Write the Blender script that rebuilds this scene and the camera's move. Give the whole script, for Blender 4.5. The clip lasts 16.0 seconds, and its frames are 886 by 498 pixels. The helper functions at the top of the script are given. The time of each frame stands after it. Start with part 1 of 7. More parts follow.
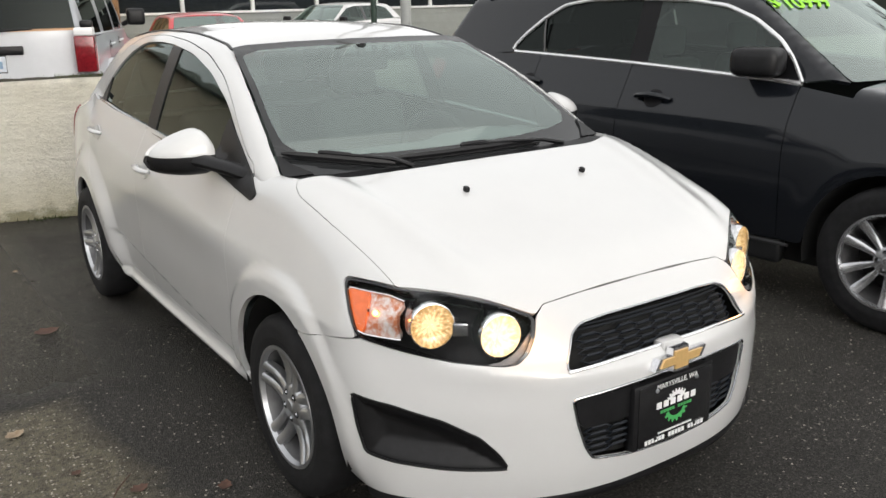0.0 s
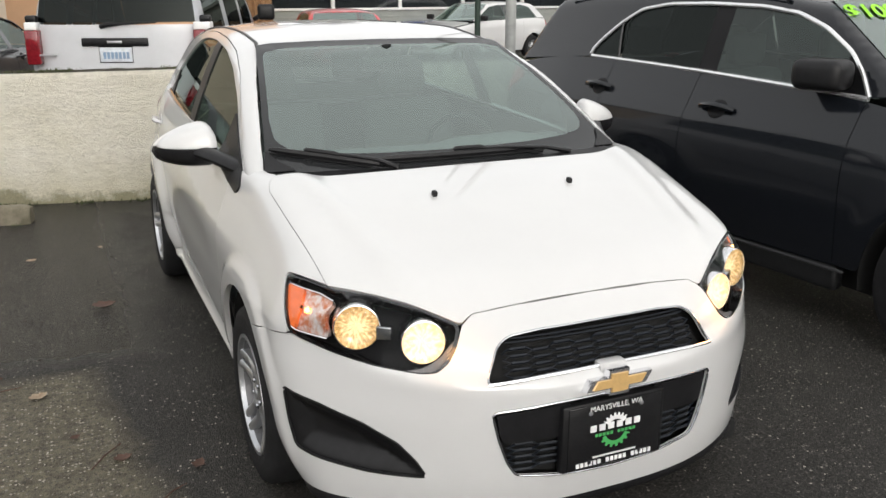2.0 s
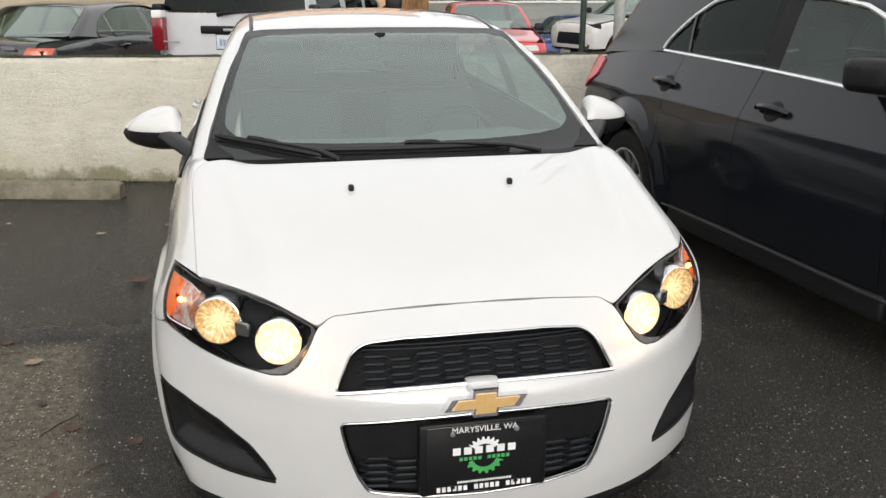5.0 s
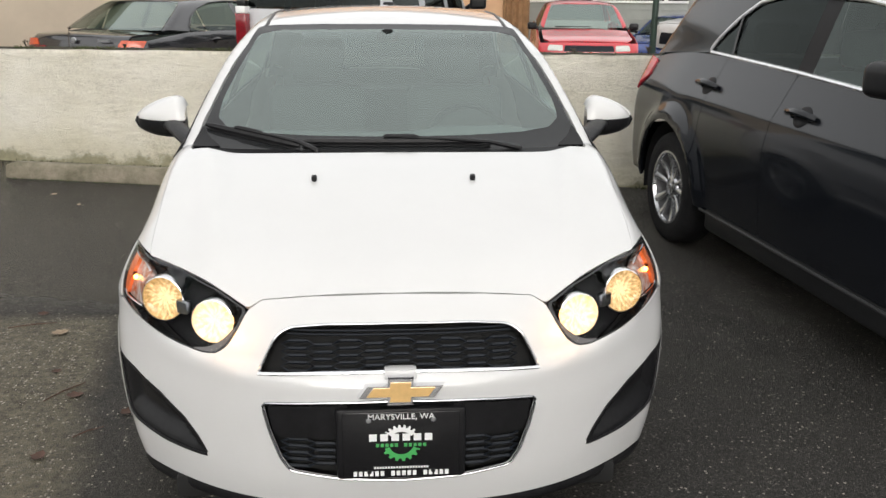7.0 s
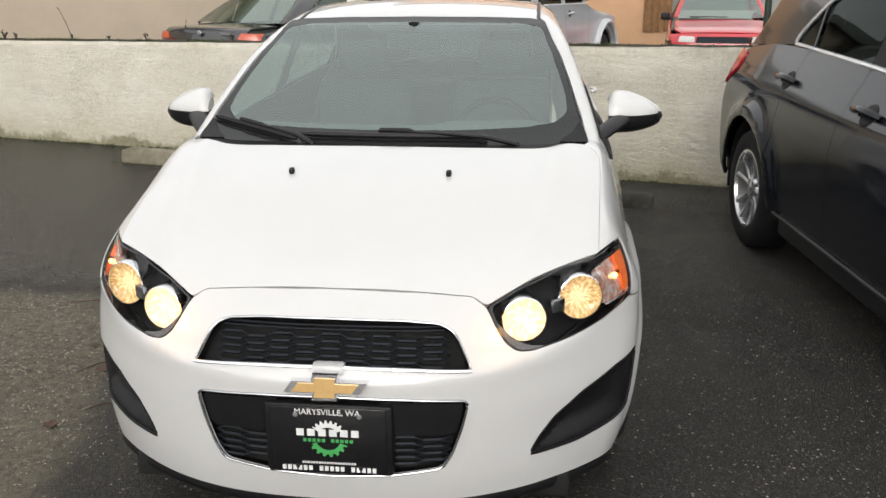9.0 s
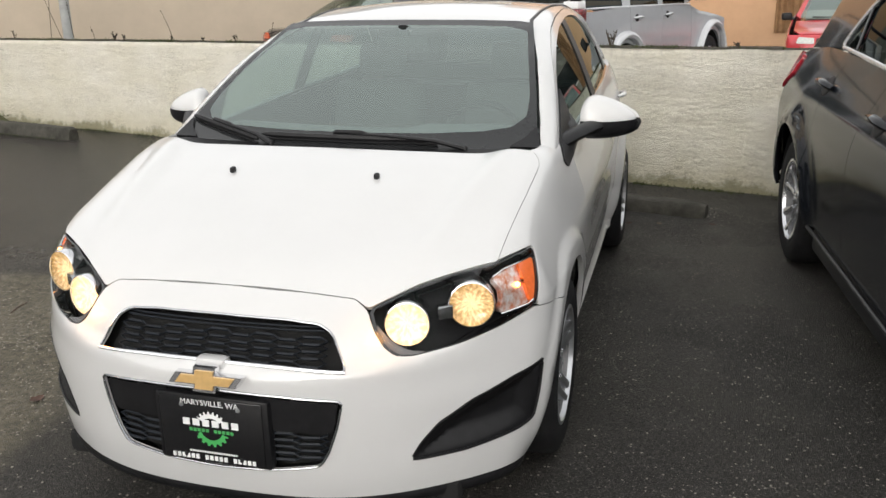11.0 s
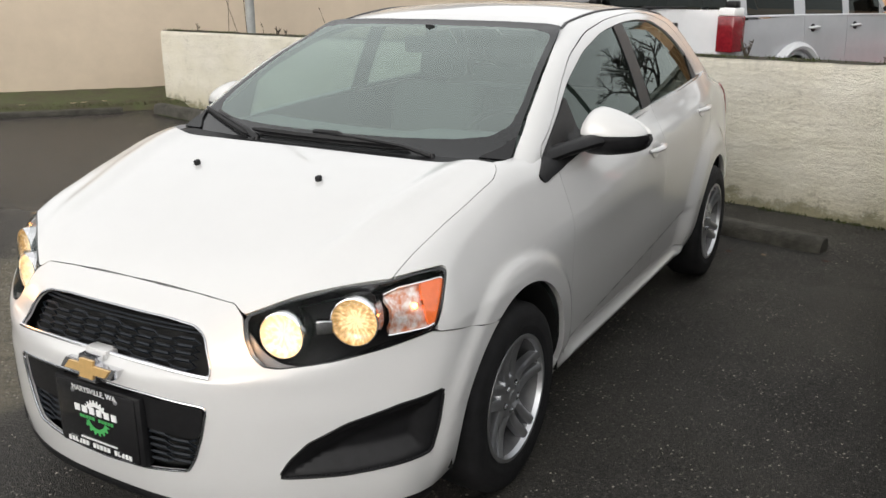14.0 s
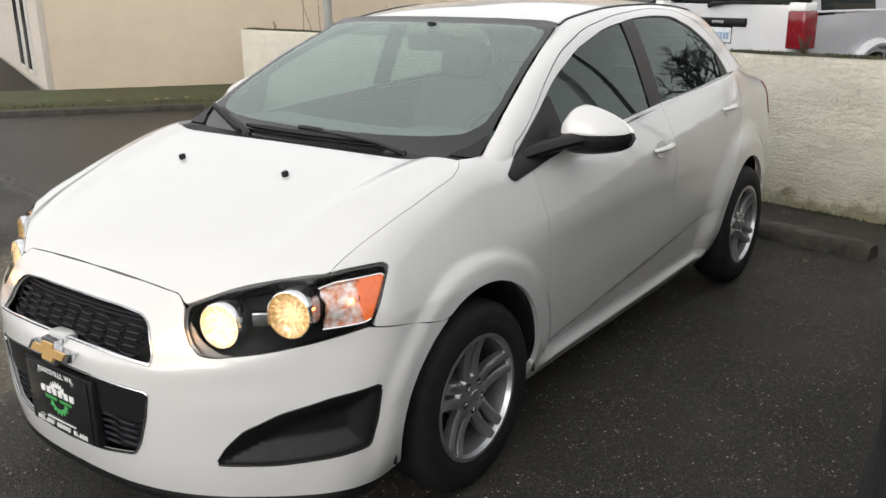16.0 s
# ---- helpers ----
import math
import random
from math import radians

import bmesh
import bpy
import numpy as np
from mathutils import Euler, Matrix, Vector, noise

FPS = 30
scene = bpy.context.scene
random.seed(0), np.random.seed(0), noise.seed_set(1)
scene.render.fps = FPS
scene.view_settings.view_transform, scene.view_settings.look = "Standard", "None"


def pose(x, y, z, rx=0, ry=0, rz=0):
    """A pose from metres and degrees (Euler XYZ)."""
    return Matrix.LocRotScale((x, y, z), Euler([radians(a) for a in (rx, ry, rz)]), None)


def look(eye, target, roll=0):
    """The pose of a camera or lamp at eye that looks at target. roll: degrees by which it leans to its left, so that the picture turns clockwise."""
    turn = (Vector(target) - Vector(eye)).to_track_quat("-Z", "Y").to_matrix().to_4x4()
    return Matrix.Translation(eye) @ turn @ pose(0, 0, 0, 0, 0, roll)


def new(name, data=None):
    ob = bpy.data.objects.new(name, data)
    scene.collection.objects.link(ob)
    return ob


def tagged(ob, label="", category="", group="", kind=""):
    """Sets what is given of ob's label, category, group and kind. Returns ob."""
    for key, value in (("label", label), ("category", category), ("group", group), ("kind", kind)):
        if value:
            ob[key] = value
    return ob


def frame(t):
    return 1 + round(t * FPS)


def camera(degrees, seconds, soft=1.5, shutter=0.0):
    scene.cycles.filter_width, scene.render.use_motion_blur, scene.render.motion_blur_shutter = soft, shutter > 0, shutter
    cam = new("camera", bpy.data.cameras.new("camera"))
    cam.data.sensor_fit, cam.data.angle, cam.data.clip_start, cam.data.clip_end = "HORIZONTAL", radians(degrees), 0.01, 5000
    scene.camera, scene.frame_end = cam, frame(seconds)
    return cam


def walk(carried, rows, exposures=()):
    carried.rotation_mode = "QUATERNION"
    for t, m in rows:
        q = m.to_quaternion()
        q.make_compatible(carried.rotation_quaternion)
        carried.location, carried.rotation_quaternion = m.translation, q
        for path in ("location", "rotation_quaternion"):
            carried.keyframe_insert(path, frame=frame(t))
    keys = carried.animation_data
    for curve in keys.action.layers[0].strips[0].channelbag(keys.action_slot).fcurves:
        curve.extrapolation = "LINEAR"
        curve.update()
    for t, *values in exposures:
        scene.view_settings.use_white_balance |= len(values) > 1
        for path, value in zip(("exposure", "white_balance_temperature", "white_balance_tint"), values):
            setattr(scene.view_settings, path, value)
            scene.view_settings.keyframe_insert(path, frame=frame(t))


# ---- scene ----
cam = camera(54.0, 16.0)
METRES, EYE, TILT, LEAN, TURN = 4.80, 1.645, 0.0, 0.0, -34.4
ROWS = [
    (0.0, 0.0, 0.0, 0.0, -0.26, -16.51, 0.88),
    (0.5, 0.0291, 0.0061, 0.0007, 2.38, -16.43, 0.45),
    (1.0, 0.0744, 0.0045, 0.0019, 6.4, -16.34, 0.04),
    (1.5, 0.1125, 0.0028, 0.0043, 9.51, -16.45, -0.09),
    (2.0, 0.128, 0.0127, 0.0023, 10.35, -16.5, 0.1),
    (2.5, 0.1444, 0.0332, -0.0007, 10.79, -16.56, 0.13),
    (3.0, 0.1855, 0.0394, -0.0005, 13.68, -16.68, -0.38),
    (3.5, 0.2244, 0.0445, 0.0009, 17.15, -17.11, -0.99),
    (4.0, 0.2438, 0.0537, -0.0004, 19.16, -17.28, -0.43),
    (4.5, 0.2601, 0.079, -0.0031, 20.59, -17.07, -0.16),
    (7.0, 0.3821, 0.1289, -0.0036, 30.05, -16.99, -0.52),
    (7.5, 0.3982, 0.151, -0.0028, 31.54, -17.4, -0.43),
    (8.0, 0.4307, 0.1641, -0.0022, 34.73, -17.5, -0.04),
    (10.5, 0.5469, 0.2843, -0.0048, 47.1, -17.52, 0.6),
    (11.0, 0.5788, 0.3105, -0.0024, 49.75, -17.4, 0.92),
    (11.5, 0.5856, 0.3436, -0.0061, 52.09, -17.22, 1.28),
    (12.0, 0.5972, 0.3776, -0.0064, 54.67, -17.03, 1.75),
    (12.5, 0.6279, 0.4135, -0.0053, 58.31, -16.9, 1.54),
    (13.0, 0.6562, 0.4388, -0.0045, 61.22, -17.18, 1.27),
    (13.5, 0.6561, 0.4559, -0.0076, 62.94, -17.01, 0.84),
    (14.0, 0.6432, 0.4805, -0.0087, 64.28, -17.05, 0.05),
    (14.5, 0.6376, 0.4964, -0.0101, 65.49, -17.15, 0.35),
    (15.0, 0.6412, 0.509, -0.0101, 67.02, -17.32, 1.08),
    (15.5, 0.662, 0.5346, -0.0099, 69.16, -17.32, 0.88),
    (16.0, 0.6781, 0.564, -0.0093, 70.94, -17.17, 0.66),
]
walk(cam, [(t, pose(-1.920, -2.490, EYE, TILT, LEAN, TURN) @ pose(METRES * x, METRES * y, METRES * z, 90 + pitch, roll, yaw)) for t, x, y, z, yaw, pitch, roll in ROWS], [(0.0, 0.0, 6720, 10.0), (16.0, 0.0, 6720, 10.0)])

# ---- light ----
world = bpy.data.worlds.new("overcast_sky")
scene.world = world
world.use_nodes = True
wn = world.node_tree.nodes
wl = world.node_tree.links
sky = wn.new("ShaderNodeTexSky")
sky.sky_type = "NISHITA"
sky.sun_disc = False
sky.sun_elevation = radians(16)
sky.sun_rotation = radians(183)
sky.dust_density = 4.0
soft_sky = wn.new("ShaderNodeHueSaturation")
soft_sky.inputs["Saturation"].default_value = 0.16
wl.new(sky.outputs[0], soft_sky.inputs["Color"])
# an even cloud layer over most of the clear sky
cloud = wn.new("ShaderNodeMix")
cloud.data_type = "RGBA"
cloud.inputs[0].default_value = 0.5
cloud.inputs[7].default_value = (7.9, 8.1, 8.35, 1)
wl.new(soft_sky.outputs[0], cloud.inputs[6])
wl.new(cloud.outputs[2], wn["Background"].inputs["Color"])
wn["Background"].inputs["Strength"].default_value = 0.21
sun_data = bpy.data.lights.new("sun", "SUN")
sun_data.energy, sun_data.angle, sun_data.color = 1.0, radians(174), (1.0, 0.985, 0.96)
sun = new("sun", sun_data)
sun.matrix_world = look((1.1, -6.0, 1.9), (0, 0, 0))

# ---- materials ----


def mat(name, col, rough=0.5, metal=0.0, var=0.0, scale=8.0, bump=0.0, bump_scale=60.0, col2=None, coat=0.0, spec=0.5, emit=None, power=0.0, alpha=1.0, detail=6.0):
    m = bpy.data.materials.new(name)
    m.use_nodes = True
    n, l = m.node_tree.nodes, m.node_tree.links
    b = n["Principled BSDF"]
    b.inputs["Base Color"].default_value = (*col, 1)
    b.inputs["Roughness"].default_value = rough
    b.inputs["Metallic"].default_value = metal
    b.inputs["Coat Weight"].default_value = coat
    b.inputs["Coat Roughness"].default_value = 0.04
    b.inputs["Specular IOR Level"].default_value = spec
    b.inputs["Alpha"].default_value = alpha
    if emit:
        b.inputs["Emission Color"].default_value = (*emit, 1)
        b.inputs["Emission Strength"].default_value = power
    tc = n.new("ShaderNodeTexCoord")
    if var or col2:
        a = n.new("ShaderNodeTexNoise")
        a.inputs["Scale"].default_value, a.inputs["Detail"].default_value, a.inputs["Roughness"].default_value = scale, detail, 0.65
        l.new(tc.outputs["Object"], a.inputs["Vector"])
        ramp = n.new("ShaderNodeValToRGB")
        c2 = col2 or tuple(max(0, c * (1 - var)) for c in col)
        c1 = col if col2 else tuple(min(1, c * (1 + var)) for c in col)
        ramp.color_ramp.elements[0].position, ramp.color_ramp.elements[1].position = 0.35, 0.65
        ramp.color_ramp.elements[0].color, ramp.color_ramp.elements[1].color = (*c2, 1), (*c1, 1)
        l.new(a.outputs["Fac"], ramp.inputs["Fac"])
        l.new(ramp.outputs["Color"], b.inputs["Base Color"])
    if bump:
        a = n.new("ShaderNodeTexNoise")
        a.inputs["Scale"].default_value, a.inputs["Detail"].default_value = bump_scale, 5
        l.new(tc.outputs["Object"], a.inputs["Vector"])
        bn = n.new("ShaderNodeBump")
        bn.inputs["Strength"].default_value, bn.inputs["Distance"].default_value = bump, 0.01
        l.new(a.outputs["Fac"], bn.inputs["Height"])
        l.new(bn.outputs["Normal"], b.inputs["Normal"])
    return m


def glass_mat(name, tint, gloss=1.0, rough=0.0, f0=0.05):
    """A thin pane: tinted see-through with a mirror coat that grows at flat angles."""
    m = bpy.data.materials.new(name)
    m.use_nodes = True
    n, l = m.node_tree.nodes, m.node_tree.links
    n.clear()
    o = n.new("ShaderNodeOutputMaterial")
    mix = n.new("ShaderNodeMixShader")
    tr = n.new("ShaderNodeBsdfTransparent")
    tr.inputs["Color"].default_value = (*tint, 1)
    gl = n.new("ShaderNodeBsdfGlossy")
    gl.inputs["Roughness"].default_value = rough
    gl.inputs["Color"].default_value = (gloss * 0.89, gloss, gloss * 0.96, 1)
    fr = n.new("ShaderNodeLayerWeight")
    fr.inputs["Blend"].default_value = 0.5
    pw = n.new("ShaderNodeMath")
    pw.operation = "POWER"
    pw.inputs[1].default_value = 5.0
    l.new(fr.outputs["Facing"], pw.inputs[0])
    ma = n.new("ShaderNodeMath")
    ma.operation = "MULTIPLY_ADD"
    ma.inputs[1].default_value, ma.inputs[2].default_value = 1 - f0, f0
    l.new(pw.outputs[0], ma.inputs[0])
    l.new(ma.outputs[0], mix.inputs[0])
    l.new(tr.outputs[0], mix.inputs[1])
    l.new(gl.outputs[0], mix.inputs[2])
    l.new(mix.outputs[0], o.inputs["Surface"])
    return m


WHITE = mat("white_car_paint", (0.585, 0.585, 0.582), 0.32, coat=1.0, var=0.015, scale=3)
BLACKP = mat("black_plastic", (0.009, 0.009, 0.010), 0.40, spec=0.28, var=0.25, scale=30, bump=0.06, bump_scale=700)
GLOSSB = mat("gloss_black", (0.008, 0.008, 0.009), 0.12, coat=0.6)
GRILLE = mat("grille_plastic", (0.008, 0.011, 0.016), 0.45, var=0.2, scale=40, spec=0.22)
# near-black for liners, and for backing that puts gap shade into colour
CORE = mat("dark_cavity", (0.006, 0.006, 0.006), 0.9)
CHROME = mat("chrome", (0.80, 0.80, 0.82), 0.16, metal=1.0)
TRIM = mat("dark_chrome_trim", (0.42, 0.43, 0.45), 0.2, metal=1.0)
FRIT = mat("black_glass_edge", (0.018, 0.019, 0.020), 0.08, spec=0.45, var=0.1, scale=20)
HOUSING = mat("black_lamp_housing", (0.008, 0.008, 0.009), 0.45, spec=0.15)
# wheel silver darkened for the shade inside the rim; also a grey lamp strip
BARREL = mat("barrel_shade_grey", (0.16, 0.16, 0.165), 0.5, metal=0.6, var=0.15, scale=20)
SATIN = mat("satin_aluminium", (0.50, 0.51, 0.53), 0.34, metal=0.9, var=0.06, scale=20)
RUBBER = mat("tyre_rubber", (0.012, 0.012, 0.013), 0.75, spec=0.25, var=0.35, scale=14, bump=0.15, bump_scale=200)
GOLD = mat("gold_emblem", (0.68, 0.44, 0.18), 0.38, metal=0.4, var=0.06, scale=60, bump=0.1, bump_scale=600)
SCREEN = glass_mat("windscreen_glass", (0.66, 0.80, 0.75), 0.97, 0.0, 0.245)
SIDEGL = glass_mat("side_glass", (0.26, 0.32, 0.305), 0.72, 0.0, 0.08)
DARKGL = glass_mat("privacy_glass", (0.07, 0.08, 0.085), 0.42, 0.0, 0.05)
LENS = glass_mat("lamp_lens", (0.96, 0.96, 0.96), 0.6, 0.0, 0.008)
CONCRETE = mat("weathered_concrete", (0.068, 0.064, 0.053), 0.9, col2=(0.026, 0.025, 0.019), scale=7, bump=0.5, bump_scale=60)
BEIGE = mat("beige_stucco", (0.56, 0.47, 0.365), 0.9, var=0.05, scale=2, bump=0.2, bump_scale=90)
SALMON = mat("salmon_stucco", (0.60, 0.37, 0.22), 0.9, var=0.05, scale=2, bump=0.2, bump_scale=90)
BLACKPAINT = mat("black_car_paint", (0.009, 0.0105, 0.0135), 0.14, coat=0.30, spec=0.26)

# ---- mesh helpers ----


def mesh_part(name, verts, faces, material, parent=None, label="", smooth=True, normals=None):
    me = bpy.data.meshes.new(name)
    me.from_pydata([tuple(v) for v in verts], [], faces)
    me.materials.append(material)
    if smooth:
        me.polygons.foreach_set("use_smooth", [True] * len(me.polygons))
    if normals is not None:
        me.normals_split_custom_set_from_vertices([tuple(v) for v in normals])
    ob = new(name, me)
    if parent is not None:
        ob.parent = parent
    if label:
        tagged(ob, label)
    return ob


def part(name, bm, material, parent=None, label="", smooth=True):
    me = bpy.data.meshes.new(name)
    bm.to_mesh(me)
    bm.free()
    me.materials.append(material)
    if smooth:
        me.polygons.foreach_set("use_smooth", [True] * len(me.polygons))
        me.set_sharp_from_angle(angle=radians(38))
    ob = new(name, me)
    if parent is not None:
        ob.parent = parent
    if label:
        tagged(ob, label)
    return ob


def thing(name, label, category, m=None, group="", kind=""):
    ob = new(name)
    ob.empty_display_size = 0.2
    if m is not None:
        ob.matrix_basis = m
    return tagged(ob, label, category, group, kind)


def box_bm(lo, hi, bevel=0.0, seg=2):
    bm = bmesh.new()
    bmesh.ops.create_cube(bm, size=1)
    for v in bm.verts:
        v.co = Vector([lo[i] + (v.co[i] + 0.5) * (hi[i] - lo[i]) for i in range(3)])
    if bevel:
        bmesh.ops.bevel(bm, geom=bm.edges[:], offset=bevel, segments=seg, affect="EDGES", profile=0.5)
    return bm


def tube(pts, r, n=8, closed=False, flat=1.0):
    """A tube along a line; flat squashes it along its second axis."""
    P = [Vector(p) for p in pts]
    bm = bmesh.new()
    rings = []
    k = len(P)
    up = Vector((0, 0, 1))
    for i in range(k):
        a = P[i - 1] if (i > 0 or closed) else P[i]
        b = P[(i + 1) % k] if (i < k - 1 or closed) else P[i]
        t = (b - a).normalized()
        s = t.cross(up)
        if s.length < 1e-3:
            s = t.cross(Vector((0, 1, 0)))
        s.normalize()
        w = s.cross(t)
        rr = r[i] if isinstance(r, (list, tuple)) else r
        rings.append([bm.verts.new(P[i] + s * rr * math.cos(2 * math.pi * j / n) + w * rr * flat * math.sin(2 * math.pi * j / n)) for j in range(n)])
    for i in range(k if closed else k - 1):
        for j in range(n):
            bm.faces.new((rings[i][j], rings[i][(j + 1) % n], rings[(i + 1) % k][(j + 1) % n], rings[(i + 1) % k][j]))
    if not closed:
        bm.faces.new(rings[0][::-1])
        bm.faces.new(rings[-1])
    bmesh.ops.recalc_face_normals(bm, faces=bm.faces[:])
    return bm


def lathe(profile, n=48, axis="x"):
    """Turns (radius, along) pairs round an axis."""
    bm = bmesh.new()
    rings = []
    for j in range(n):
        a = 2 * math.pi * j / n
        ring = []
        for r, h in profile:
            p = (h, r * math.cos(a), r * math.sin(a)) if axis == "x" else (r * math.cos(a), h, r * math.sin(a)) if axis == "y" else (r * math.cos(a), r * math.sin(a), h)
            ring.append(bm.verts.new(p))
        rings.append(ring)
    for j in range(n):
        A, B = rings[j], rings[(j + 1) % n]
        for i in range(len(profile) - 1):
            bm.faces.new((A[i], B[i], B[i + 1], A[i + 1]))
    bmesh.ops.remove_doubles(bm, verts=bm.verts[:], dist=1e-5)
    bmesh.ops.recalc_face_normals(bm, faces=bm.faces[:])
    return bm


def spline(xs, ys):
    """A smooth monotone-friendly curve through given stations."""
    xs, ys = np.array(xs, float), np.array(ys, float)
    d = np.diff(ys) / np.diff(xs)
    m = np.zeros(len(xs))
    m[0], m[-1] = d[0], d[-1]
    for i in range(1, len(xs) - 1):
        m[i] = 0 if d[i - 1] * d[i] <= 0 else 2 * d[i - 1] * d[i] / (d[i - 1] + d[i])

    def f(x):
        x = np.asarray(x, float)
        xc = np.clip(x, xs[0], xs[-1])
        i = np.clip(np.searchsorted(xs, xc, side="right") - 1, 0, len(xs) - 2)
        h = xs[i + 1] - xs[i]
        t = (xc - xs[i]) / h
        v = (2 * t**3 - 3 * t**2 + 1) * ys[i] + (t**3 - 2 * t**2 + t) * h * m[i] + (-2 * t**3 + 3 * t**2) * ys[i + 1] + (t**3 - t**2) * h * m[i + 1]
        return v + np.where(x < xs[0], (x - xs[0]) * m[0], 0) + np.where(x > xs[-1], (x - xs[-1]) * m[-1], 0)

    return f


def smax(a, b, k):
    h = np.maximum(k - np.abs(a - b), 0) / k
    return np.maximum(a, b) + h * h * k / 4


def sstep(a, b, x):
    t = np.clip((x - a) / (b - a), 0, 1)
    return t * t * (3 - 2 * t)


def project(g, P, D, reach=0.3):
    lo, hi = np.full(len(P), -reach), np.full(len(P), reach)
    for _ in range(34):
        mid = (lo + hi) / 2
        out = g(P + D * mid[:, None]) > 0
        hi = np.where(out, mid, hi)
        lo = np.where(out, lo, mid)
    return P + D * ((lo + hi) / 2)[:, None]


def gradient(g, P, e=0.004):
    n = np.stack([g(P + np.eye(3)[i] * e) - g(P - np.eye(3)[i] * e) for i in range(3)], 1)
    return n / np.maximum(np.linalg.norm(n, axis=1), 1e-9)[:, None]


def rounded(loop, seg=0.05, its=3, closed=True):
    """Cuts the corners of an outline; seg sets how wide the rounding is."""
    L = [np.array(p, float) for p in loop]
    out = []
    k = len(L)
    for i in range(k if closed else k - 1):
        a, b = L[i], L[(i + 1) % k]
        n = max(1, int(np.ceil(np.linalg.norm(b - a) / seg)))
        out += [a + (b - a) * j / n for j in range(n)]
    if not closed:
        out.append(L[-1])
    for _ in range(its):
        nx = []
        k = len(out)
        for i in range(k if closed else k - 1):
            a, b = out[i], out[(i + 1) % k]
            nx += [a * 0.75 + b * 0.25, a * 0.25 + b * 0.75]
        out = nx if closed else [out[0]] + nx + [out[-1]]
    return np.array(out)


def even(loop, step, closed=True):
    P = np.array(loop, float)
    if closed:
        P = np.vstack([P, P[:1]])
    s = np.concatenate([[0], np.cumsum(np.linalg.norm(np.diff(P, axis=0), axis=1))])
    n = max(6, int(s[-1] / step))
    t = np.linspace(0, s[-1], n, endpoint=not closed)
    return np.stack([np.interp(t, s, P[:, i]) for i in range(P.shape[1])], 1)


def inside(P, loop):
    x, y = P[:, 0], P[:, 1]
    r = np.zeros(len(P), bool)
    n = len(loop)
    for i in range(n):
        x0, y0 = loop[i]
        x1, y1 = loop[(i + 1) % n]
        c = (y0 > y) != (y1 > y)
        if c.any():
            r ^= c & (x < (x1 - x0) * (y - y0) / (y1 - y0 + 1e-12) + x0)
    return r


def fill2d(loop, holes, step):
    """Triangles that fill an outline, less its holes, with evenly strewn points."""
    from mathutils import geometry
    loops = [loop] + list(holes)
    lo, hi = loop.min(0), loop.max(0)
    gx, gy = np.meshgrid(np.arange(lo[0], hi[0], step), np.arange(lo[1], hi[1], step * 0.87))
    gx = gx + (np.arange(gx.shape[0]) % 2)[:, None] * step / 2
    G = np.stack([gx.ravel(), gy.ravel()], 1)
    keep = inside(G, loop)
    for h in holes:
        keep &= ~inside(G, h)
    G = G[keep]
    B = np.vstack(loops)
    if len(G):
        d = np.full(len(G), 9.0)
        for i in range(0, len(B), 64):
            d = np.minimum(d, np.linalg.norm(G[:, None] - B[None, i:i + 64], axis=2).min(1))
        G = G[d > step * 0.45]
    V = np.vstack([B, G]) if len(G) else B
    E, s = [], 0
    for q in loops:
        E += [(s + i, s + (i + 1) % len(q)) for i in range(len(q))]
        s += len(q)
    v, e, f, _, _, _ = geometry.delaunay_2d_cdt([Vector(p) for p in V], E, [], 0, 1e-6)
    v = np.array([tuple(p) for p in v])
    f = [q for q in f if len(q) == 3]
    C = np.array([v[list(q)].mean(0) for q in f])
    ok = inside(C, loop)
    for h in holes:
        ok &= ~inside(C, h)
    return v, [q for q, o in zip(f, ok) if o]


def panel(name, loop, fmap, material, parent, holes=(), step=0.03, depth=0.015, label="", shift=0.0, edge=0.012, gap=0.0):
    """A sheet of bodywork: an outline in its own plane, laid on the body by fmap, with its edges turned inwards."""
    loop = even(loop, edge)
    holes = [even(h, edge) for h in holes]
    if gap:
        c = np.roll(loop, -1, 0) - np.roll(loop, 1, 0)
        nn = np.stack([-c[:, 1], c[:, 0]], 1) / np.maximum(np.linalg.norm(c, axis=1), 1e-9)[:, None]
        area = np.sum(loop[:, 0] * np.roll(loop[:, 1], -1) - np.roll(loop[:, 0], -1) * loop[:, 1])
        loop = loop + nn * gap * (1 if area > 0 else -1)
    v2, f = fill2d(loop, holes, step)
    P, N = fmap(v2)
    P = P + N * shift
    tri = np.array(f)
    fn = np.cross(P[tri[:, 1]] - P[tri[:, 0]], P[tri[:, 2]] - P[tri[:, 0]])
    flip = (fn * N[tri].mean(1)).sum(1) < 0
    tri[flip] = tri[flip][:, ::-1]
    faces = [tuple(int(i) for i in q) for q in tri]
    cnt = {}
    for q in faces:
        for a, b in ((q[0], q[1]), (q[1], q[2]), (q[2], q[0])):
            cnt[(a, b)] = 1
    rim = [(a, b) for a, b in cnt if (b, a) not in cnt]
    verts, norms = [*P], [*N]
    if depth:
        ids = {}
        mid = P.mean(0)
        for a, b in rim:
            for i in (a, b):
                if i not in ids:
                    ids[i] = len(verts)
                    verts += [P[i], P[i] - N[i] * depth]
                    norms += [N[i], N[i]]
        acc = {i: np.zeros(3) for i in ids}
        for a, b in rim:
            n = np.cross(P[b] - P[a], N[a])
            acc[a] += n
            acc[b] += n
            faces.append((ids[a], ids[a] + 1, ids[b] + 1, ids[b]))
        for i, j in ids.items():
            n = acc[i] / max(np.linalg.norm(acc[i]), 1e-9)
            norms[j] = norms[j + 1] = n
    return mesh_part(name, verts, faces, material, parent, label, True, norms)


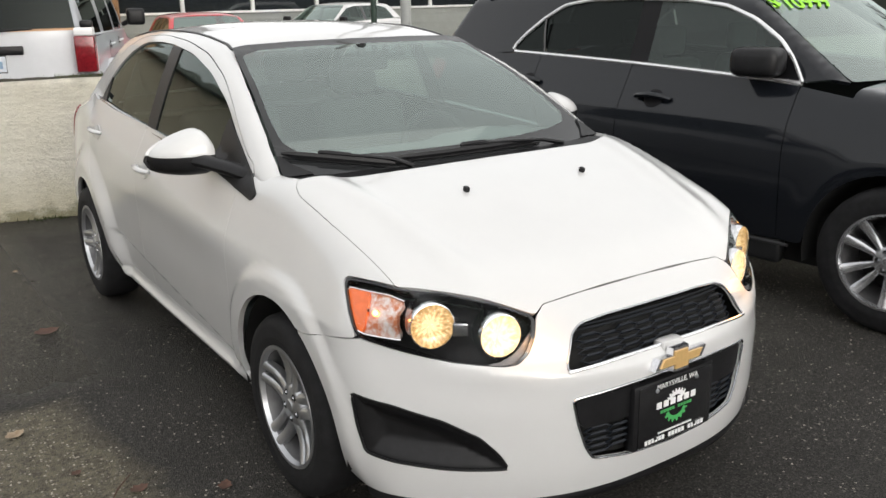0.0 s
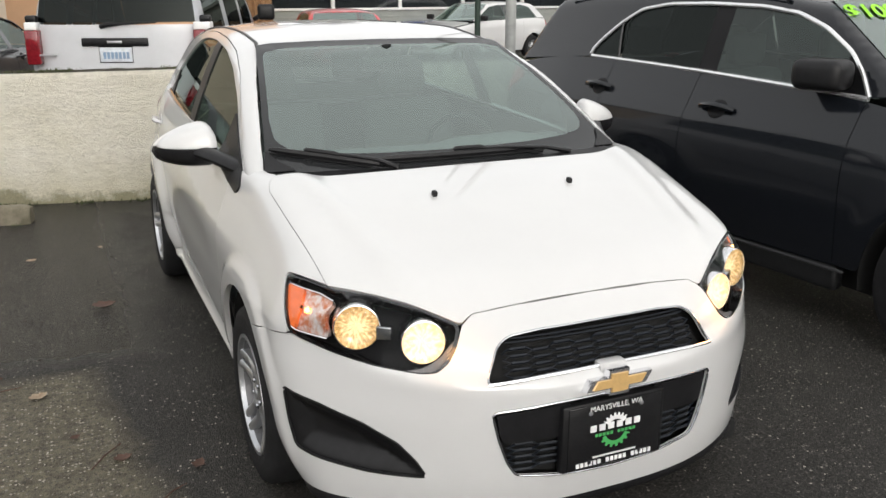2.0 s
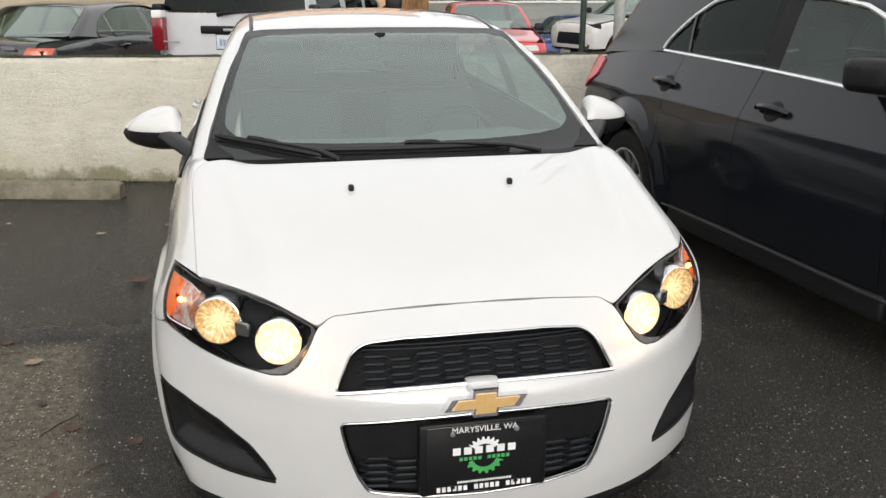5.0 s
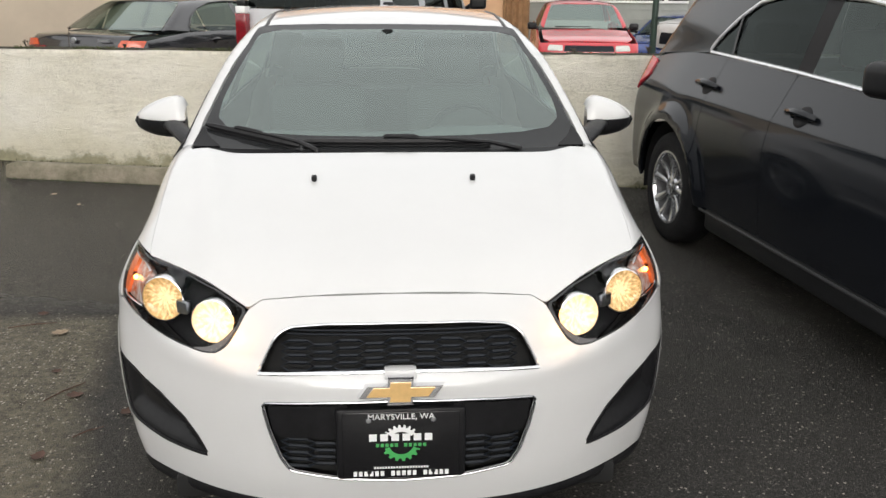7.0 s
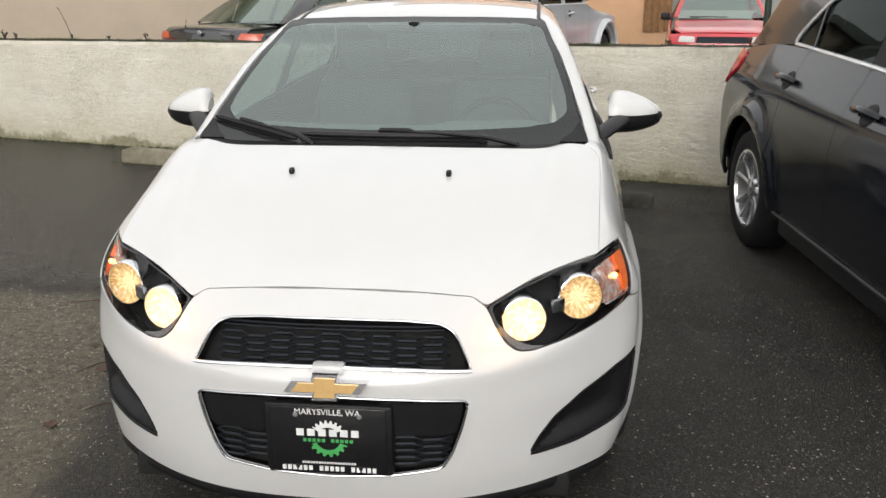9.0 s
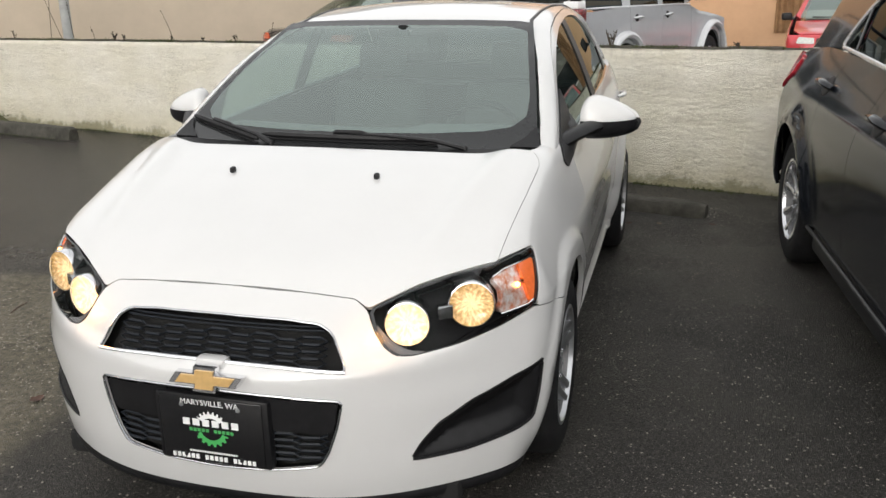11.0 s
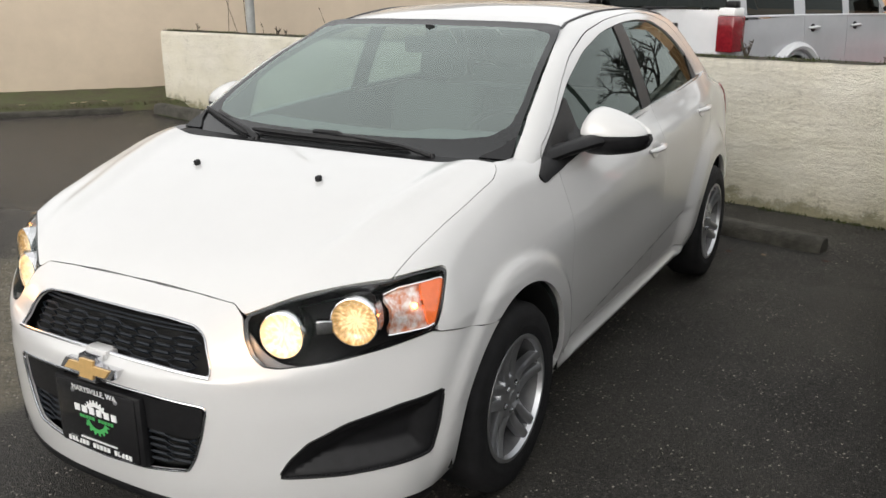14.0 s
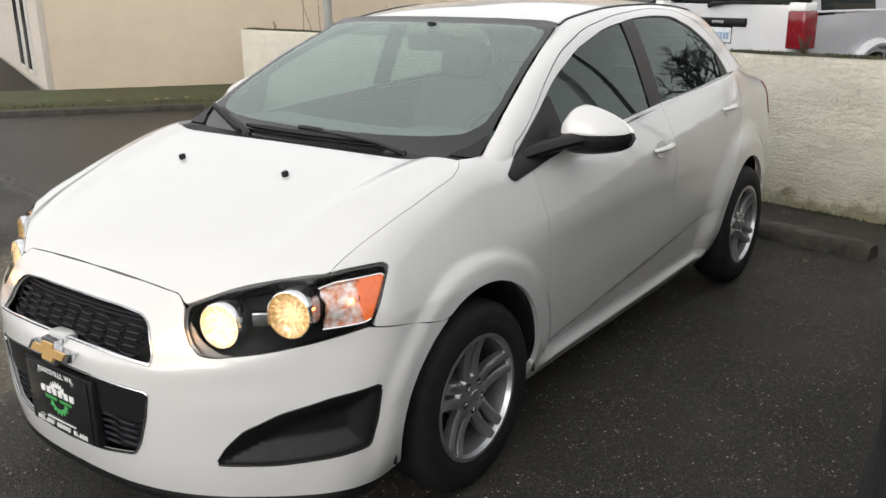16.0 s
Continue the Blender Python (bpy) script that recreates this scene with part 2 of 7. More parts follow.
def mirror_x(loop):
    return np.array([(-p[0], *p[1:]) for p in loop])

# ---- the white sedan's skin ----
# Car axes: front axle at y = 0, nose towards -y, ground at z = 0.
HOOD_Z = spline([-0.84, -0.78, -0.75, -0.65, -0.5, -0.35, -0.2, 0.0, 0.2, 0.4, 0.6, 0.9, 2.5, 2.75, 3.0, 3.5], [0.74, 0.795, 0.816, 0.868, 0.925, 0.972, 1.012, 1.046, 1.068, 1.09, 1.14, 1.25, 1.25, 1.16, 1.095, 1.03])
HOOD_CROWN = spline([-0.8, -0.5, -0.2, 0.1, 0.3, 0.5], [0.03, 0.055, 0.03, 0.005, 0.03, 0.03])
NOSE = spline([0.15, 0.22, 0.34, 0.5, 0.6, 0.65, 0.73, 0.8, 0.87, 1.0, 1.2], [-0.855, -0.885, -0.903, -0.906, -0.889, -0.872, -0.838, -0.79, -0.72, -0.55, -0.2])
BELLY = spline([0.1, 0.2, 0.3, 0.45, 0.6, 0.75, 0.85, 1.0, 1.1, 1.25], [0.74, 0.80, 0.836, 0.858, 0.869, 0.866, 0.853, 0.822, 0.789, 0.72])
PLAN = spline([-0.9, -0.5, 0.0, 0.6, 1.3, 2.2, 2.9, 3.5], [0.0, 0.0, 0.004, 0.0, 0.0, -0.006, -0.045, -0.14])
LEAN = spline([-0.8, -0.35, 0.0, 0.4], [0.42, 0.35, 0.15, 0.0])
TAIL = spline([0.1, 0.3, 0.6, 0.9, 1.05, 1.2], [3.40, 3.46, 3.47, 3.43, 3.42, 3.30])

WAIST = spline([-0.1, 0.4, 0.58, 1.04, 1.37, 2.23, 3.0], [0.805, 0.828, 0.840, 0.889, 0.920, 0.985, 1.03])


def sedan_g(P):
    x, y, z = np.abs(P[:, 0]), P[:, 1], P[:, 2]
    w = BELLY(z) + PLAN(y) - np.maximum(LEAN(y), 0) * np.maximum(z - 0.72, 0)
    for yc, f in ((0.0, 0.018), (2.525, 0.038)):
        r = np.hypot(y - yc, z - 0.31)
        w = w + f * sstep(0.50 if yc < 1 else 0.58, 0.445, r) * sstep(0.15, 0.4, z)
    crease = 0.345 + (y - 0.52) * 0.107
    w = w + 0.026 * np.exp(-((z - 0.262) / np.where(z > 0.262, 0.020, 0.030)) ** 2) * sstep(0.40, 0.5, y) * sstep(2.12, 2.0, y)
    w = w - 0.017 * sstep(0.0, 0.028, crease - z) * sstep(0.35, 0.6, y) * sstep(2.13, 1.93, y) * sstep(0.2, 0.32, z)
    waist = WAIST(y)
    w = w + 0.027 * np.where(z > waist, np.clip(1 - (z - waist) / 0.13, 0, 1), np.exp(-((z - waist) / 0.17) ** 2)) * sstep(-0.1, 0.7, y) * sstep(2.95, 2.2, y)
    side = x - w
    top = (z - (HOOD_Z(y) - np.maximum(HOOD_CROWN(y), 0) * (x / 0.75) ** 2.2)) * 0.93
    top = top - 0.016 * np.exp(-((x - (0.50 + 0.17 * (y + 0.75))) / 0.05) ** 2) * sstep(-0.78, -0.5, y) * sstep(0.3, 0.0, y)
    top = top - 0.017 * np.exp(-((x - 0.78) / 0.055) ** 2) * sstep(-0.50, -0.22, y) * sstep(0.60, 0.30, y)
    high = sstep(0.66, 0.80, z)
    front = (NOSE(z) + 0.42 * (x / 0.86) ** 2.8 * (1 - high) + (0.28 * (x / 0.86) ** 2.0 + 0.10 * sstep(0.71, 0.85, x)) * high - y) * 0.9
    ridge = 0.600 + 0.115 * (x / 0.84) ** 2.6
    front = front - 0.013 * np.exp(-((z - ridge) / np.where(z > ridge, 0.022, 0.06)) ** 2) * sstep(0.86, 0.7, x)
    rear = y - (TAIL(z) - 0.30 * (x / 0.86) ** 3.2)
    g = smax(side, top, 0.10)
    g = smax(g, front, 0.07)
    return smax(g, rear, 0.10)


WS_Y = spline([0.95, 1.02, 1.08, 1.14, 1.20, 1.26, 1.32, 1.38, 1.42, 1.44, 1.49], [-0.08, 0.06, 0.18, 0.285, 0.40, 0.52, 0.65, 0.80, 0.895, 0.955, 1.08])
ROOF_Z = spline([0.7, 0.98, 1.2, 1.5, 1.8, 2.1, 2.4, 2.7, 3.1], [1.40, 1.452, 1.488, 1.512, 1.515, 1.502, 1.468, 1.405, 1.26])
CABIN_W = spline([0.9, 1.03, 1.15, 1.3, 1.44, 1.55], [0.845, 0.803, 0.758, 0.694, 0.622, 0.55])


def screen_y(x, z):
    return WS_Y(z) + (0.086 - 0.04 * np.clip(z - 1.06, 0, 0.4)) * (np.abs(x) / 0.7) ** 2


def cabin_g(P):
    x, y, z = np.abs(P[:, 0]), P[:, 1], P[:, 2]
    side = x - (CABIN_W(z) - 0.022 * ((y - 1.3) / 1.0) ** 2)
    top = z - (ROOF_Z(y) - 0.038 * (x / 0.6) ** 2.2)
    g = smax(side, top, 0.06)
    g = smax(g, (screen_y(x, z) - y) * 0.47, 0.045)
    return smax(g, (y - (3.02 - (z - 1.1) * 1.5 - 0.12 * (x / 0.6) ** 2)) * 0.55, 0.03)


WRAP = 0.95


def wrap_to(p):
    x, y, z = p
    if y < 0.3:
        a = math.atan2(abs(x), 0.3 - y) * WRAP
    else:
        a = math.pi / 2 * WRAP + y - 0.3
    return (a if x >= 0 else -a, z)


def wrap_map(g):
    def f(v):
        a, z = np.abs(v[:, 0]), v[:, 1]
        s = np.where(v[:, 0] < 0, -1.0, 1.0)
        q = math.pi / 2
        th = np.minimum(a / WRAP, q)
        fr = a < q * WRAP
        D = np.stack([s * np.sin(th), np.where(fr, -np.cos(th), 0), 0 * z], 1)
        P = np.stack([0 * z, np.where(fr, 0.3, 0.3 + a - q * WRAP), z], 1) + D * 0.9
        P = project(g, P, D, 0.55)
        return P, gradient(g, P)
    return f


def polar_to(p, ax=0.35, az=0.6):
    return (p[1], math.atan2(p[2] - az, abs(p[0]) - ax) * 0.5)


def polar_map(g, s, ax=0.35, az=0.6):
    def f(v):
        th = v[:, 1] / 0.5
        D = np.stack([s * np.cos(th), 0 * th, np.sin(th)], 1)
        P = np.stack([s * ax + 0 * th, v[:, 0], az + 0 * th], 1) + D * 0.45
        P = project(g, P, D, 0.44)
        return P, gradient(g, P)
    return f


def top_map(g, z0=0.95, reach=0.4):
    def f(v):
        D = np.tile([0.0, 0.0, 1.0], (len(v), 1))
        P = np.stack([v[:, 0], v[:, 1], np.full(len(v), z0)], 1)
        P = project(g, P, D, reach)
        return P, gradient(g, P)
    return f


def screen_map(v):
    P = np.stack([v[:, 0], screen_y(v[:, 0], v[:, 1]), v[:, 1]], 1)
    N = gradient(lambda q: screen_y(q[:, 0], q[:, 2]) - q[:, 1], P)
    return P, N


def arc2(cy, cz, r, a0, a1, n=14):
    """Points (y, z) of a wheel arch; 0 degrees points to the nose and 90 up."""
    return [(cy - r * math.cos(radians(a)), cz + r * math.sin(radians(a))) for a in np.linspace(a0, a1, n)]


sedan = thing("sedan", "white compact four-door sedan with lit headlights parked on asphalt", "car")



def on_top(pts):
    """Points (x, y) of the bonnet as points in space."""
    P, _ = top_map(sedan_g)(np.array(pts, float))
    return [tuple(float(c) for c in p) for p in P]


def on_nose(pts):
    """Drops points onto the nose and flank."""
    P, _ = wrap_map(sedan_g)(np.array([wrap_to(p) for p in pts], float))
    return [tuple(float(c) for c in p) for p in P]


hood_half = [(0, -0.75), (0.24, -0.744), (0.345, -0.737), (0.375, -0.733), (0.398, -0.741), (0.416, -0.745), (0.50, -0.684), (0.62, -0.592), (0.727, -0.513), (0.732, -0.44), (0.738, -0.34), (0.749, -0.18), (0.757, -0.03), (0.758, 0.02), (0.744, 0.07), (0.715, 0.112), (0.68, 0.095), (0.63, 0.062), (0.5, 0.05), (0.25, 0.045), (0, 0.047)]
hood_loop = rounded(hood_half + [(-x, y) for x, y in hood_half[::-1] if x > 0], 0.03, 2)
# outlines on the front, left half: (x, y, z)
LAMP_TOP = on_top([(0.418, -0.7465), (0.50, -0.6855), (0.62, -0.5935), (0.725, -0.5145)]) + [(0.762, -0.43, 0.858), (0.790, -0.352, 0.857)]
LAMP_OUT = [(0.797, -0.343, 0.846), (0.819, -0.395, 0.793), (0.832, -0.445, 0.73), (0.828, -0.465, 0.711)]
LAMP_LOW = [(0.745, -0.58, 0.684), (0.65, -0.675, 0.664), (0.53, -0.745, 0.650), (0.488, -0.755, 0.653), (0.457, -0.757, 0.676), (0.434, -0.757, 0.715)]


def both(loop3):
    a = [wrap_to(p) for p in loop3]
    return a + [(-u, z) for u, z in a[::-1] if abs(u) > 1e-6]


ARCH_F = arc2(0.0, 0.31, 0.385, -11, 64)
bump_half = on_top([(0, -0.7505), (0.24, -0.7445), (0.345, -0.7375), (0.378, -0.7335), (0.396, -0.7425), (0.414, -0.7475)]) + LAMP_LOW[::-1] + [(0.828, -0.465, 0.709), (0.833, -0.457, 0.706), (0.867, -0.354, 0.688), (0.884, -0.215, 0.657)]
bump_half += [(0.865, y, z) for y, z in ARCH_F[::-1]]
bump_half += [(0.82, -0.415, 0.222), (0.783, -0.56, 0.232), (0.61, -0.73, 0.238), (0.3, -0.86, 0.232), (0, -0.89, 0.23)]
UG = [(0, -0.83, 0.744), (0.2, -0.81, 0.742), (0.30, -0.81, 0.734), (0.335, -0.81, 0.714), (0.381, -0.839, 0.622), (0.2, -0.87, 0.632), (0, -0.88, 0.634)]
LG = [(0, -0.9, 0.558), (0.2, -0.89, 0.554), (0.376, -0.868, 0.542), (0.36, -0.88, 0.46), (0.331, -0.875, 0.385), (0.305, -0.88, 0.342), (0.165, -0.89, 0.322), (0, -0.9, 0.314)]
FOG = [(0.857, -0.454, 0.545), (0.79, -0.572, 0.530), (0.69, -0.68, 0.494), (0.61, -0.745, 0.445), (0.567, -0.774, 0.394), (0.538, -0.79, 0.342), (0.68, -0.685, 0.341), (0.79, -0.573, 0.351), (0.837, -0.49, 0.361), (0.850, -0.469, 0.445)]
fmap = wrap_map(sedan_g)
UGl, LGl = rounded(both(UG), 0.035, 2), rounded(both(LG), 0.035, 2)
FOGl = rounded([wrap_to(p) for p in FOG], 0.03, 2)
FOGr = mirror_x(FOGl)
# dark sheet added behind the bumper skin so its gaps look deep
panel("bumper_backing", rounded(both(bump_half), 0.03, 1), fmap, CORE, sedan, (), 0.05, 0.0, shift=-0.055)
bumper = panel("front_bumper", rounded(both(bump_half), 0.02, 2), fmap, WHITE, sedan, [UGl, LGl, FOGl, FOGr], 0.022, 0.010, gap=0.0003)

panel("hood_inner", hood_loop, top_map(sedan_g), CORE, sedan, (), 0.06, 0.0, shift=-0.03)
hood = panel("hood", hood_loop, top_map(sedan_g), WHITE, sedan, (), 0.03, 0.02, gap=0.0012)

for s in (1, -1):
    pm = polar_map(sedan_g, s)
    fender = on_top([p for p in hood_loop if p[0] > 0.705 and p[1] > -0.508]) + [(0.722, 0.16, 1.05), (0.728, 0.24, 1.055), (0.738, 0.30, 1.055), (0.776, 0.325, 1.040), (0.80, 0.34, 1.015), (0.822, 0.39, 0.988), (0.857, 0.40, 0.855), (0.86, 0.43, 0.6), (0.84, 0.43, 0.30)]
    fender += [(0.85, y, z) for y, z in arc2(0.0, 0.31, 0.388, 187, 63, 26)] + on_nose([(0.884, -0.215, 0.6585), (0.867, -0.354, 0.689), (0.833, -0.457, 0.7075), (0.832, -0.445, 0.732), (0.819, -0.395, 0.795), (0.797, -0.343, 0.848), (0.790, -0.350, 0.860), (0.762, -0.43, 0.861)])
    panel("fender", rounded([polar_to(p) for p in fender], 0.02, 1), pm, WHITE, sedan, (), 0.017, 0.02, gap=0.0004)
    fd = [(0.822, 0.39, 0.988), (0.80, 0.43, 1.005), (0.79, 0.8, 1.026), (0.785, 1.2, 1.05), (0.785, 1.50, 1.073), (0.85, 1.53, 0.8), (0.86, 1.545, 0.48), (0.84, 1.545, 0.30), (0.84, 0.43, 0.30), (0.86, 0.43, 0.6), (0.857, 0.40, 0.855)]
    panel("front_door", rounded([polar_to(p) for p in fd], 0.02, 1), pm, WHITE, sedan, (), 0.017, 0.02, gap=0.001)
    rd = [(0.785, 1.50, 1.073), (0.78, 2.05, 1.092), (0.76, 2.48, 1.112), (0.80, 2.50, 1.0), (0.85, 2.42, 0.84), (0.86, 2.28, 0.70), (0.86, 2.15, 0.55), (0.85, 2.08, 0.40), (0.84, 2.05, 0.30), (0.84, 1.545, 0.30), (0.86, 1.545, 0.48), (0.85, 1.53, 0.8)]
    panel("rear_door", rounded([polar_to(p) for p in rd], 0.02, 1), pm, WHITE, sedan, (), 0.017, 0.02, gap=0.001)
    inner = [(0.78, 0.30, 1.0), (0.785, 1.3, 1.04), (0.76, 2.5, 1.09), (0.84, 2.3, 0.7), (0.84, 2.05, 0.3), (0.84, 0.43, 0.3), (0.85, 0.34, 0.6), (0.85, 0.1, 0.72), (0.74, 0.0, 0.95)]
    panel("door_inner", [polar_to(p) for p in inner], pm, CORE, sedan, (), 0.06, 0.0, shift=-0.03)
    qp = [(0.76, 2.48, 1.112), (0.70, 2.75, 1.12), (0.62, 3.0, 1.09), (0.60, 3.30, 1.04), (0.70, 3.32, 0.9), (0.74, 3.3, 0.6), (0.70, 3.28, 0.28)] + [(0.85, y, z) for y, z in arc2(2.525, 0.31, 0.375, 188, -10, 26)] + [(0.83, 2.12, 0.24), (0.84, 2.06, 0.30), (0.85, 2.08, 0.40), (0.86, 2.15, 0.55), (0.86, 2.28, 0.70), (0.85, 2.42, 0.84), (0.80, 2.50, 1.0)]
    panel("quarter_panel", rounded([polar_to(p) for p in qp], 0.02, 1), pm, WHITE, sedan, (), 0.017, 0.02, gap=0.001)
    sill = [(0.84, 0.37, 0.30), (0.84, 2.06, 0.30), (0.82, 2.13, 0.235), (0.80, 2.1, 0.205), (0.80, 0.40, 0.205), (0.82, 0.365, 0.24)]
    panel("sill", rounded([polar_to(p) for p in sill], 0.02, 1), pm, WHITE, sedan, (), 0.012, 0.02, gap=0.001)

# tail
panel("boot_lid", rounded([(-0.6, 3.05), (0.6, 3.05), (0.62, 3.25), (0.55, 3.38), (0, 3.44), (-0.55, 3.38), (-0.62, 3.25)], 0.03, 1), top_map(sedan_g), WHITE, sedan, (), 0.05, 0.02)
tail = [(-0.66, 0.95), (0.66, 0.95), (0.66, 0.25), (-0.66, 0.25)]


def tail_map(v):
    D = np.tile([0.0, 1.0, 0.0], (len(v), 1))
    P = project(sedan_g, np.stack([v[:, 0], np.full(len(v), 3.2), v[:, 1]], 1), D, 0.5)
    return P, gradient(sedan_g, P)


panel("rear_bumper", rounded(tail, 0.04, 2), tail_map, WHITE, sedan, (), 0.05, 0.02)

# roof, pillars, panes


def ring_to(p, az=0.85):
    return (p[1], math.atan2(p[2] - az, abs(p[0])) * 0.5)


def ring_map(s=1):
    def f(v):
        th = v[:, 1] / 0.5
        D = np.stack([s * np.cos(th), 0 * th, np.sin(th)], 1)
        P = np.stack([0 * th, v[:, 0], 0.85 + 0 * th], 1) + D * 0.5
        P = project(cabin_g, P, D, 0.49)
        return P, gradient(cabin_g, P)
    return f


XW = spline([1.03, 1.08, 1.14, 1.20, 1.26, 1.32, 1.38, 1.42, 1.44], [0.731, 0.716, 0.695, 0.675, 0.652, 0.627, 0.599, 0.581, 0.568])
ws_edge = [(float(XW(z)), float(screen_y(XW(z), z)), z) for z in (1.03, 1.06, 1.10, 1.16, 1.22, 1.28, 1.34, 1.40, 1.435)]
roof_edge = [(0.56, 1.10, 1.46), (0.555, 1.3, 1.48), (0.55, 1.6, 1.49), (0.545, 2.0, 1.475), (0.54, 2.3, 1.44), (0.54, 2.5, 1.40)]
back_edge = [(0.55, 2.62, 1.36), (0.575, 2.8, 1.24), (0.60, 2.95, 1.13), (0.615, 3.04, 1.05)]
DLO_TOP = [(0.32, 1.02), (0.45, 1.09), (0.565, 1.164), (0.712, 1.25), (0.960, 1.344), (1.240, 1.405), (1.55, 1.433), (1.755, 1.437), (1.983, 1.425), (2.186, 1.363), (2.362, 1.27), (2.46, 1.18), (2.495, 1.12)]
GAP_TOP = [(0.36, 1.075), (0.432, 1.105), (0.532, 1.165), (0.655, 1.25), (0.818, 1.338), (1.085, 1.418), (1.38, 1.458), (1.75, 1.478), (2.05, 1.462), (2.3, 1.385), (2.45, 1.29), (2.55, 1.19), (2.58, 1.12)]
DLO_LOW = [(2.495, 1.112), (2.2, 1.10), (2.05, 1.092), (1.5, 1.073), (1.2, 1.05), (1.0, 1.037), (0.7, 1.02), (0.5, 1.008), (0.32, 0.995)]
GAPS = [tuple(p) for p in rounded(GAP_TOP, 0.2, 3, False)]
DLOS = [tuple(p) for p in rounded(DLO_TOP, 0.2, 3, False)]


def dlo3(y, z):
    return (float(CABIN_W(z)) - 0.022 * (y - 1.3) ** 2, y, z)


def span(y0, y1, low, top):
    """The part of the window opening between two stations."""
    a = [(y, np.interp(y, [p[0] for p in top], [p[1] for p in top])) for y in np.linspace(y0, y1, 24)]
    lw = low[::-1]
    b = [(y, np.interp(y, [p[0] for p in lw], [p[1] for p in lw])) for y in np.linspace(y1, y0, 24)]
    return a + b


for s in (1, -1):
    rm = ring_map(s)
    rail = [ring_to(p) for p in ws_edge + roof_edge + back_edge]
    rail += [ring_to((0.72, 2.98, 1.04)), ring_to((0.77, 2.66, 1.05))] + [ring_to(dlo3(*p)) for p in GAPS[::-1]] + [ring_to((0.790, 0.30, 1.01))]
    panel("roof_rail", rail, rm, WHITE, sedan, (), 0.02, 0.02, edge=0.01, gap=0.0014)
    frame_loop = [ring_to(dlo3(*p)) for p in GAPS] + [ring_to(dlo3(*p)) for p in DLOS[::-1]]
    panel("door_frame", frame_loop, rm, WHITE, sedan, (), 0.02, 0.02, edge=0.01, gap=0.0014)
    # dark sheets added under rail and frame, as shade for their gaps
    panel("rail_backing", rail + [], rm, CORE, sedan, (), 0.04, 0.0, shift=-0.018)
    panel("pillar_core", frame_loop, rm, CORE, sedan, (), 0.04, 0.0, shift=-0.02)
    for nm, y0, y1, m in (("front_side_window", 0.64, 1.42, SIDEGL), ("rear_side_window", 1.55, 2.40, SIDEGL)):
        panel(nm, [ring_to(dlo3(*p)) for p in span(y0, y1, DLO_LOW, DLOS)], rm, m, sedan, (), 0.04, 0.0, shift=-0.008, label="glossy tinted window pane")
    for nm, y0, y1 in (("front_window_trim", 0.33, 0.64), ("centre_pillar", 1.42, 1.55), ("rear_window_trim", 2.40, 2.49)):
        panel(nm, [ring_to(dlo3(*p)) for p in span(y0, y1, DLO_LOW, DLOS)], rm, BLACKP, sedan, (), 0.03, 0.01, shift=-0.003)
rl = [(x - 0.016, y) for x, y in [(0.563, 1.045)] + [(p[0], p[1]) for p in roof_edge]]
front_r = [(x, float(screen_y(x, 1.447))) for x in (-0.4, -0.2, 0.0, 0.2, 0.4)]
roof_loop = front_r + rl + [(0.4, 2.56), (0, 2.60), (-0.4, 2.56)] + [(-x, y) for x, y in rl[::-1]]
panel("roof", rounded(roof_loop, 0.05, 1), top_map(cabin_g, 1.4, 0.3), WHITE, sedan, (), 0.05, 0.02)
for s in (1, -1):
    P, N = ring_map(s)(even(np.array([ring_to((p[0] - 0.007, p[1], p[2])) for p in [(0.572, 1.02, 1.44)] + roof_edge]), 0.04, False))
    part("roof_moulding", tube([tuple(a) for a in P + N * 0.001], 0.0085, 6, False, 0.5), BLACKP, sedan)
rows = [1.075, 1.12, 1.2, 1.3, 1.4, 1.425, 1.437]
sc = [(0.0, 1.030), (0.3, 1.030), (0.55, 1.034), (0.69, 1.045)] + [(float(XW(z)) - 0.006, z) for z in rows] + [(0.5, 1.445), (0.3, 1.451), (0, 1.453)]
sc_out = rounded(sc + [(-x, z) for x, z in sc[::-1] if x > 0], 0.03, 1)
inn = [(0.0, 1.084), (0.3, 1.086), (0.5, 1.092), (0.610, 1.104), (float(XW(1.135)) - 0.042, 1.135)] + [(float(XW(z)) - 0.031, z) for z in (1.19, 1.25, 1.32, 1.38, 1.41)] + [(0.47, 1.425), (0.3, 1.43), (0, 1.432)]
sc_in = rounded(inn + [(-x, z) for x, z in inn[::-1] if x > 0], 0.05, 2)
panel("windscreen", sc_in, screen_map, SCREEN, sedan, (), 0.05, 0.0, label="pale reflecting windscreen glass")
panel("windscreen_border", sc_out, screen_map, FRIT, sedan, [sc_in], 0.02, 0.0, label="black printed edge of the windscreen")
rg = [(-0.52, 2.58), (0, 2.60), (0.52, 2.58), (0.60, 2.98), (0.5, 3.045), (0, 3.062), (-0.5, 3.045), (-0.60, 2.98)]
CORNER = [(0.62, 1.046), (0.728, 1.043), (0.718, 1.07), (0.700, 1.104), (0.672, 1.072)]
for s in (1, -1):
    panel("cowl_corner", rounded([(s * x, z) for x, z in CORNER], 0.02, 1), screen_map, BLACKP, sedan, (), 0.02, 0.008, shift=0.008, edge=0.008)
panel("rear_window", rounded(rg, 0.05, 2), top_map(cabin_g, 1.25, 0.35), DARKGL, sedan, (), 0.05, 0.0)
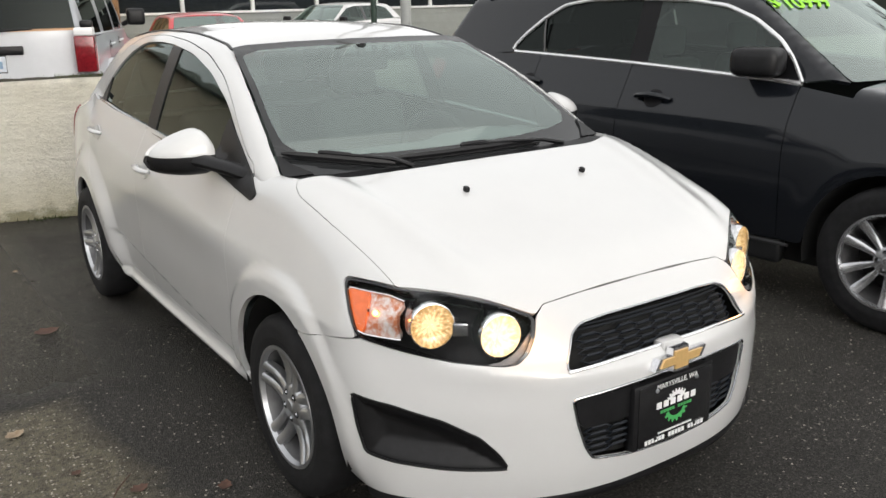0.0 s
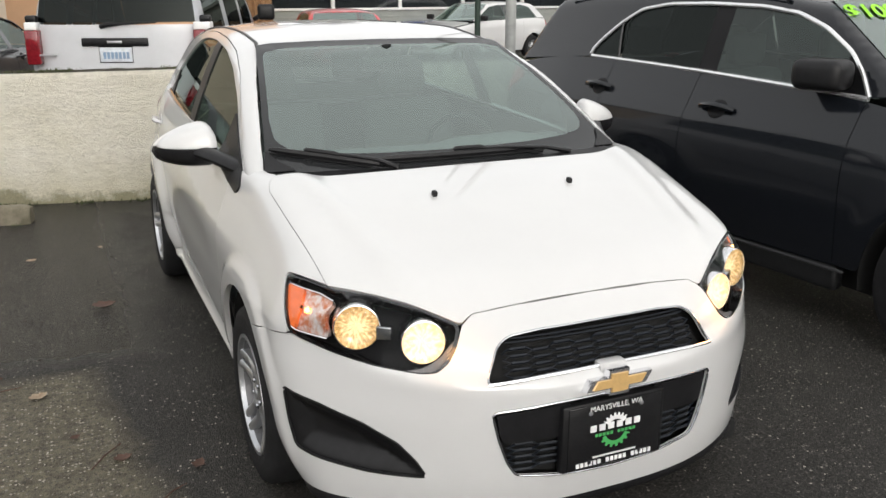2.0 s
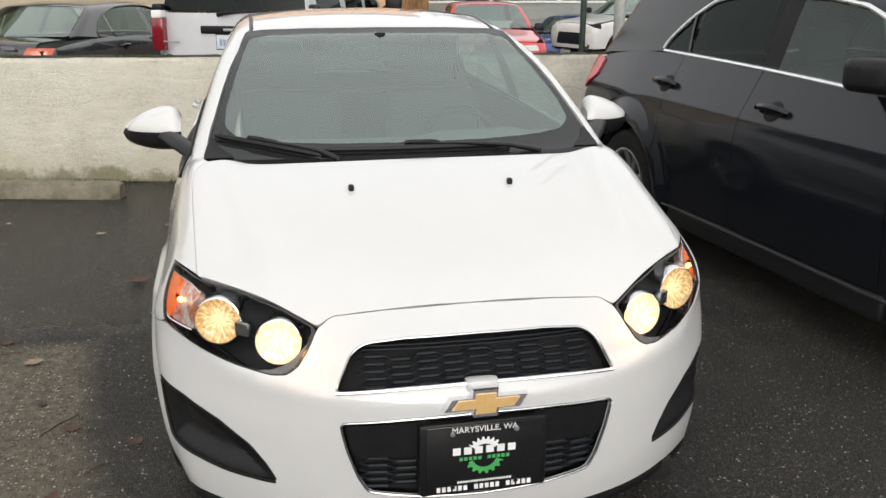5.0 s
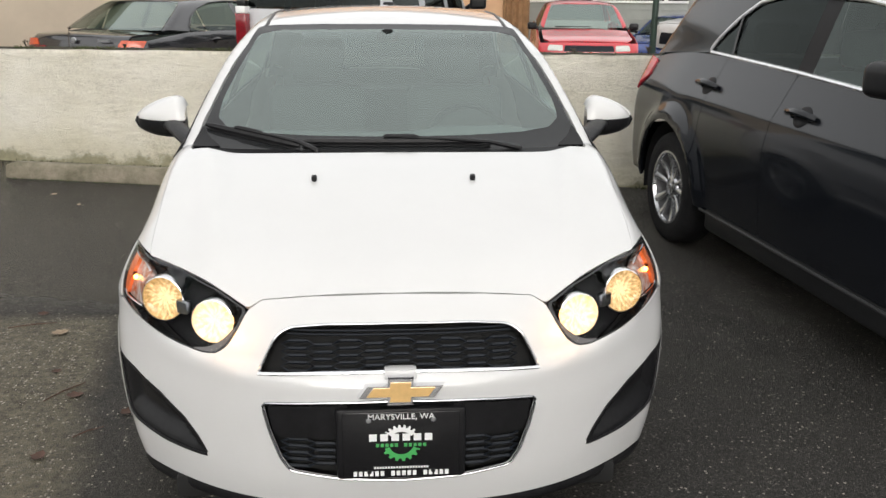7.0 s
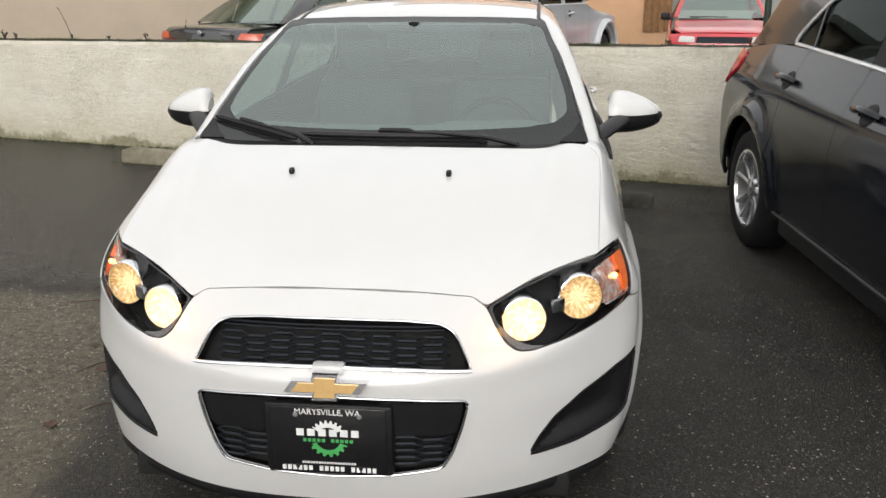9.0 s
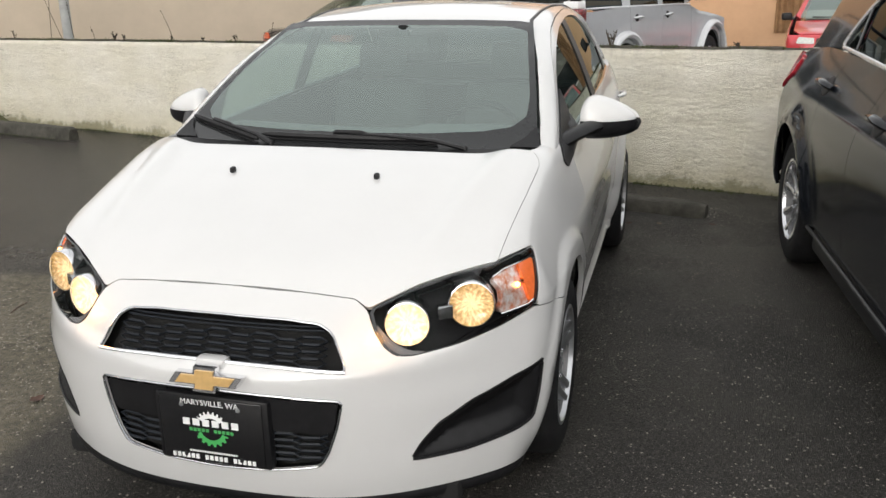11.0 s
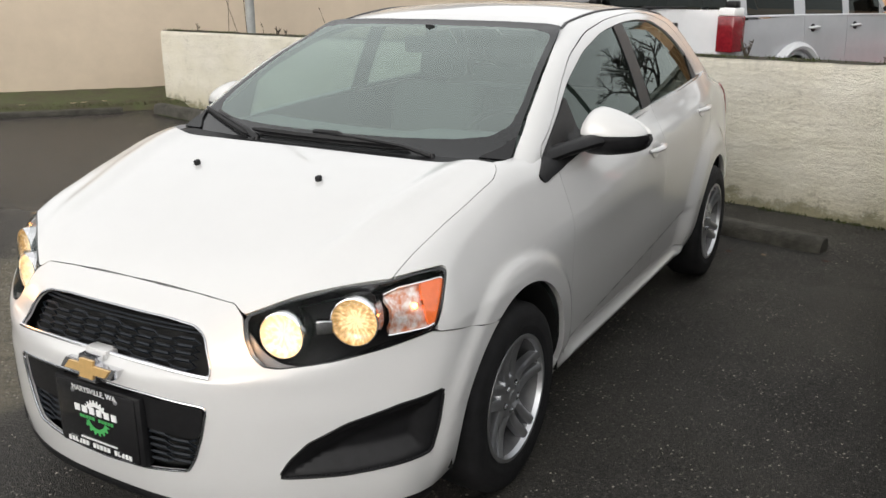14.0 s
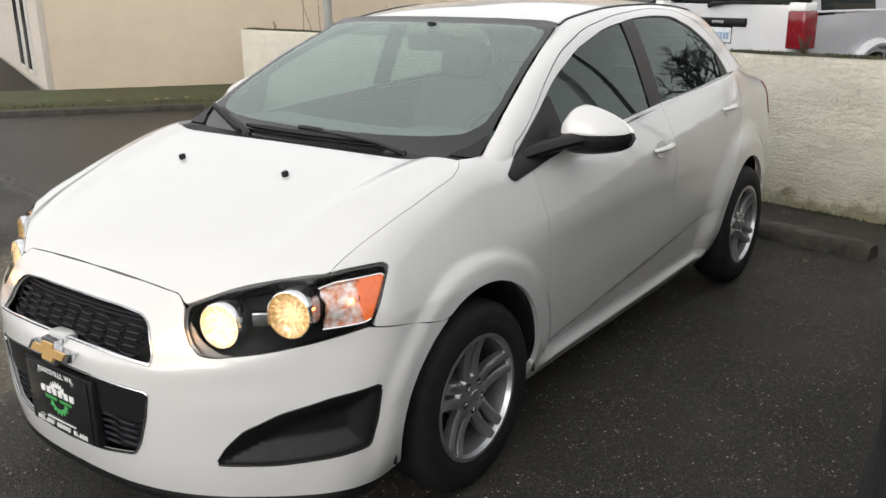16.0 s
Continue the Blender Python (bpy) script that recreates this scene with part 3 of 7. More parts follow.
cowl = [(-0.718, 0.118), (-0.63, 0.066), (-0.5, 0.054), (0, 0.05), (0.5, 0.054), (0.63, 0.066), (0.718, 0.118), (0.727, 0.25), (0.735, 0.34), (0.68, 0.38), (0.4, 0.34), (0, 0.30), (-0.4, 0.34), (-0.68, 0.38), (-0.735, 0.34), (-0.727, 0.25)]
panel("cowl", rounded(cowl, 0.03, 1), top_map(sedan_g), HOUSING, sedan, (), 0.04, 0.0, shift=-0.014)


# black corner pieces that carry the mirrors
def sail_map(s):
    g = lambda p: np.minimum(sedan_g(p), cabin_g(p))

    def f(v):
        th = v[:, 1] / 0.5
        D = np.stack([s * np.cos(th), 0 * th, np.sin(th)], 1)
        P = project(g, np.stack([0 * th, v[:, 0], 0.85 + 0 * th], 1) + D * 0.6, D, 0.58)
        return P, gradient(g, P)
    return f


SAIL = [(0.250, 0.988), (0.345, 1.045), (0.50, 1.13), (0.64, 1.205), (0.66, 1.10), (0.65, 1.04), (0.58, 1.012), (0.46, 0.996), (0.34, 0.976), (0.275, 0.964)]
for s in (1, -1):
    panel("mirror_sail", rounded([ring_to(dlo3(y, z)) for y, z in SAIL], 0.03, 1), sail_map(s), BLACKP, sedan, (), 0.015, 0.015, shift=0.007, edge=0.008)

# ---- the white sedan's fittings ----
AMBER = mat("amber_lens", (0.70, 0.13, 0.03), 0.2, coat=0.7, var=0.12, scale=60, emit=(0.9, 0.20, 0.05), power=0.20)
LIT_BULB = mat("lit_bulb", (1, 0.8, 0.5), 0.3, emit=(1.0, 0.35, 0.05), power=14)
# orange patches paint the bulb's reflection into the silver facets
REFLECT = mat("glow_painted_reflector", (0.80, 0.77, 0.75), 0.25, metal=0.5, col2=(0.62, 0.22, 0.11), scale=40, detail=2.0, bump=0.25, bump_scale=70)
GREEN = mat("green_print", (0.06, 0.36, 0.10), 0.4)
PRINT = mat("white_print", (0.80, 0.80, 0.80), 0.4)
INTERIOR = mat("grey_interior_trim", (0.16, 0.165, 0.165), 0.75, var=0.1, scale=30, bump=0.1, bump_scale=400)
DASH = mat("dashboard_plastic", (0.13, 0.135, 0.135), 0.6, var=0.08, scale=30, bump=0.1, bump_scale=500)
SEAT = mat("grey_seat_cloth", (0.07, 0.072, 0.074), 0.9, var=0.2, scale=60, bump=0.3, bump_scale=500)
REDL = mat("red_lamp_lens", (0.19, 0.010, 0.016), 0.15, coat=0.7, var=0.25, scale=40)


def beam_mat(name, edge, core, low, high, streak, hot):
    """A lit reflector bowl: dim fluted rim, hot middle."""
    m = bpy.data.materials.new(name)
    m.use_nodes = True
    n, l = m.node_tree.nodes, m.node_tree.links
    b = n["Principled BSDF"]
    b.inputs["Base Color"].default_value = (*edge, 1)
    b.inputs["Roughness"].default_value = 0.12
    b.inputs["Coat Weight"].default_value = 0.8
    tc = n.new("ShaderNodeTexCoord")
    flat = n.new("ShaderNodeVectorMath")
    flat.operation = "MULTIPLY"
    flat.inputs[1].default_value = (1, 1, 0)
    l.new(tc.outputs["Object"], flat.inputs[0])
    unit = n.new("ShaderNodeVectorMath")
    unit.operation = "NORMALIZE"
    l.new(flat.outputs[0], unit.inputs[0])
    along = n.new("ShaderNodeVectorMath")
    along.operation = "MULTIPLY_ADD"
    along.inputs[1].default_value = (26, 26, 26)
    l.new(flat.outputs[0], along.inputs[0])
    l.new(unit.outputs[0], along.inputs[2])
    # flutes that run outwards from the bulb
    wv = n.new("ShaderNodeTexNoise")
    wv.inputs["Scale"].default_value, wv.inputs["Detail"].default_value = streak, 2
    l.new(along.outputs[0], wv.inputs["Vector"])
    fl = n.new("ShaderNodeMapRange")
    fl.inputs[1].default_value, fl.inputs[2].default_value, fl.inputs[3].default_value, fl.inputs[4].default_value = 0.36, 0.66, 0.0, 0.62
    l.new(wv.outputs["Fac"], fl.inputs[0])
    ln = n.new("ShaderNodeVectorMath")
    ln.operation = "LENGTH"
    l.new(flat.outputs[0], ln.inputs[0])
    rg = n.new("ShaderNodeMapRange")
    rg.inputs[1].default_value, rg.inputs[2].default_value, rg.inputs[3].default_value, rg.inputs[4].default_value = 0.0, 0.062, 0.85, hot
    l.new(ln.outputs["Value"], rg.inputs[0])
    mx = n.new("ShaderNodeMath")
    mx.operation = "ADD"
    l.new(fl.outputs[0], mx.inputs[0])
    l.new(rg.outputs[0], mx.inputs[1])
    ramp = n.new("ShaderNodeValToRGB")
    ramp.color_ramp.elements[0].position, ramp.color_ramp.elements[1].position = 0.35, 1.0
    ramp.color_ramp.elements[0].color, ramp.color_ramp.elements[1].color = (*edge, 1), (*core, 1)
    l.new(mx.outputs[0], ramp.inputs["Fac"])
    l.new(ramp.outputs["Color"], b.inputs["Emission Color"])
    st = n.new("ShaderNodeMapRange")
    st.inputs[1].default_value, st.inputs[2].default_value, st.inputs[3].default_value, st.inputs[4].default_value = 0.25, 1.0, low, high
    l.new(mx.outputs[0], st.inputs[0])
    l.new(st.outputs[0], b.inputs["Emission Strength"])
    return m


LOWBEAM = beam_mat("low_beam", (1.0, 0.70, 0.34), (1.0, 0.93, 0.70), 0.48, 1.12, 1.6, 0.30)
HIGHBEAM = beam_mat("high_beam", (0.62, 0.37, 0.14), (1.0, 0.85, 0.52), 0.26, 1.05, 2.3, 0.12)


def surf_pt(x, z, shift=0.0):
    """A point of the nose at x and z, and its normal."""
    y = float(NOSE(z)) + 0.42 * (abs(x) / 0.86) ** 2.8
    P, N = fmap(np.array([wrap_to((x, y, z))]))
    return P[0] + N[0] * shift, N[0]


# headlights
def headlight(s):
    unit = thing_part("headlight", sedan)
    loop3 = LAMP_TOP + LAMP_OUT + LAMP_LOW
    lp = rounded([wrap_to(p) for p in loop3], 0.02, 2)
    lp = lp if s > 0 else mirror_x(lp)
    c = lp.mean(0)
    big = c + (lp - c) * 1.03
    panel("housing", big, fmap, HOUSING, unit, (), 0.03, 0.0, shift=-0.060, label="black headlight housing")
    ring = c + (lp - c) * 0.965
    panel("bezel", lp, fmap, GLOSSB, unit, [ring], 0.02, 0.035, shift=-0.004)
    panel("lens", c + (lp - c) * 0.995, fmap, LENS, unit, (), 0.03, 0.0, shift=-0.002, label="clear headlight lens")
    for nm, p, r, m, ax in (("high_beam", (0.668, -0.592, 0.752), 0.066, HIGHBEAM, (0.30, -1, 0.06)), ("low_beam", (0.512, -0.698, 0.720), 0.0635, LOWBEAM, (0.24, -1, 0.06))):
        q = Vector((s * ax[0], ax[1], ax[2])).to_track_quat("Z", "Y").to_matrix().to_4x4()
        M = Matrix.Translation((s * p[0], p[1], p[2])) @ q
        bowl = lathe([(r * 0.95 * math.sin(a), r * (0.30 - 0.26 * math.cos(a))) for a in np.linspace(0, math.pi / 2, 12)], 40, "z")
        d = part(nm, bowl, m, unit, "glowing warm headlamp bowl behind clear glass")
        d.matrix_basis = M
        part("beam_glass", lathe([(r * 0.96 * math.sin(a), r * (0.30 + 0.16 * math.cos(a))) for a in np.linspace(0, math.pi / 2, 8)], 32, "z"), LENS, d)
        rg = part("chrome_ring", lathe([(r * 0.94, 0.012), (r * 0.96, 0.024), (r * 1.0, 0.023), (r * 1.04, 0.012), (r * 1.04, -0.045), (r * 0.98, -0.05)], 40, "z"), CHROME, d)
    # turn signal
    sig = [(0.722, -0.545, 0.826), (0.742, -0.50, 0.836), (0.785, -0.36, 0.838), (0.806, -0.36, 0.825), (0.824, -0.43, 0.735), (0.815, -0.47, 0.722), (0.752, -0.565, 0.716), (0.752, -0.54, 0.745), (0.748, -0.535, 0.79)]
    sl = rounded([wrap_to(p) for p in sig], 0.015, 2)
    am = rounded([wrap_to(p) for p in [(0.762, -0.43, 0.837), (0.786, -0.36, 0.838), (0.806, -0.36, 0.825), (0.824, -0.43, 0.737), (0.816, -0.466, 0.725), (0.803, -0.465, 0.775)]], 0.012, 2)
    sl, am = (sl, am) if s > 0 else (mirror_x(sl), mirror_x(am))
    panel("signal_reflector", sl, fmap, REFLECT, unit, (), 0.02, 0.02, shift=-0.022, label="faceted silver turn-signal reflector with painted orange bulb reflections")
    rim = rounded([wrap_to(p) for p in sig[:7]], 0.015, 2, False)
    P, N = fmap(even(rim if s > 0 else mirror_x(rim), 0.01, False))
    part("signal_frame", tube([tuple(a) for a in P - N * 0.012], 0.0032, 6), CHROME, unit)
    panel("amber_lens", am, fmap, AMBER, unit, (), 0.02, 0.01, shift=-0.012, label="orange side marker lens")
    for x, y, z, r in ((0.783, -0.478, 0.784, 0.008),):
        P, N = fmap(np.array([wrap_to((s * x, y, z))]))
        bm = bmesh.new()
        bmesh.ops.create_uvsphere(bm, u_segments=12, v_segments=8, radius=r)
        part("signal_bulb", bm, LIT_BULB if r < 0.015 else AMBER, unit).location = P[0] - N[0] * 0.018
    a, b = on_nose([(0.585, -0.65, 0.742), (0.60, -0.64, 0.742)])
    part("lamp_bracket", box_bm((-0.022, -0.012, -0.02), (0.022, 0.012, 0.02), 0.005), TRIM, unit).matrix_basis = pose(s * a[0], a[1] + 0.035, a[2], 0, 0, s * 35)
    # grey reflector strip along the inner and lower edge
    outer = [(0.424, -0.752, 0.738), (0.434, -0.757, 0.715), (0.457, -0.757, 0.676), (0.488, -0.755, 0.653), (0.53, -0.745, 0.650), (0.575, -0.72, 0.654)]
    inner = [(0.575, -0.72, 0.660), (0.535, -0.745, 0.664), (0.505, -0.752, 0.675), (0.478, -0.755, 0.695), (0.454, -0.755, 0.722), (0.430, -0.752, 0.742)]
    st = even(np.array([wrap_to(p) for p in outer + inner]), 0.008)
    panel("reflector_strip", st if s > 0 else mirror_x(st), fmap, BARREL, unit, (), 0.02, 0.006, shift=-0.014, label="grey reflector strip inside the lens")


def thing_part(name, parent):
    """A part with no mesh of its own but a small inner bracket that carries its pieces."""
    ob = new(name)
    ob.empty_display_size = 0.05
    ob.parent = parent
    return ob


for s in (1, -1):
    headlight(s)

# grilles
def rim_tube(name, loop, r, shift, m, parent):
    P, N = fmap(even(loop, 0.012))
    return part(name, tube([tuple(a) for a in P + N * shift], r, 8, True), m, parent)


rim_tube("upper_grille_trim", UGl, 0.0034, 0.0005, TRIM, sedan)
P, N = fmap(even([wrap_to((x, -0.86, z)) for x, z in ((-0.383, 0.622), (-0.2, 0.629), (0, 0.632), (0.2, 0.629), (0.383, 0.622))], 0.02, False))
part("grille_brightwork", tube([tuple(a) for a in P + N * 0.002], 0.0048, 8), CHROME, sedan)
rim_tube("lower_grille_trim", LGl, 0.0038, 0.0005, TRIM, sedan)
upper = thing_part("upper_grille", sedan)
panel("grille_back", UGl, fmap, CORE, upper, (), 0.03, 0.0, shift=-0.04)


def grille_cells(parent, x0, x1, z0, z1, rows, cols, sh, slope=0.0):
    """Flat hexagonal cells: columns of short bars, each column half a step off the last, joined by zigzag webs."""
    dz, dx = (z1 - z0) / rows, (x1 - x0) / cols
    e = dx * 0.16
    at = lambda x, z: tuple(surf_pt(x, z - slope * abs(x), sh)[0])
    for c in range(cols):
        xa, xb = x0 + c * dx + e, x0 + (c + 1) * dx - e
        for k in range(rows + 1):
            z = z0 + k * dz + (dz / 2 if c % 2 else 0)
            if z < z1 + dz * 0.3:
                part("grille_bar", tube([at(xa, z), at((xa + xb) / 2, z), at(xb, z)], 0.0042, 5, False, 1.2), GRILLE, parent)
    for c in range(cols + 1):
        x = x0 + c * dx
        pts = []
        for k in range(2 * rows + 1):
            left = (k % 2 == 0) == (c % 2 == 1)
            pts.append(at(x - e if left else x + e, z0 + k * dz / 2))
        part("grille_web", tube(pts, 0.0040, 5), GRILLE, parent)


grille_cells(upper, -0.313, 0.313, 0.640, 0.712, 4, 9, -0.014, 0.02)
for z in (0.722, 0.731):
    part("grille_bar", tube([tuple(surf_pt(x, z, -0.012)[0]) for x in np.linspace(-0.31, 0.31, 24)], 0.003, 6), GRILLE, upper)
lower = thing_part("lower_grille", sedan)
panel("grille_back", LGl, fmap, CORE, lower, (), 0.03, 0.0, shift=-0.03)
for s in (1, -1):
    xs = sorted((s * 0.17, s * 0.318))
    grille_cells(lower, xs[0], xs[1], 0.352, 0.435, 4, 2, -0.012)
    side_l = rounded([wrap_to(p) for p in [(s * 0.14, -0.9, 0.545), (s * 0.362, -0.87, 0.532), (s * 0.352, -0.88, 0.46), (s * 0.335, -0.88, 0.44), (s * 0.14, -0.9, 0.445)]], 0.02, 1)
    panel("grille_blank", side_l, fmap, BLACKP, lower, (), 0.03, 0.02, shift=-0.006)

# fog-lamp blanks: a hollow dished insert
def dished(base, loop, deep, soft):
    """Sinks a panel towards the middle of its outline."""
    edge_pts = even(loop, 0.01)

    def at(v):
        P, N = base(v)
        d = np.full(len(v), 9.0)
        for i in range(0, len(edge_pts), 32):
            d = np.minimum(d, np.linalg.norm(v[:, None] - edge_pts[None, i:i + 32], axis=2).min(1))
        return P - N * (deep * sstep(0.0, soft, d) + 0.004)[:, None], N

    def f(v):
        P, N = at(v)
        e = 0.004
        n2 = np.cross(at(v + [e, 0])[0] - at(v - [e, 0])[0], at(v + [0, e])[0] - at(v - [0, e])[0])
        n2 /= np.maximum(np.linalg.norm(n2, axis=1), 1e-9)[:, None]
        return P, n2 * np.where((n2 * N).sum(1) < 0, -1.0, 1.0)[:, None]
    return f


for s, lp in ((1, FOGl), (-1, FOGr)):
    blank = panel("fog_insert", lp, dished(fmap, lp, 0.035, 0.07), BLACKP, sedan, (), 0.012, 0.0, label="black plastic blank in the bumper corner")
    rim_tube("insert_rim", lp, 0.004, -0.002, BLACKP, blank)

# lower lip
P, N = fmap(even([wrap_to((x, -0.8, z)) for x, z in ((0, 0.215), (0.3, 0.215))] + [wrap_to(p) for p in ((0.61, -0.73, 0.215), (0.78, -0.56, 0.205), (0.80, -0.44, 0.185))], 0.03, False))
for s in (1, -1):
    part("lower_lip", tube([(s * a[0], a[1], a[2]) for a in P - N * 0.03], 0.035, 10), BLACKP, sedan)
part("under_tray", box_bm((-0.66, -0.72, 0.16), (0.66, 3.2, 0.24), 0.02), CORE, sedan)

# emblem
def extrude_outline(pts, y0, y1, bevel=0.0):
    bm = bmesh.new()
    f = bm.faces.new([bm.verts.new((x, y0, z)) for x, z in pts])
    r = bmesh.ops.extrude_face_region(bm, geom=[f])
    for v in r["geom"]:
        if isinstance(v, bmesh.types.BMVert):
            v.co.y = y1
            if bevel:
                v.co.x *= 1 - bevel
                v.co.z *= 1 - bevel * 1.5
    bmesh.ops.recalc_face_normals(bm, faces=bm.faces[:])
    return bm


def cross_outline(w, h, k=1.0):
    a = [(-0.30, 0.5), (0.30, 0.5), (0.27, 0.22), (1.0, 0.22), (0.80, -0.22), (0.30, -0.22), (0.27, -0.5), (-0.33, -0.5), (-0.30, -0.22), (-1.0, -0.22), (-0.80, 0.22), (-0.33, 0.22)]
    return [(x * w / 2 * k, z * h * (0.93 if k < 1 else 1)) for x, z in a]


ep = surf_pt(0, 0.592)[0]
emblem = part("emblem", extrude_outline(cross_outline(0.236, 0.078), 0.012, -0.012, 0.05), CHROME, sedan, "chrome-edged gold cross-shaped badge")
emblem.matrix_basis = Matrix.Translation((ep[0], ep[1] - 0.010, ep[2])) @ pose(0, 0, 0, -6)
part("gold_face", extrude_outline([(x * 0.78, z * 0.70) for x, z in cross_outline(0.236, 0.078)], 0.0, -0.0165, 0.02), GOLD, emblem)
part("emblem_tab", box_bm((-0.043, ep[1] + 0.011, 0.612), (0.043, ep[1] + 0.05, 0.640), 0.003), WHITE, sedan)

# dealer plate with its holder
holder = part("plate_holder", box_bm((-0.176, -0.914, 0.324), (0.176, -0.875, 0.538), 0.012), BLACKP, sedan, "black plate bracket")
plate = part("dealer_plate", box_bm((-0.158, -0.9185, 0.334), (0.158, -0.9125, 0.530), 0.0025), GLOSSB, sedan, "black dealer plate with white and green print")


def lettering(text, size, x, y, z, m, parent, name="lettering", rot=90):
    cu = bpy.data.curves.new(name, "FONT")
    cu.body, cu.size, cu.align_x, cu.extrude = text, size, "CENTER", 0.0006
    tmp = new("tmp", cu)
    dg = bpy.context.evaluated_depsgraph_get()
    me = bpy.data.meshes.new_from_object(tmp.evaluated_get(dg))
    bpy.data.objects.remove(tmp)
    me.materials.clear()
    me.materials.append(m)
    ob = new(name, me)
    ob.parent = parent
    ob.matrix_basis = pose(x, y, z, rot, 0, 0)
    return ob


lettering("MARYSVILLE, WA", 0.0235, 0.0, -0.9197, 0.510, PRINT, plate)


def gear(a0, a1, m):
    bm = bmesh.new()
    n = 40
    rin, rout = 0.034, 0.047
    pts_o, pts_i = [], []
    for i in range(n + 1):
        a = radians(a0 + (a1 - a0) * i / n)
        r = rout + (0.008 if (i // 3) % 2 else 0.0)
        pts_o.append(bm.verts.new((r * math.cos(a), -0.9195, 0.438 + r * math.sin(a))))
        pts_i.append(bm.verts.new((rin * math.cos(a), -0.9195, 0.438 + rin * math.sin(a))))
    for i in range(n):
        bm.faces.new((pts_o[i], pts_o[i + 1], pts_i[i + 1], pts_i[i]))
    bmesh.ops.recalc_face_normals(bm, faces=bm.faces[:])
    part("printed_gear", bm, m, plate, smooth=False)


gear(38, 142, PRINT)
gear(200, 340, GREEN)
for x0, x1, z, h, m, words in ((-0.090, 0.090, 0.446, 0.020, PRINT, (6,)), (-0.070, 0.070, 0.428, 0.009, GREEN, (5, 5)), (-0.075, 0.075, 0.362, 0.005, PRINT, (20,)), (-0.132, 0.132, 0.340, 0.0135, PRINT, (6, 5, 5))):
    n = sum(words) + len(words) - 1
    step = (x1 - x0) / n
    k = 0
    for w_ in words:
        for q in range(w_):
            xa = x0 + k * step
            part("printed_bar", box_bm((xa + step * 0.12, -0.9206, z), (xa + step * 0.80, -0.9186, z + h)), m, plate, smooth=False)
            k += 1
        k += 1
for x in (-0.087, 0.087):
    for z in (0.507, 0.352):
        part("plate_screw", lathe([(0, -0.9225), (0.006, -0.9215), (0.007, -0.9185)], 10, "y"), SATIN if z > 0.4 else BLACKP, plate).location = (x, 0, z)

# washer jets
for x in (0.26, -0.26):
    P, N = top_map(sedan_g)(np.array([(x, -0.205)]))
    b = box_bm((-0.009, -0.013, -0.002), (0.009, 0.009, 0.018), 0.006)
    o = part("washer_jet", b, BLACKP, sedan)
    o.matrix_basis = Matrix.Translation(P[0]) @ pose(0, 0, 0, 12)

# wipers
def on_screen(x, z, lift):
    p, nn = screen_map(np.array([(x, z)]))
    return Vector(p[0] + nn[0] * lift)


def wiper(pivot, clip, tip0, tip1):
    """An arm from its spindle in the cowl to the middle of a flat blade lying on the glass."""
    P0, P1 = on_screen(*pivot, 0.010), on_screen(*clip, 0.026)
    arm = part("wiper_arm", tube([tuple(P0), tuple(P0 * 0.75 + P1 * 0.25 + Vector((0, -0.004, 0.014))), tuple(P0 * 0.35 + P1 * 0.65 + Vector((0, -0.003, 0.010))), tuple(P1)], [0.015, 0.012, 0.009, 0.007], 8, False, 0.7), BLACKP, sedan)
    part("spindle_cap", lathe([(0, 0.010), (0.007, 0.009), (0.010, 0.004), (0.011, -0.01)], 16, "z"), BLACKP, arm).location = P0
    n = 13
    pts = [tuple(on_screen(tip0[0] + (tip1[0] - tip0[0]) * i / (n - 1), tip0[1] + (tip1[1] - tip0[1]) * i / (n - 1), 0.016)) for i in range(n)]
    part("wiper_blade", tube(pts, [0.004] + [0.0085] * (n - 2) + [0.004], 6, False, 1.5), BLACKP, arm)
    low_pts = [tuple(on_screen(tip0[0] + (tip1[0] - tip0[0]) * i / (n - 1), tip0[1] + (tip1[1] - tip0[1]) * i / (n - 1) - 0.004, 0.005)) for i in range(n)]
    part("blade_rubber", tube(low_pts, 0.0035, 5), RUBBER, arm)
    d = (Vector(pts[-1]) - Vector(pts[0])).normalized()
    part("blade_clip", tube([tuple(P1 - d * 0.06), tuple(P1 - d * 0.05 + Vector((0, 0, 0.004))), tuple(P1 + d * 0.05 + Vector((0, 0, 0.004))), tuple(P1 + d * 0.07)], [0.006, 0.009, 0.009, 0.006], 6), BLACKP, arm)


wiper((-0.27, 1.040), (-0.52, 1.079), (-0.688, 1.101), (-0.330, 1.046))
wiper((0.47, 1.040), (0.03, 1.066), (-0.325, 1.060), (0.365, 1.058))

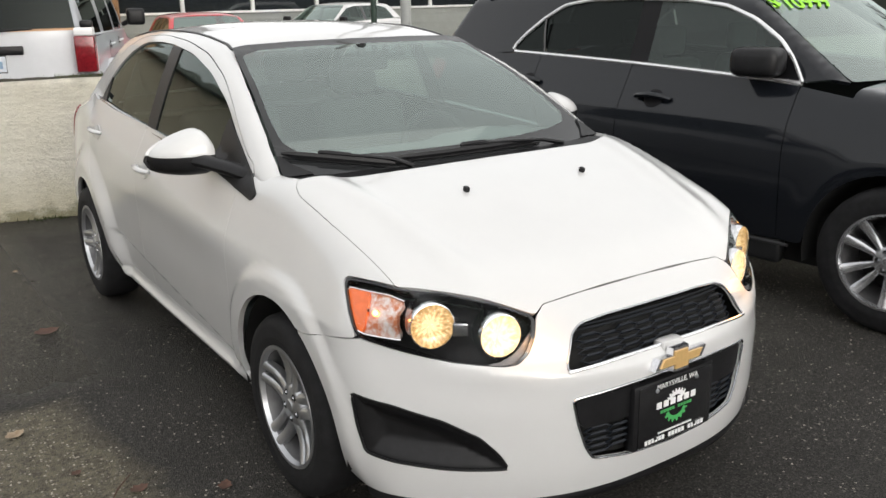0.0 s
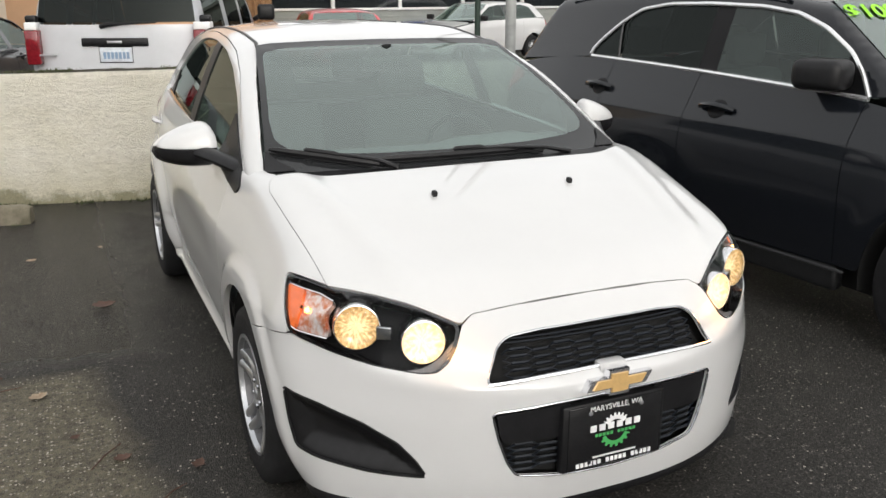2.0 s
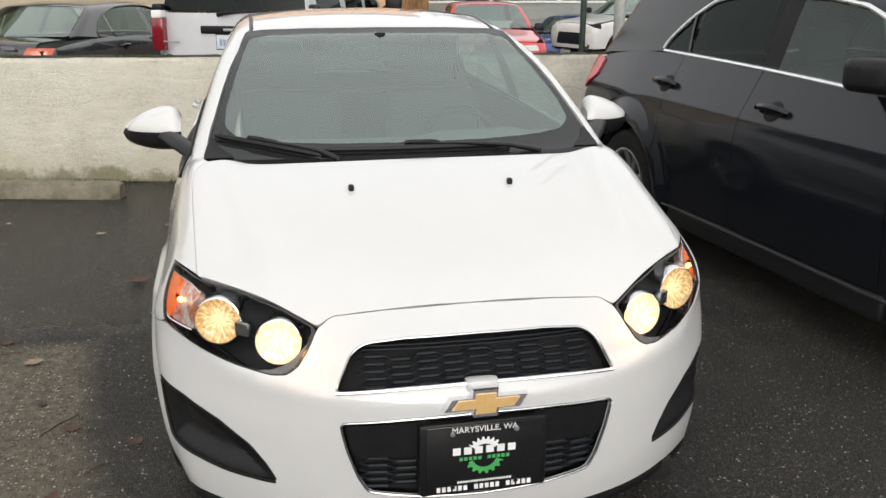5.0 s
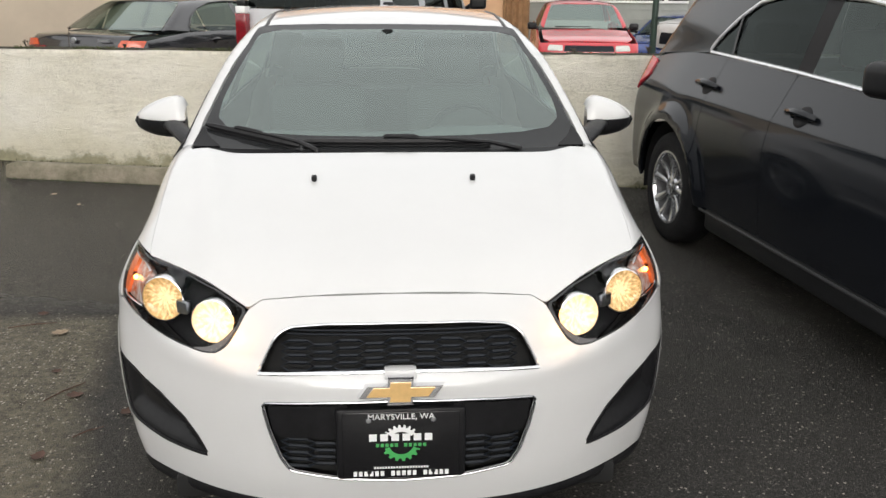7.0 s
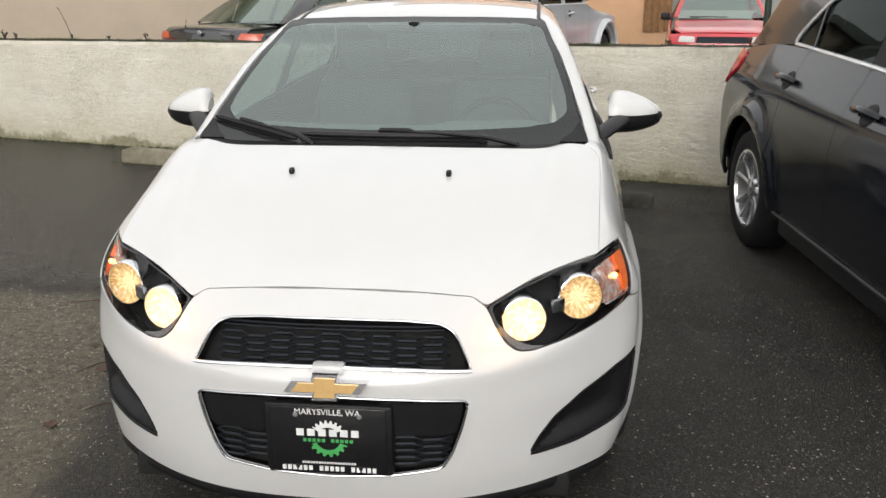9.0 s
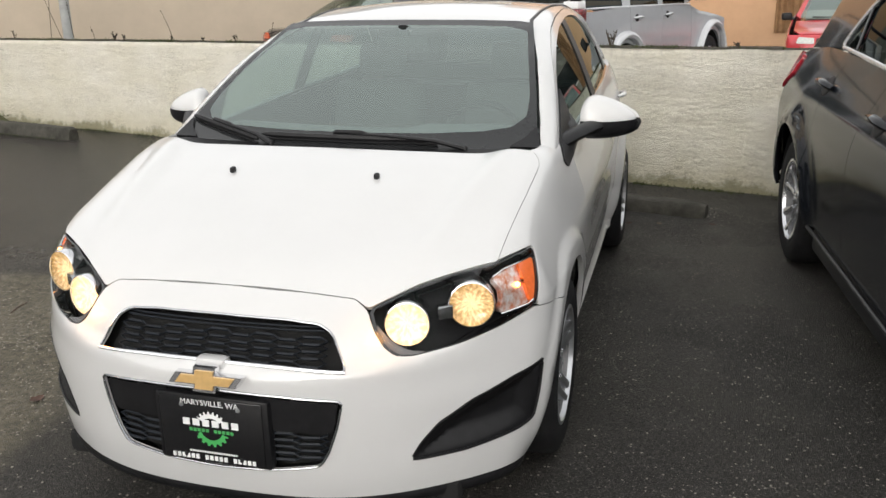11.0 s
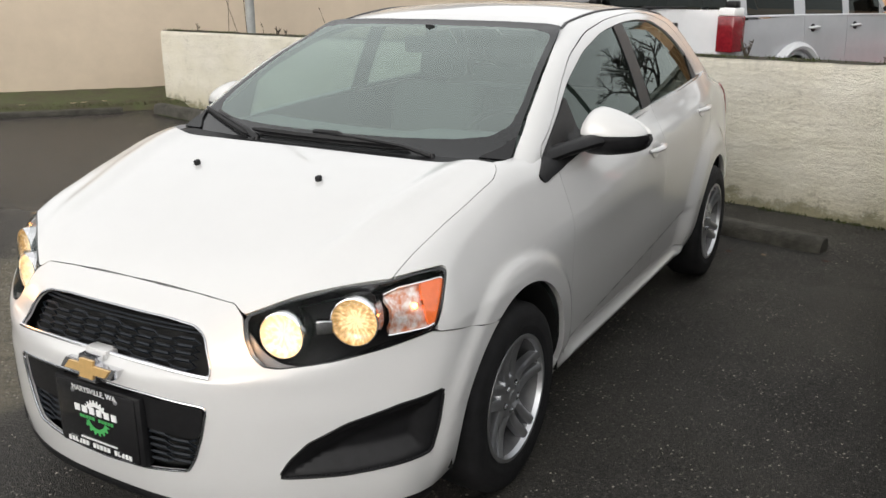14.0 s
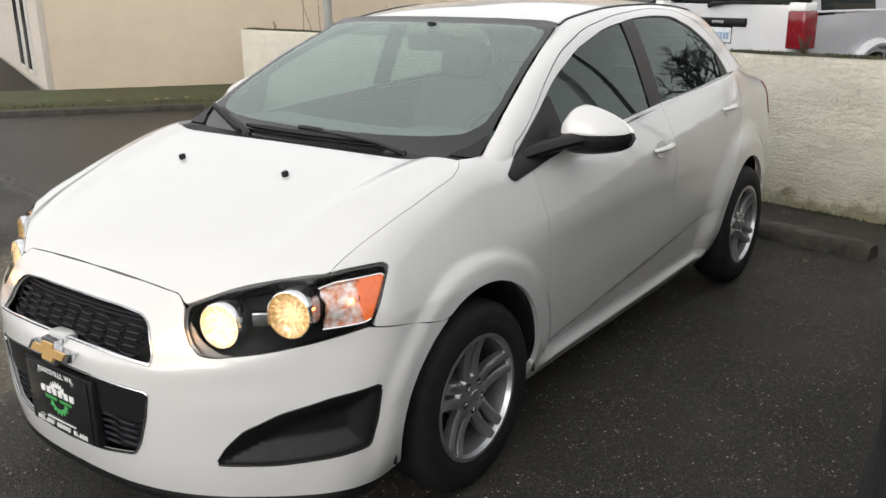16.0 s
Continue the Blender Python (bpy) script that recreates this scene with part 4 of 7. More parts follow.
# door mirrors
def door_mirror(s):
    holder = part("mirror_stalk", tube([(s * 0.745, 0.36, 1.022), (s * 0.812, 0.46, 1.050), (s * 0.865, 0.56, 1.066), (s * 0.90, 0.63, 1.070)], [0.042, 0.040, 0.040, 0.042], 12, False, 0.62), BLACKP, sedan)

    def shell(name, z0, z1, m):
        bm = bmesh.new()
        nu, nv = 18, 24
        grid = []
        for i in range(nu + 1):
            u = i / nu
            x = 0.826 + 0.216 * u
            taper = math.sqrt(max(0.0, 1 - max(0.0, (u - 0.22) / 0.78) ** 2.3)) * (0.90 + 0.10 * min(1, u / 0.12))
            hi = 0.104 * taper * (1 - 0.36 * u) * (0.58 + 0.42 * math.sqrt(min(1, u / 0.2))) + 0.002
            lo = 0.074 * taper * (1 - 0.15 * u) + 0.002
            de = 0.098 * max(0.04, taper)
            row = []
            for j in range(nv):
                a = math.pi * 2 * j / nv
                ca, sa = math.cos(a), math.sin(a)
                y = -de * abs(ca) ** 0.8 * (1 if ca > 0 else -0.25)
                z = (hi if sa > 0 else lo) * abs(sa) ** 0.8 * (1 if sa > 0 else -1)
                row.append((s * (x + (0.012 if ca < 0 else 0)), 0.655 + y + 0.03 * u, 1.072 + z + 0.012 * (1 - u)))
            grid.append(row)
        vs = [[bm.verts.new(p) for p in r] for r in grid]
        for i in range(nu):
            for j in range(nv):
                bm.faces.new((vs[i][j], vs[i][(j + 1) % nv], vs[i + 1][(j + 1) % nv], vs[i + 1][j]))
        bm.faces.new(vs[0])
        bm.faces.new(vs[-1][::-1])
        bmesh.ops.recalc_face_normals(bm, faces=bm.faces[:])
        cut = bmesh.ops.bisect_plane(bm, geom=bm.verts[:] + bm.edges[:] + bm.faces[:], plane_co=(s * 0.84, 0.65, z0), plane_no=(s * 0.02, -0.06, 1.0), clear_inner=z1 > 0, clear_outer=z1 < 0)
        edges = [e for e in cut["geom_cut"] if isinstance(e, bmesh.types.BMEdge)]
        bmesh.ops.contextual_create(bm, geom=edges)
        return part(name, bm, m, holder)

    shell("mirror_cap", 1.093, 1, WHITE)
    shell("mirror_base", 1.091, -1, BLACKP)
    part("mirror_glass", box_bm((min(s * 0.85, s * 0.965), 0.684, 1.035), (max(s * 0.85, s * 0.965), 0.688, 1.125), 0.001), CHROME, holder)


for s in (1, -1):
    door_mirror(s)

# door handles
def door_handle(s, y, z):
    pm = polar_map(sedan_g, s)
    P, N = pm(np.array([polar_to((0.86, y, z))]))
    P, N = Vector(P[0]), Vector(N[0])
    cup = part("handle_cup", lathe([(0, 0.001), (0.04, 0.0012), (0.047, 0.003), (0.05, 0.0)], 24, "x"), WHITE, sedan)
    cup.matrix_basis = Matrix.Translation(P - N * 0.0005) @ N.to_track_quat("X", "Z").to_matrix().to_4x4() @ Matrix.Diagonal((1, 1.15, 0.75, 1))
    pts = [P + Vector((0, dy, 0.006 * (1 if dy > 0 else 0.4))) + N * h for dy, h in ((-0.085, 0.006), (-0.06, 0.026), (0, 0.032), (0.06, 0.027), (0.085, 0.006))]
    part("door_handle", tube([tuple(p) for p in pts], [0.010, 0.014, 0.015, 0.014, 0.010], 10, False, 0.8), WHITE, sedan)


for s in (1, -1):
    door_handle(s, 1.36, 0.905)
    door_handle(s, 2.215, 0.985)

# belt mouldings
for s in (1, -1):
    P, N = ring_map(s)(np.array([ring_to(dlo3(y, z)) for y, z in [(p[0], p[1] - 0.004) for p in DLO_LOW if p[0] > 0.6]]))
    part("belt_moulding", tube([tuple(a) for a in P], 0.012, 8), GLOSSB, sedan)
    part("belt_strip", tube([tuple(a) for a in P + N * 0.008 + np.array([0, 0, -0.008])], 0.004, 6), SATIN, sedan)

# tail lamps
for s in (1, -1):
    tl = rounded([polar_to(p) for p in [(0.70, 3.14, 1.0), (0.68, 3.26, 0.99), (0.70, 3.30, 0.84), (0.76, 3.18, 0.82)]], 0.03, 2)
    panel("tail_lamp", tl, polar_map(sedan_g, s), REDL, sedan, (), 0.03, 0.01, shift=0.006)


# wheels
def wheel(parent, m, R, rr, width, spokes, rim_mat, name="wheel", split=0.0235, thick=0.0165, lugs=5, dish=0.028, hub=0.066, fan=0.0):
    w = thing_part(name, parent)
    w.matrix_basis = m
    h = width / 2
    prof = [(rr - 0.006, -h * 0.8), (rr + 0.004, -h * 0.95), (rr + 0.03, -h), (R - 0.045, -h * 1.02), (R - 0.018, -h * 0.92), (R - 0.004, -h * 0.7), (R, -h * 0.3), (R, h * 0.3), (R - 0.004, h * 0.7), (R - 0.018, h * 0.92), (R - 0.045, h * 1.02), (R - 0.07, h * 1.0), (R - 0.073, h * 1.01), (rr + 0.03, h), (rr + 0.006, h * 0.95), (rr - 0.006, h * 0.8)]
    part("tyre", lathe(prof, 56), RUBBER, w, "black rubber tyre")
    rim = part("rim", lathe([(rr - 0.003, h * 0.86), (rr + 0.005, h * 0.92), (rr + 0.004, h * 0.97), (rr - 0.008, h * 0.97), (rr - 0.014, h * 0.80)], 56), rim_mat, w, "alloy wheel rim")
    # inside of the rim, its shade put into a darker grey
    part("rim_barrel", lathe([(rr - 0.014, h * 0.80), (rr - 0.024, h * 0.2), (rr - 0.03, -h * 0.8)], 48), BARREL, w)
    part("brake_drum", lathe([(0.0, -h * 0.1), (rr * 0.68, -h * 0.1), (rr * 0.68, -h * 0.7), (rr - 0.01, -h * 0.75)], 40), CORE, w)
    part("hub", lathe([(0, h * 0.80), (0.020, h * 0.80), (0.024, h * 0.76), (0.030, h * 0.745), (hub, h * 0.72), (hub * 1.12, h * 0.66), (hub * 1.22, h * 0.45), (hub * 1.22, h * 0.1)], 40), rim_mat, w)
    for k in range(spokes):
        for q in (-1, 1):
            a0 = 2 * math.pi * k / spokes
            bm = bmesh.new()
            rings = []
            for i in range(7):
                t = i / 6
                r = hub * 0.9 + (rr - 0.012 - hub * 0.9) * t
                a = a0 + q * (fan if fan else (split + 0.004 * t) / r)
                wd = thick * (0.75 + 0.75 * t) if fan else thick + 0.004 * (1 - t) + 0.003 * t * t
                xo = h * (0.62 + 0.20 * t * t) - dish * math.sin(math.pi * t) * 0.25
                c, sn = math.cos(a), math.sin(a)
                ring = []
                for du, dx in ((-wd, -0.02), (-wd * 0.92, 0.004), (-wd * 0.45, 0.011), (wd * 0.45, 0.011), (wd * 0.92, 0.004), (wd, -0.02)):
                    ring.append(bm.verts.new((xo + dx, r * c - du * sn, r * sn + du * c)))
                rings.append(ring)
            for i in range(6):
                for j in range(5):
                    bm.faces.new((rings[i][j], rings[i][j + 1], rings[i + 1][j + 1], rings[i + 1][j]))
            bmesh.ops.recalc_face_normals(bm, faces=bm.faces[:])
            part("spoke", bm, rim_mat, rim)
    for k in range(lugs):
        a = 2 * math.pi * (k + 0.5) / lugs
        at = (0, 0.047 * math.cos(a), 0.047 * math.sin(a))
        # flat near-black disc on the hub: the pit's shade as colour
        pit = part("lug_pit_shade", lathe([(0.0135, h * 0.742), (0.0125, h * 0.735), (0, h * 0.735)], 14), CORE, w)
        pit.location = at
        part("lug_nut", lathe([(0, h * 0.80), (0.006, h * 0.80), (0.0085, h * 0.76), (0.0085, h * 0.6)], 6), TRIM, pit)
    return w


for s in (1, -1):
    for y, turn in ((0.0, 17), (2.525, 40)):
        M = pose(s * (0.775 if y < 1 else 0.792), y, 0.315, turn, 0, 0 if s > 0 else 180)
        wheel(sedan, M, 0.317, 0.208, 0.195, 5, SATIN)
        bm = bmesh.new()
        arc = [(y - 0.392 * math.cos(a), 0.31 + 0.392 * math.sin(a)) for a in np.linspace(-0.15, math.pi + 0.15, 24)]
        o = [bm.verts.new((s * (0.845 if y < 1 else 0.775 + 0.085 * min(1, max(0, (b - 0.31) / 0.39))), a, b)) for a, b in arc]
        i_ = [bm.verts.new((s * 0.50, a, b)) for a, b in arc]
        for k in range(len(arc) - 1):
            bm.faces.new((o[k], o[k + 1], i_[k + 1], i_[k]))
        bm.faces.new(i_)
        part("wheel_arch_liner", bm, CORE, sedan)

# cabin
def seat(x, y, wide=0.5, rear=False):
    st = thing_part("seat", sedan)
    bm = box_bm((x - wide / 2, y, 0.42), (x + wide / 2, y + 0.5, 0.60), 0.05, 3)
    part("seat_cushion", bm, SEAT, st)
    bm = box_bm((-wide / 2, -0.06, 0.0), (wide / 2, 0.07, 0.62), 0.055, 3)
    b = part("seat_back", bm, SEAT, st)
    b.matrix_basis = pose(x, y + 0.50, 0.52, -17)
    for hx in ((0,) if not rear else (-wide * 0.3, wide * 0.3)):
        bm = box_bm((hx - 0.13, -0.045, 0.64), (hx + 0.13, 0.05, 0.82), 0.045, 3)
        part("headrest", bm, SEAT, b)


seat(-0.36, 0.95)
seat(0.36, 0.95)
seat(0.0, 1.85, 1.25, True)
db = bmesh.new()
rowsd = [(0.17, 1.02), (0.36, 1.045), (0.60, 1.035), (0.70, 0.98), (0.74, 0.88), (0.74, 0.6)]
vs = [[db.verts.new((x, y + 0.10 * (x / 0.7) ** 2, z + (0.02 if 0.15 < x < 0.55 and j < 3 else 0))) for x in np.linspace(-0.70, 0.70, 15)] for j, (y, z) in enumerate(rowsd)]
for i in range(len(vs) - 1):
    for j in range(14):
        db.faces.new((vs[i][j], vs[i][j + 1], vs[i + 1][j + 1], vs[i + 1][j]))
part("dashboard", db, DASH, sedan)
sw = part("steering_wheel", tube([(0.185 * math.cos(a), 0, 0.185 * math.sin(a)) for a in np.linspace(0, 2 * math.pi, 36, endpoint=False)], 0.016, 8, True), BLACKP, sedan)
sw.matrix_basis = pose(0.36, 0.86, 0.93, -25)
part("steering_boss", tube([(-0.17, 0.01, 0), (0, 0.02, 0.0), (0.17, 0.01, 0)], [0.02, 0.06, 0.02], 10), BLACKP, sw)
rv = part("rear_view_mirror", box_bm((-0.12, 0.895, 1.315), (0.12, 0.925, 1.385), 0.015), BLACKP, sedan)
part("mirror_mount", tube([(0, 0.915, 1.37), (0, 0.93, 1.41), (0, 0.935, 1.425)], [0.016, 0.024, 0.03], 8), BLACKP, rv)
part("cabin_floor", box_bm((-0.72, 0.4, 0.26), (0.72, 2.9, 0.32)), INTERIOR, sedan)
part("parcel_shelf", box_bm((-0.60, 2.35, 1.00), (0.60, 2.95, 1.03), 0.01), INTERIOR, sedan)
panel("headlining", rounded([(-0.5, 1.12), (0.5, 1.12), (0.5, 2.5), (-0.5, 2.5)], 0.1, 1), top_map(cabin_g, 1.4, 0.3), INTERIOR, sedan, (), 0.1, 0.0, shift=-0.035)

# the low beams' light on the paint round them
for s in (1, -1):
    ld = bpy.data.lights.new("low_beam_light", "POINT")
    ld.energy, ld.color, ld.shadow_soft_size = 0.28, (1.0, 0.45, 0.10), 0.03
    lo = new("low_beam_light", ld)
    q, qn = surf_pt(s * 0.452, 0.700, 0.035)
    lo.location = q

# ---- other vehicles ----
class Shell:
    """The outer form of a vehicle: splines for its sections, its own axes as the sedan's."""

    def __init__(self, belly, top, nose, tail, cabin, roof, screen, back, plan=0.36, power=3.0, hw=0.88, wb=2.7, R=0.33, flare=0.015, crown=0.03, k=0.08, kroof=0.07, bow=0.12, pinch=0.035, hips=1.0):
        self.hips = hips
        self.belly, self.top, self.nose, self.tail = spline(*belly), spline(*top), spline(*nose), spline(*tail)
        self.cabin, self.roof = spline(*cabin), spline(*roof)
        self.screen, self.back = screen, back
        self.plan, self.power, self.hw, self.wb, self.R, self.flare, self.crown, self.k, self.kroof, self.bow, self.pinch = plan, power, hw, wb, R, flare, crown, k, kroof, bow, pinch

    def low(self, P):
        x, y, z = np.abs(P[:, 0]), P[:, 1], P[:, 2]
        w = self.belly(z)
        for yc in (0.0, self.wb):
            r = np.hypot(y - yc, z - self.R)
            w = w + self.flare * (1.0 if yc < 1 else self.hips) * np.exp(-((r - self.R - 0.1) / 0.07) ** 2) * sstep(0.2, 0.45, z)
        side = x - w + self.pinch * sstep(1.7 if self.pinch > 0.05 else 0.9, 0.0, y + 0.9) + 0.03 * sstep(self.wb, self.wb + 1.0, y)
        top = (z - self.top(y) + self.crown * (x / 0.8) ** 2.2) * 0.95
        front = (self.nose(z) + self.plan * (x / self.hw) ** self.power - y) * 0.9
        rear = (y - self.tail(z) + 0.22 * (x / self.hw) ** 3.4) * 0.95
        return smax(smax(smax(side, top, self.k), front, 0.06), rear, 0.07)

    def scr_y(self, x, z):
        (y0, z0), (y1, z1) = self.screen
        return y0 + (z - z0) * (y1 - y0) / (z1 - z0) + self.bow * (np.abs(x) / 0.7) ** 2

    def back_y(self, x, z):
        (y0, z0), (y1, z1) = self.back
        return y0 + (z - z0) * (y1 - y0) / (z1 - z0) - 0.08 * (np.abs(x) / 0.7) ** 2

    def up(self, P):
        x, y, z = np.abs(P[:, 0]), P[:, 1], P[:, 2]
        side = x - self.cabin(z) + 0.02 * ((y - self.wb / 2) / 1.2) ** 2
        top = z - self.roof(y) + 0.05 * (x / 0.6) ** 2.4
        g = smax(side, top, self.kroof)
        g = smax(g, (self.scr_y(x, z) - y) * 0.6, 0.03)
        return smax(g, (y - self.back_y(x, z)) * 0.7, 0.04)

    def ring(self, s):
        def f(v):
            th = v[:, 1] / 0.5
            D = np.stack([s * np.cos(th), 0 * th, np.sin(th)], 1)
            P = project(self.up, np.stack([0 * th, v[:, 0], 0.9 + 0 * th], 1) + D * 0.55, D, 0.54)
            return P, gradient(self.up, P)
        return f

    def ring_to(self, y, z):
        x = float(self.cabin(z)) - 0.02 * ((y - self.wb / 2) / 1.2) ** 2
        return (y, math.atan2(z - 0.9, x) * 0.5)

    def flat(self, axis, g, start, reach):
        """Lays a flat outline on the shell along one axis: x-z outlines go along y, x-y outlines along z."""
        def f(v):
            n = len(v)
            if axis == "z":
                D, P = np.tile([0.0, 0.0, 1.0], (n, 1)), np.stack([v[:, 0], v[:, 1], np.full(n, start)], 1)
            else:
                D, P = np.tile([0.0, 1.0 if axis == "+y" else -1.0, 0.0], (n, 1)), np.stack([v[:, 0], np.full(n, start), v[:, 1]], 1)
            P = project(g, P, D, reach)
            return P, gradient(g, P)
        return f


def side_loop(sh, y0, y1, ztop, zsill, lean0=0.0, lean1=0.0):
    """An outline on the flank between two stations, cut by the wheel arches."""
    out = []
    for y in np.linspace(y0, y1, 14):
        out.append(polar_to((float(sh.belly(float(ztop(y)))), y, float(ztop(y)))))
    zs = np.linspace(float(ztop(y1)), zsill, 6)[1:-1]
    out += [polar_to((float(sh.belly(z)), y1, z)) for z in zs]
    low = []
    for y in np.linspace(y1, y0, 60):
        z = zsill
        for yc in (0.0, sh.wb):
            r = sh.R + 0.065
            if abs(y - yc) < r:
                z = max(z, sh.R + math.sqrt(r * r - (y - yc) ** 2))
        low.append(polar_to((float(sh.belly(z)), y, z)))
    out += low
    zs = np.linspace(zsill, float(ztop(y0)), 6)[1:-1]
    out += [polar_to((float(sh.belly(z)), y0, z)) for z in zs]
    return out


def build_vehicle(root, sh, paint, belt, sill, doors, dlo, panes, hood_end, deck=None, glass=DARKGL, screen_glass=SIDEGL, frame_mat=None, rim=SATIN, rim_r=0.21, tyre_w=0.21, spokes=5, sides=(1, -1), gap=0.0022, hood_w=0.80, corner=0.12):
    belt_f = spline(*belt)
    nose_y, tail_y = float(sh.nose(0.6)), float(sh.tail(0.6))
    dlo_top, dlo_low = dlo
    for s in sides:
        pm = polar_map(sh.low, s)
        names = ["fender"] + ["door"] * (len(doors) - 3) + ["quarter_panel"]
        for nm, a, b in zip(names, doors[:-1], doors[1:]):
            panel(nm, even(side_loop(sh, a, b, belt_f, sill), 0.03), pm, paint, root, (), 0.04, 0.02, edge=0.02, gap=gap)
        panel("flank_core", even([polar_to((float(sh.belly(z)), y, z)) for y, z in ((doors[1] - 0.1, 0.9), (doors[1], float(belt_f(doors[1])) - 0.03), (doors[-2], float(belt_f(doors[-2])) - 0.03), (doors[-2], 0.9), (doors[-2] - 0.1, 0.5), (doors[1], 0.5))], 0.05), pm, CORE, root, (), 0.08, 0.0, shift=-0.03)
        rm = sh.ring(s)
        top_pts = [sh.ring_to(y, z) for y, z in dlo_top]
        edge_pts = [(y, t) for y, t in RAIL(sh)]
        rail = edge_pts + [sh.ring_to(y, z) for y, z in (dlo_top + [(dlo_low[0][0], dlo_low[0][1])])[::-1]]
        panel("roof_rail", rail, rm, paint, root, (), 0.03, 0.02, edge=0.018)
        for nm, y0, y1, m in panes:
            lp = [sh.ring_to(y, z) for y, z in span(y0, y1, dlo_low, dlo_top)]
            panel(nm, lp, rm, m, root, (), 0.06, 0.0 if m is not paint else 0.01, shift=-0.006, edge=0.02)
    hx = sh.hw * hood_w
    ys = np.linspace(nose_y + 0.16, hood_end, 10)
    hl = [(min(hx, hx * 0.86 + 0.06 * k), y) for k, y in enumerate(ys)]
    cowl_l = [(hx * f, hood_end + 0.06 * (1 - f * f) * 0) for f in (0.6, 0.3, 0.0, -0.3, -0.6)]
    loop = hl + cowl_l + [(-x, y) for x, y in hl[::-1]] + [(x, nose_y + 0.15) for x in (-0.4, 0, 0.4)]
    panel("hood", rounded(loop, 0.05, 1), sh.flat("z", sh.low, 0.95, 0.5), paint, root, (), 0.06, 0.02)
    a_end = wrap_to((sh.hw, doors[0], 0.6))[0]
    zt = float(sh.top(nose_y + 0.15)) - 0.03
    panel("front_bumper", rounded([(-a_end, 0.25), (a_end, 0.25), (a_end, zt - corner), (a_end * 0.55, zt), (-a_end * 0.55, zt), (-a_end, zt - corner)], 0.05, 1), wrap_map(sh.low), paint, root, (), 0.05, 0.02)
    rw = sh.hw * 0.86
    panel("rear_bumper", rounded([(-rw, 0.30), (rw, 0.30), (rw, 0.66), (-rw, 0.66)], 0.05, 1), sh.flat("+y", sh.low, tail_y - 0.4, 0.8), paint, root, (), 0.06, 0.02)
    if deck:
        panel("boot_lid", rounded([(-rw * 0.86, deck[0]), (rw * 0.86, deck[0]), (rw * 0.84, deck[1]), (-rw * 0.84, deck[1])], 0.05, 1), sh.flat("z", sh.low, 1.0, 0.5), paint, root, (), 0.06, 0.02)
        panel("boot_face", rounded([(-rw * 0.84, 0.67), (rw * 0.84, 0.67), (rw * 0.84, deck[2]), (-rw * 0.84, deck[2])], 0.05, 1), sh.flat("+y", sh.low, tail_y - 0.4, 0.8), paint, root, (), 0.05, 0.02)
    (y0, z0), (y1, z1) = sh.screen
    wx0, wx1 = float(sh.cabin(z0)) - 0.10, float(sh.cabin(z1)) - 0.06

    def smap(v):
        P = np.stack([v[:, 0], sh.scr_y(v[:, 0], v[:, 1]), v[:, 1]], 1)
        return P, gradient(lambda q: sh.scr_y(q[:, 0], q[:, 2]) - q[:, 1], P)

    panel("windscreen", rounded([(-wx0, z0), (wx0, z0), (wx1, z1), (-wx1, z1)], 0.06, 2), smap, screen_glass, root, (), 0.08, 0.0, shift=0.004)
    (b0, c0), (b1, c1) = sh.back

    def bmap(v):
        P = np.stack([v[:, 0], sh.back_y(v[:, 0], v[:, 1]), v[:, 1]], 1)
        return P, gradient(lambda q: q[:, 1] - sh.back_y(q[:, 0], q[:, 2]), P)

    bx0, bx1 = float(sh.cabin(c0)) - 0.12, float(sh.cabin(c1)) - 0.08
    panel("rear_window", rounded([(-bx0, c0), (bx0, c0), (bx1, c1), (-bx1, c1)], 0.06, 2), bmap, glass, root, (), 0.08, 0.0, shift=0.004)
    ra, rb = y1 + 0.02, b1 - 0.02
    rx = float(sh.cabin(z1)) - 0.05
    panel("roof", rounded([(-rx, ra + 0.06), (0, ra), (rx, ra + 0.06), (rx, rb - 0.04), (0, rb), (-rx, rb - 0.04)], 0.08, 1), sh.flat("z", sh.up, float(sh.roof(1.5)) - 0.1, 0.4), paint, root, (), 0.08, 0.02)
    part("underbody", box_bm((-sh.hw * 0.8, nose_y + 0.15, 0.2), (sh.hw * 0.8, tail_y - 0.15, 0.5), 0.04), CORE, root)
    part("cabin_trim", box_bm((-sh.hw * 0.78, hood_end + 0.2, 0.5), (sh.hw * 0.78, b0 - 0.3, 0.86), 0.05), INTERIOR, root)
    for s in (1, -1):
        for y in (0.0, sh.wb):
            wheel(root, pose(s * (sh.hw - tyre_w / 2 - 0.015), y, sh.R, 12 if y else 0, 0, 0 if s > 0 else 180), sh.R, rim_r, tyre_w, spokes, rim, split=0.017, thick=0.0165 if rim is not SILVERRIM else 0.0185, fan=0.0 if rim is not SILVERRIM else 0.27)
            bm = bmesh.new()
            arc = [(y - (sh.R + 0.07) * math.cos(a), sh.R + (sh.R + 0.07) * math.sin(a)) for a in np.linspace(-0.2, math.pi + 0.2, 20)]
            o = [bm.verts.new((s * (sh.hw - 0.03), a, b)) for a, b in arc]
            i_ = [bm.verts.new((s * 0.5, a, b)) for a, b in arc]
            for k in range(len(arc) - 1):
                bm.faces.new((o[k], o[k + 1], i_[k + 1], i_[k]))
            bm.faces.new(i_)
            part("wheel_arch_liner", bm, CORE, root)


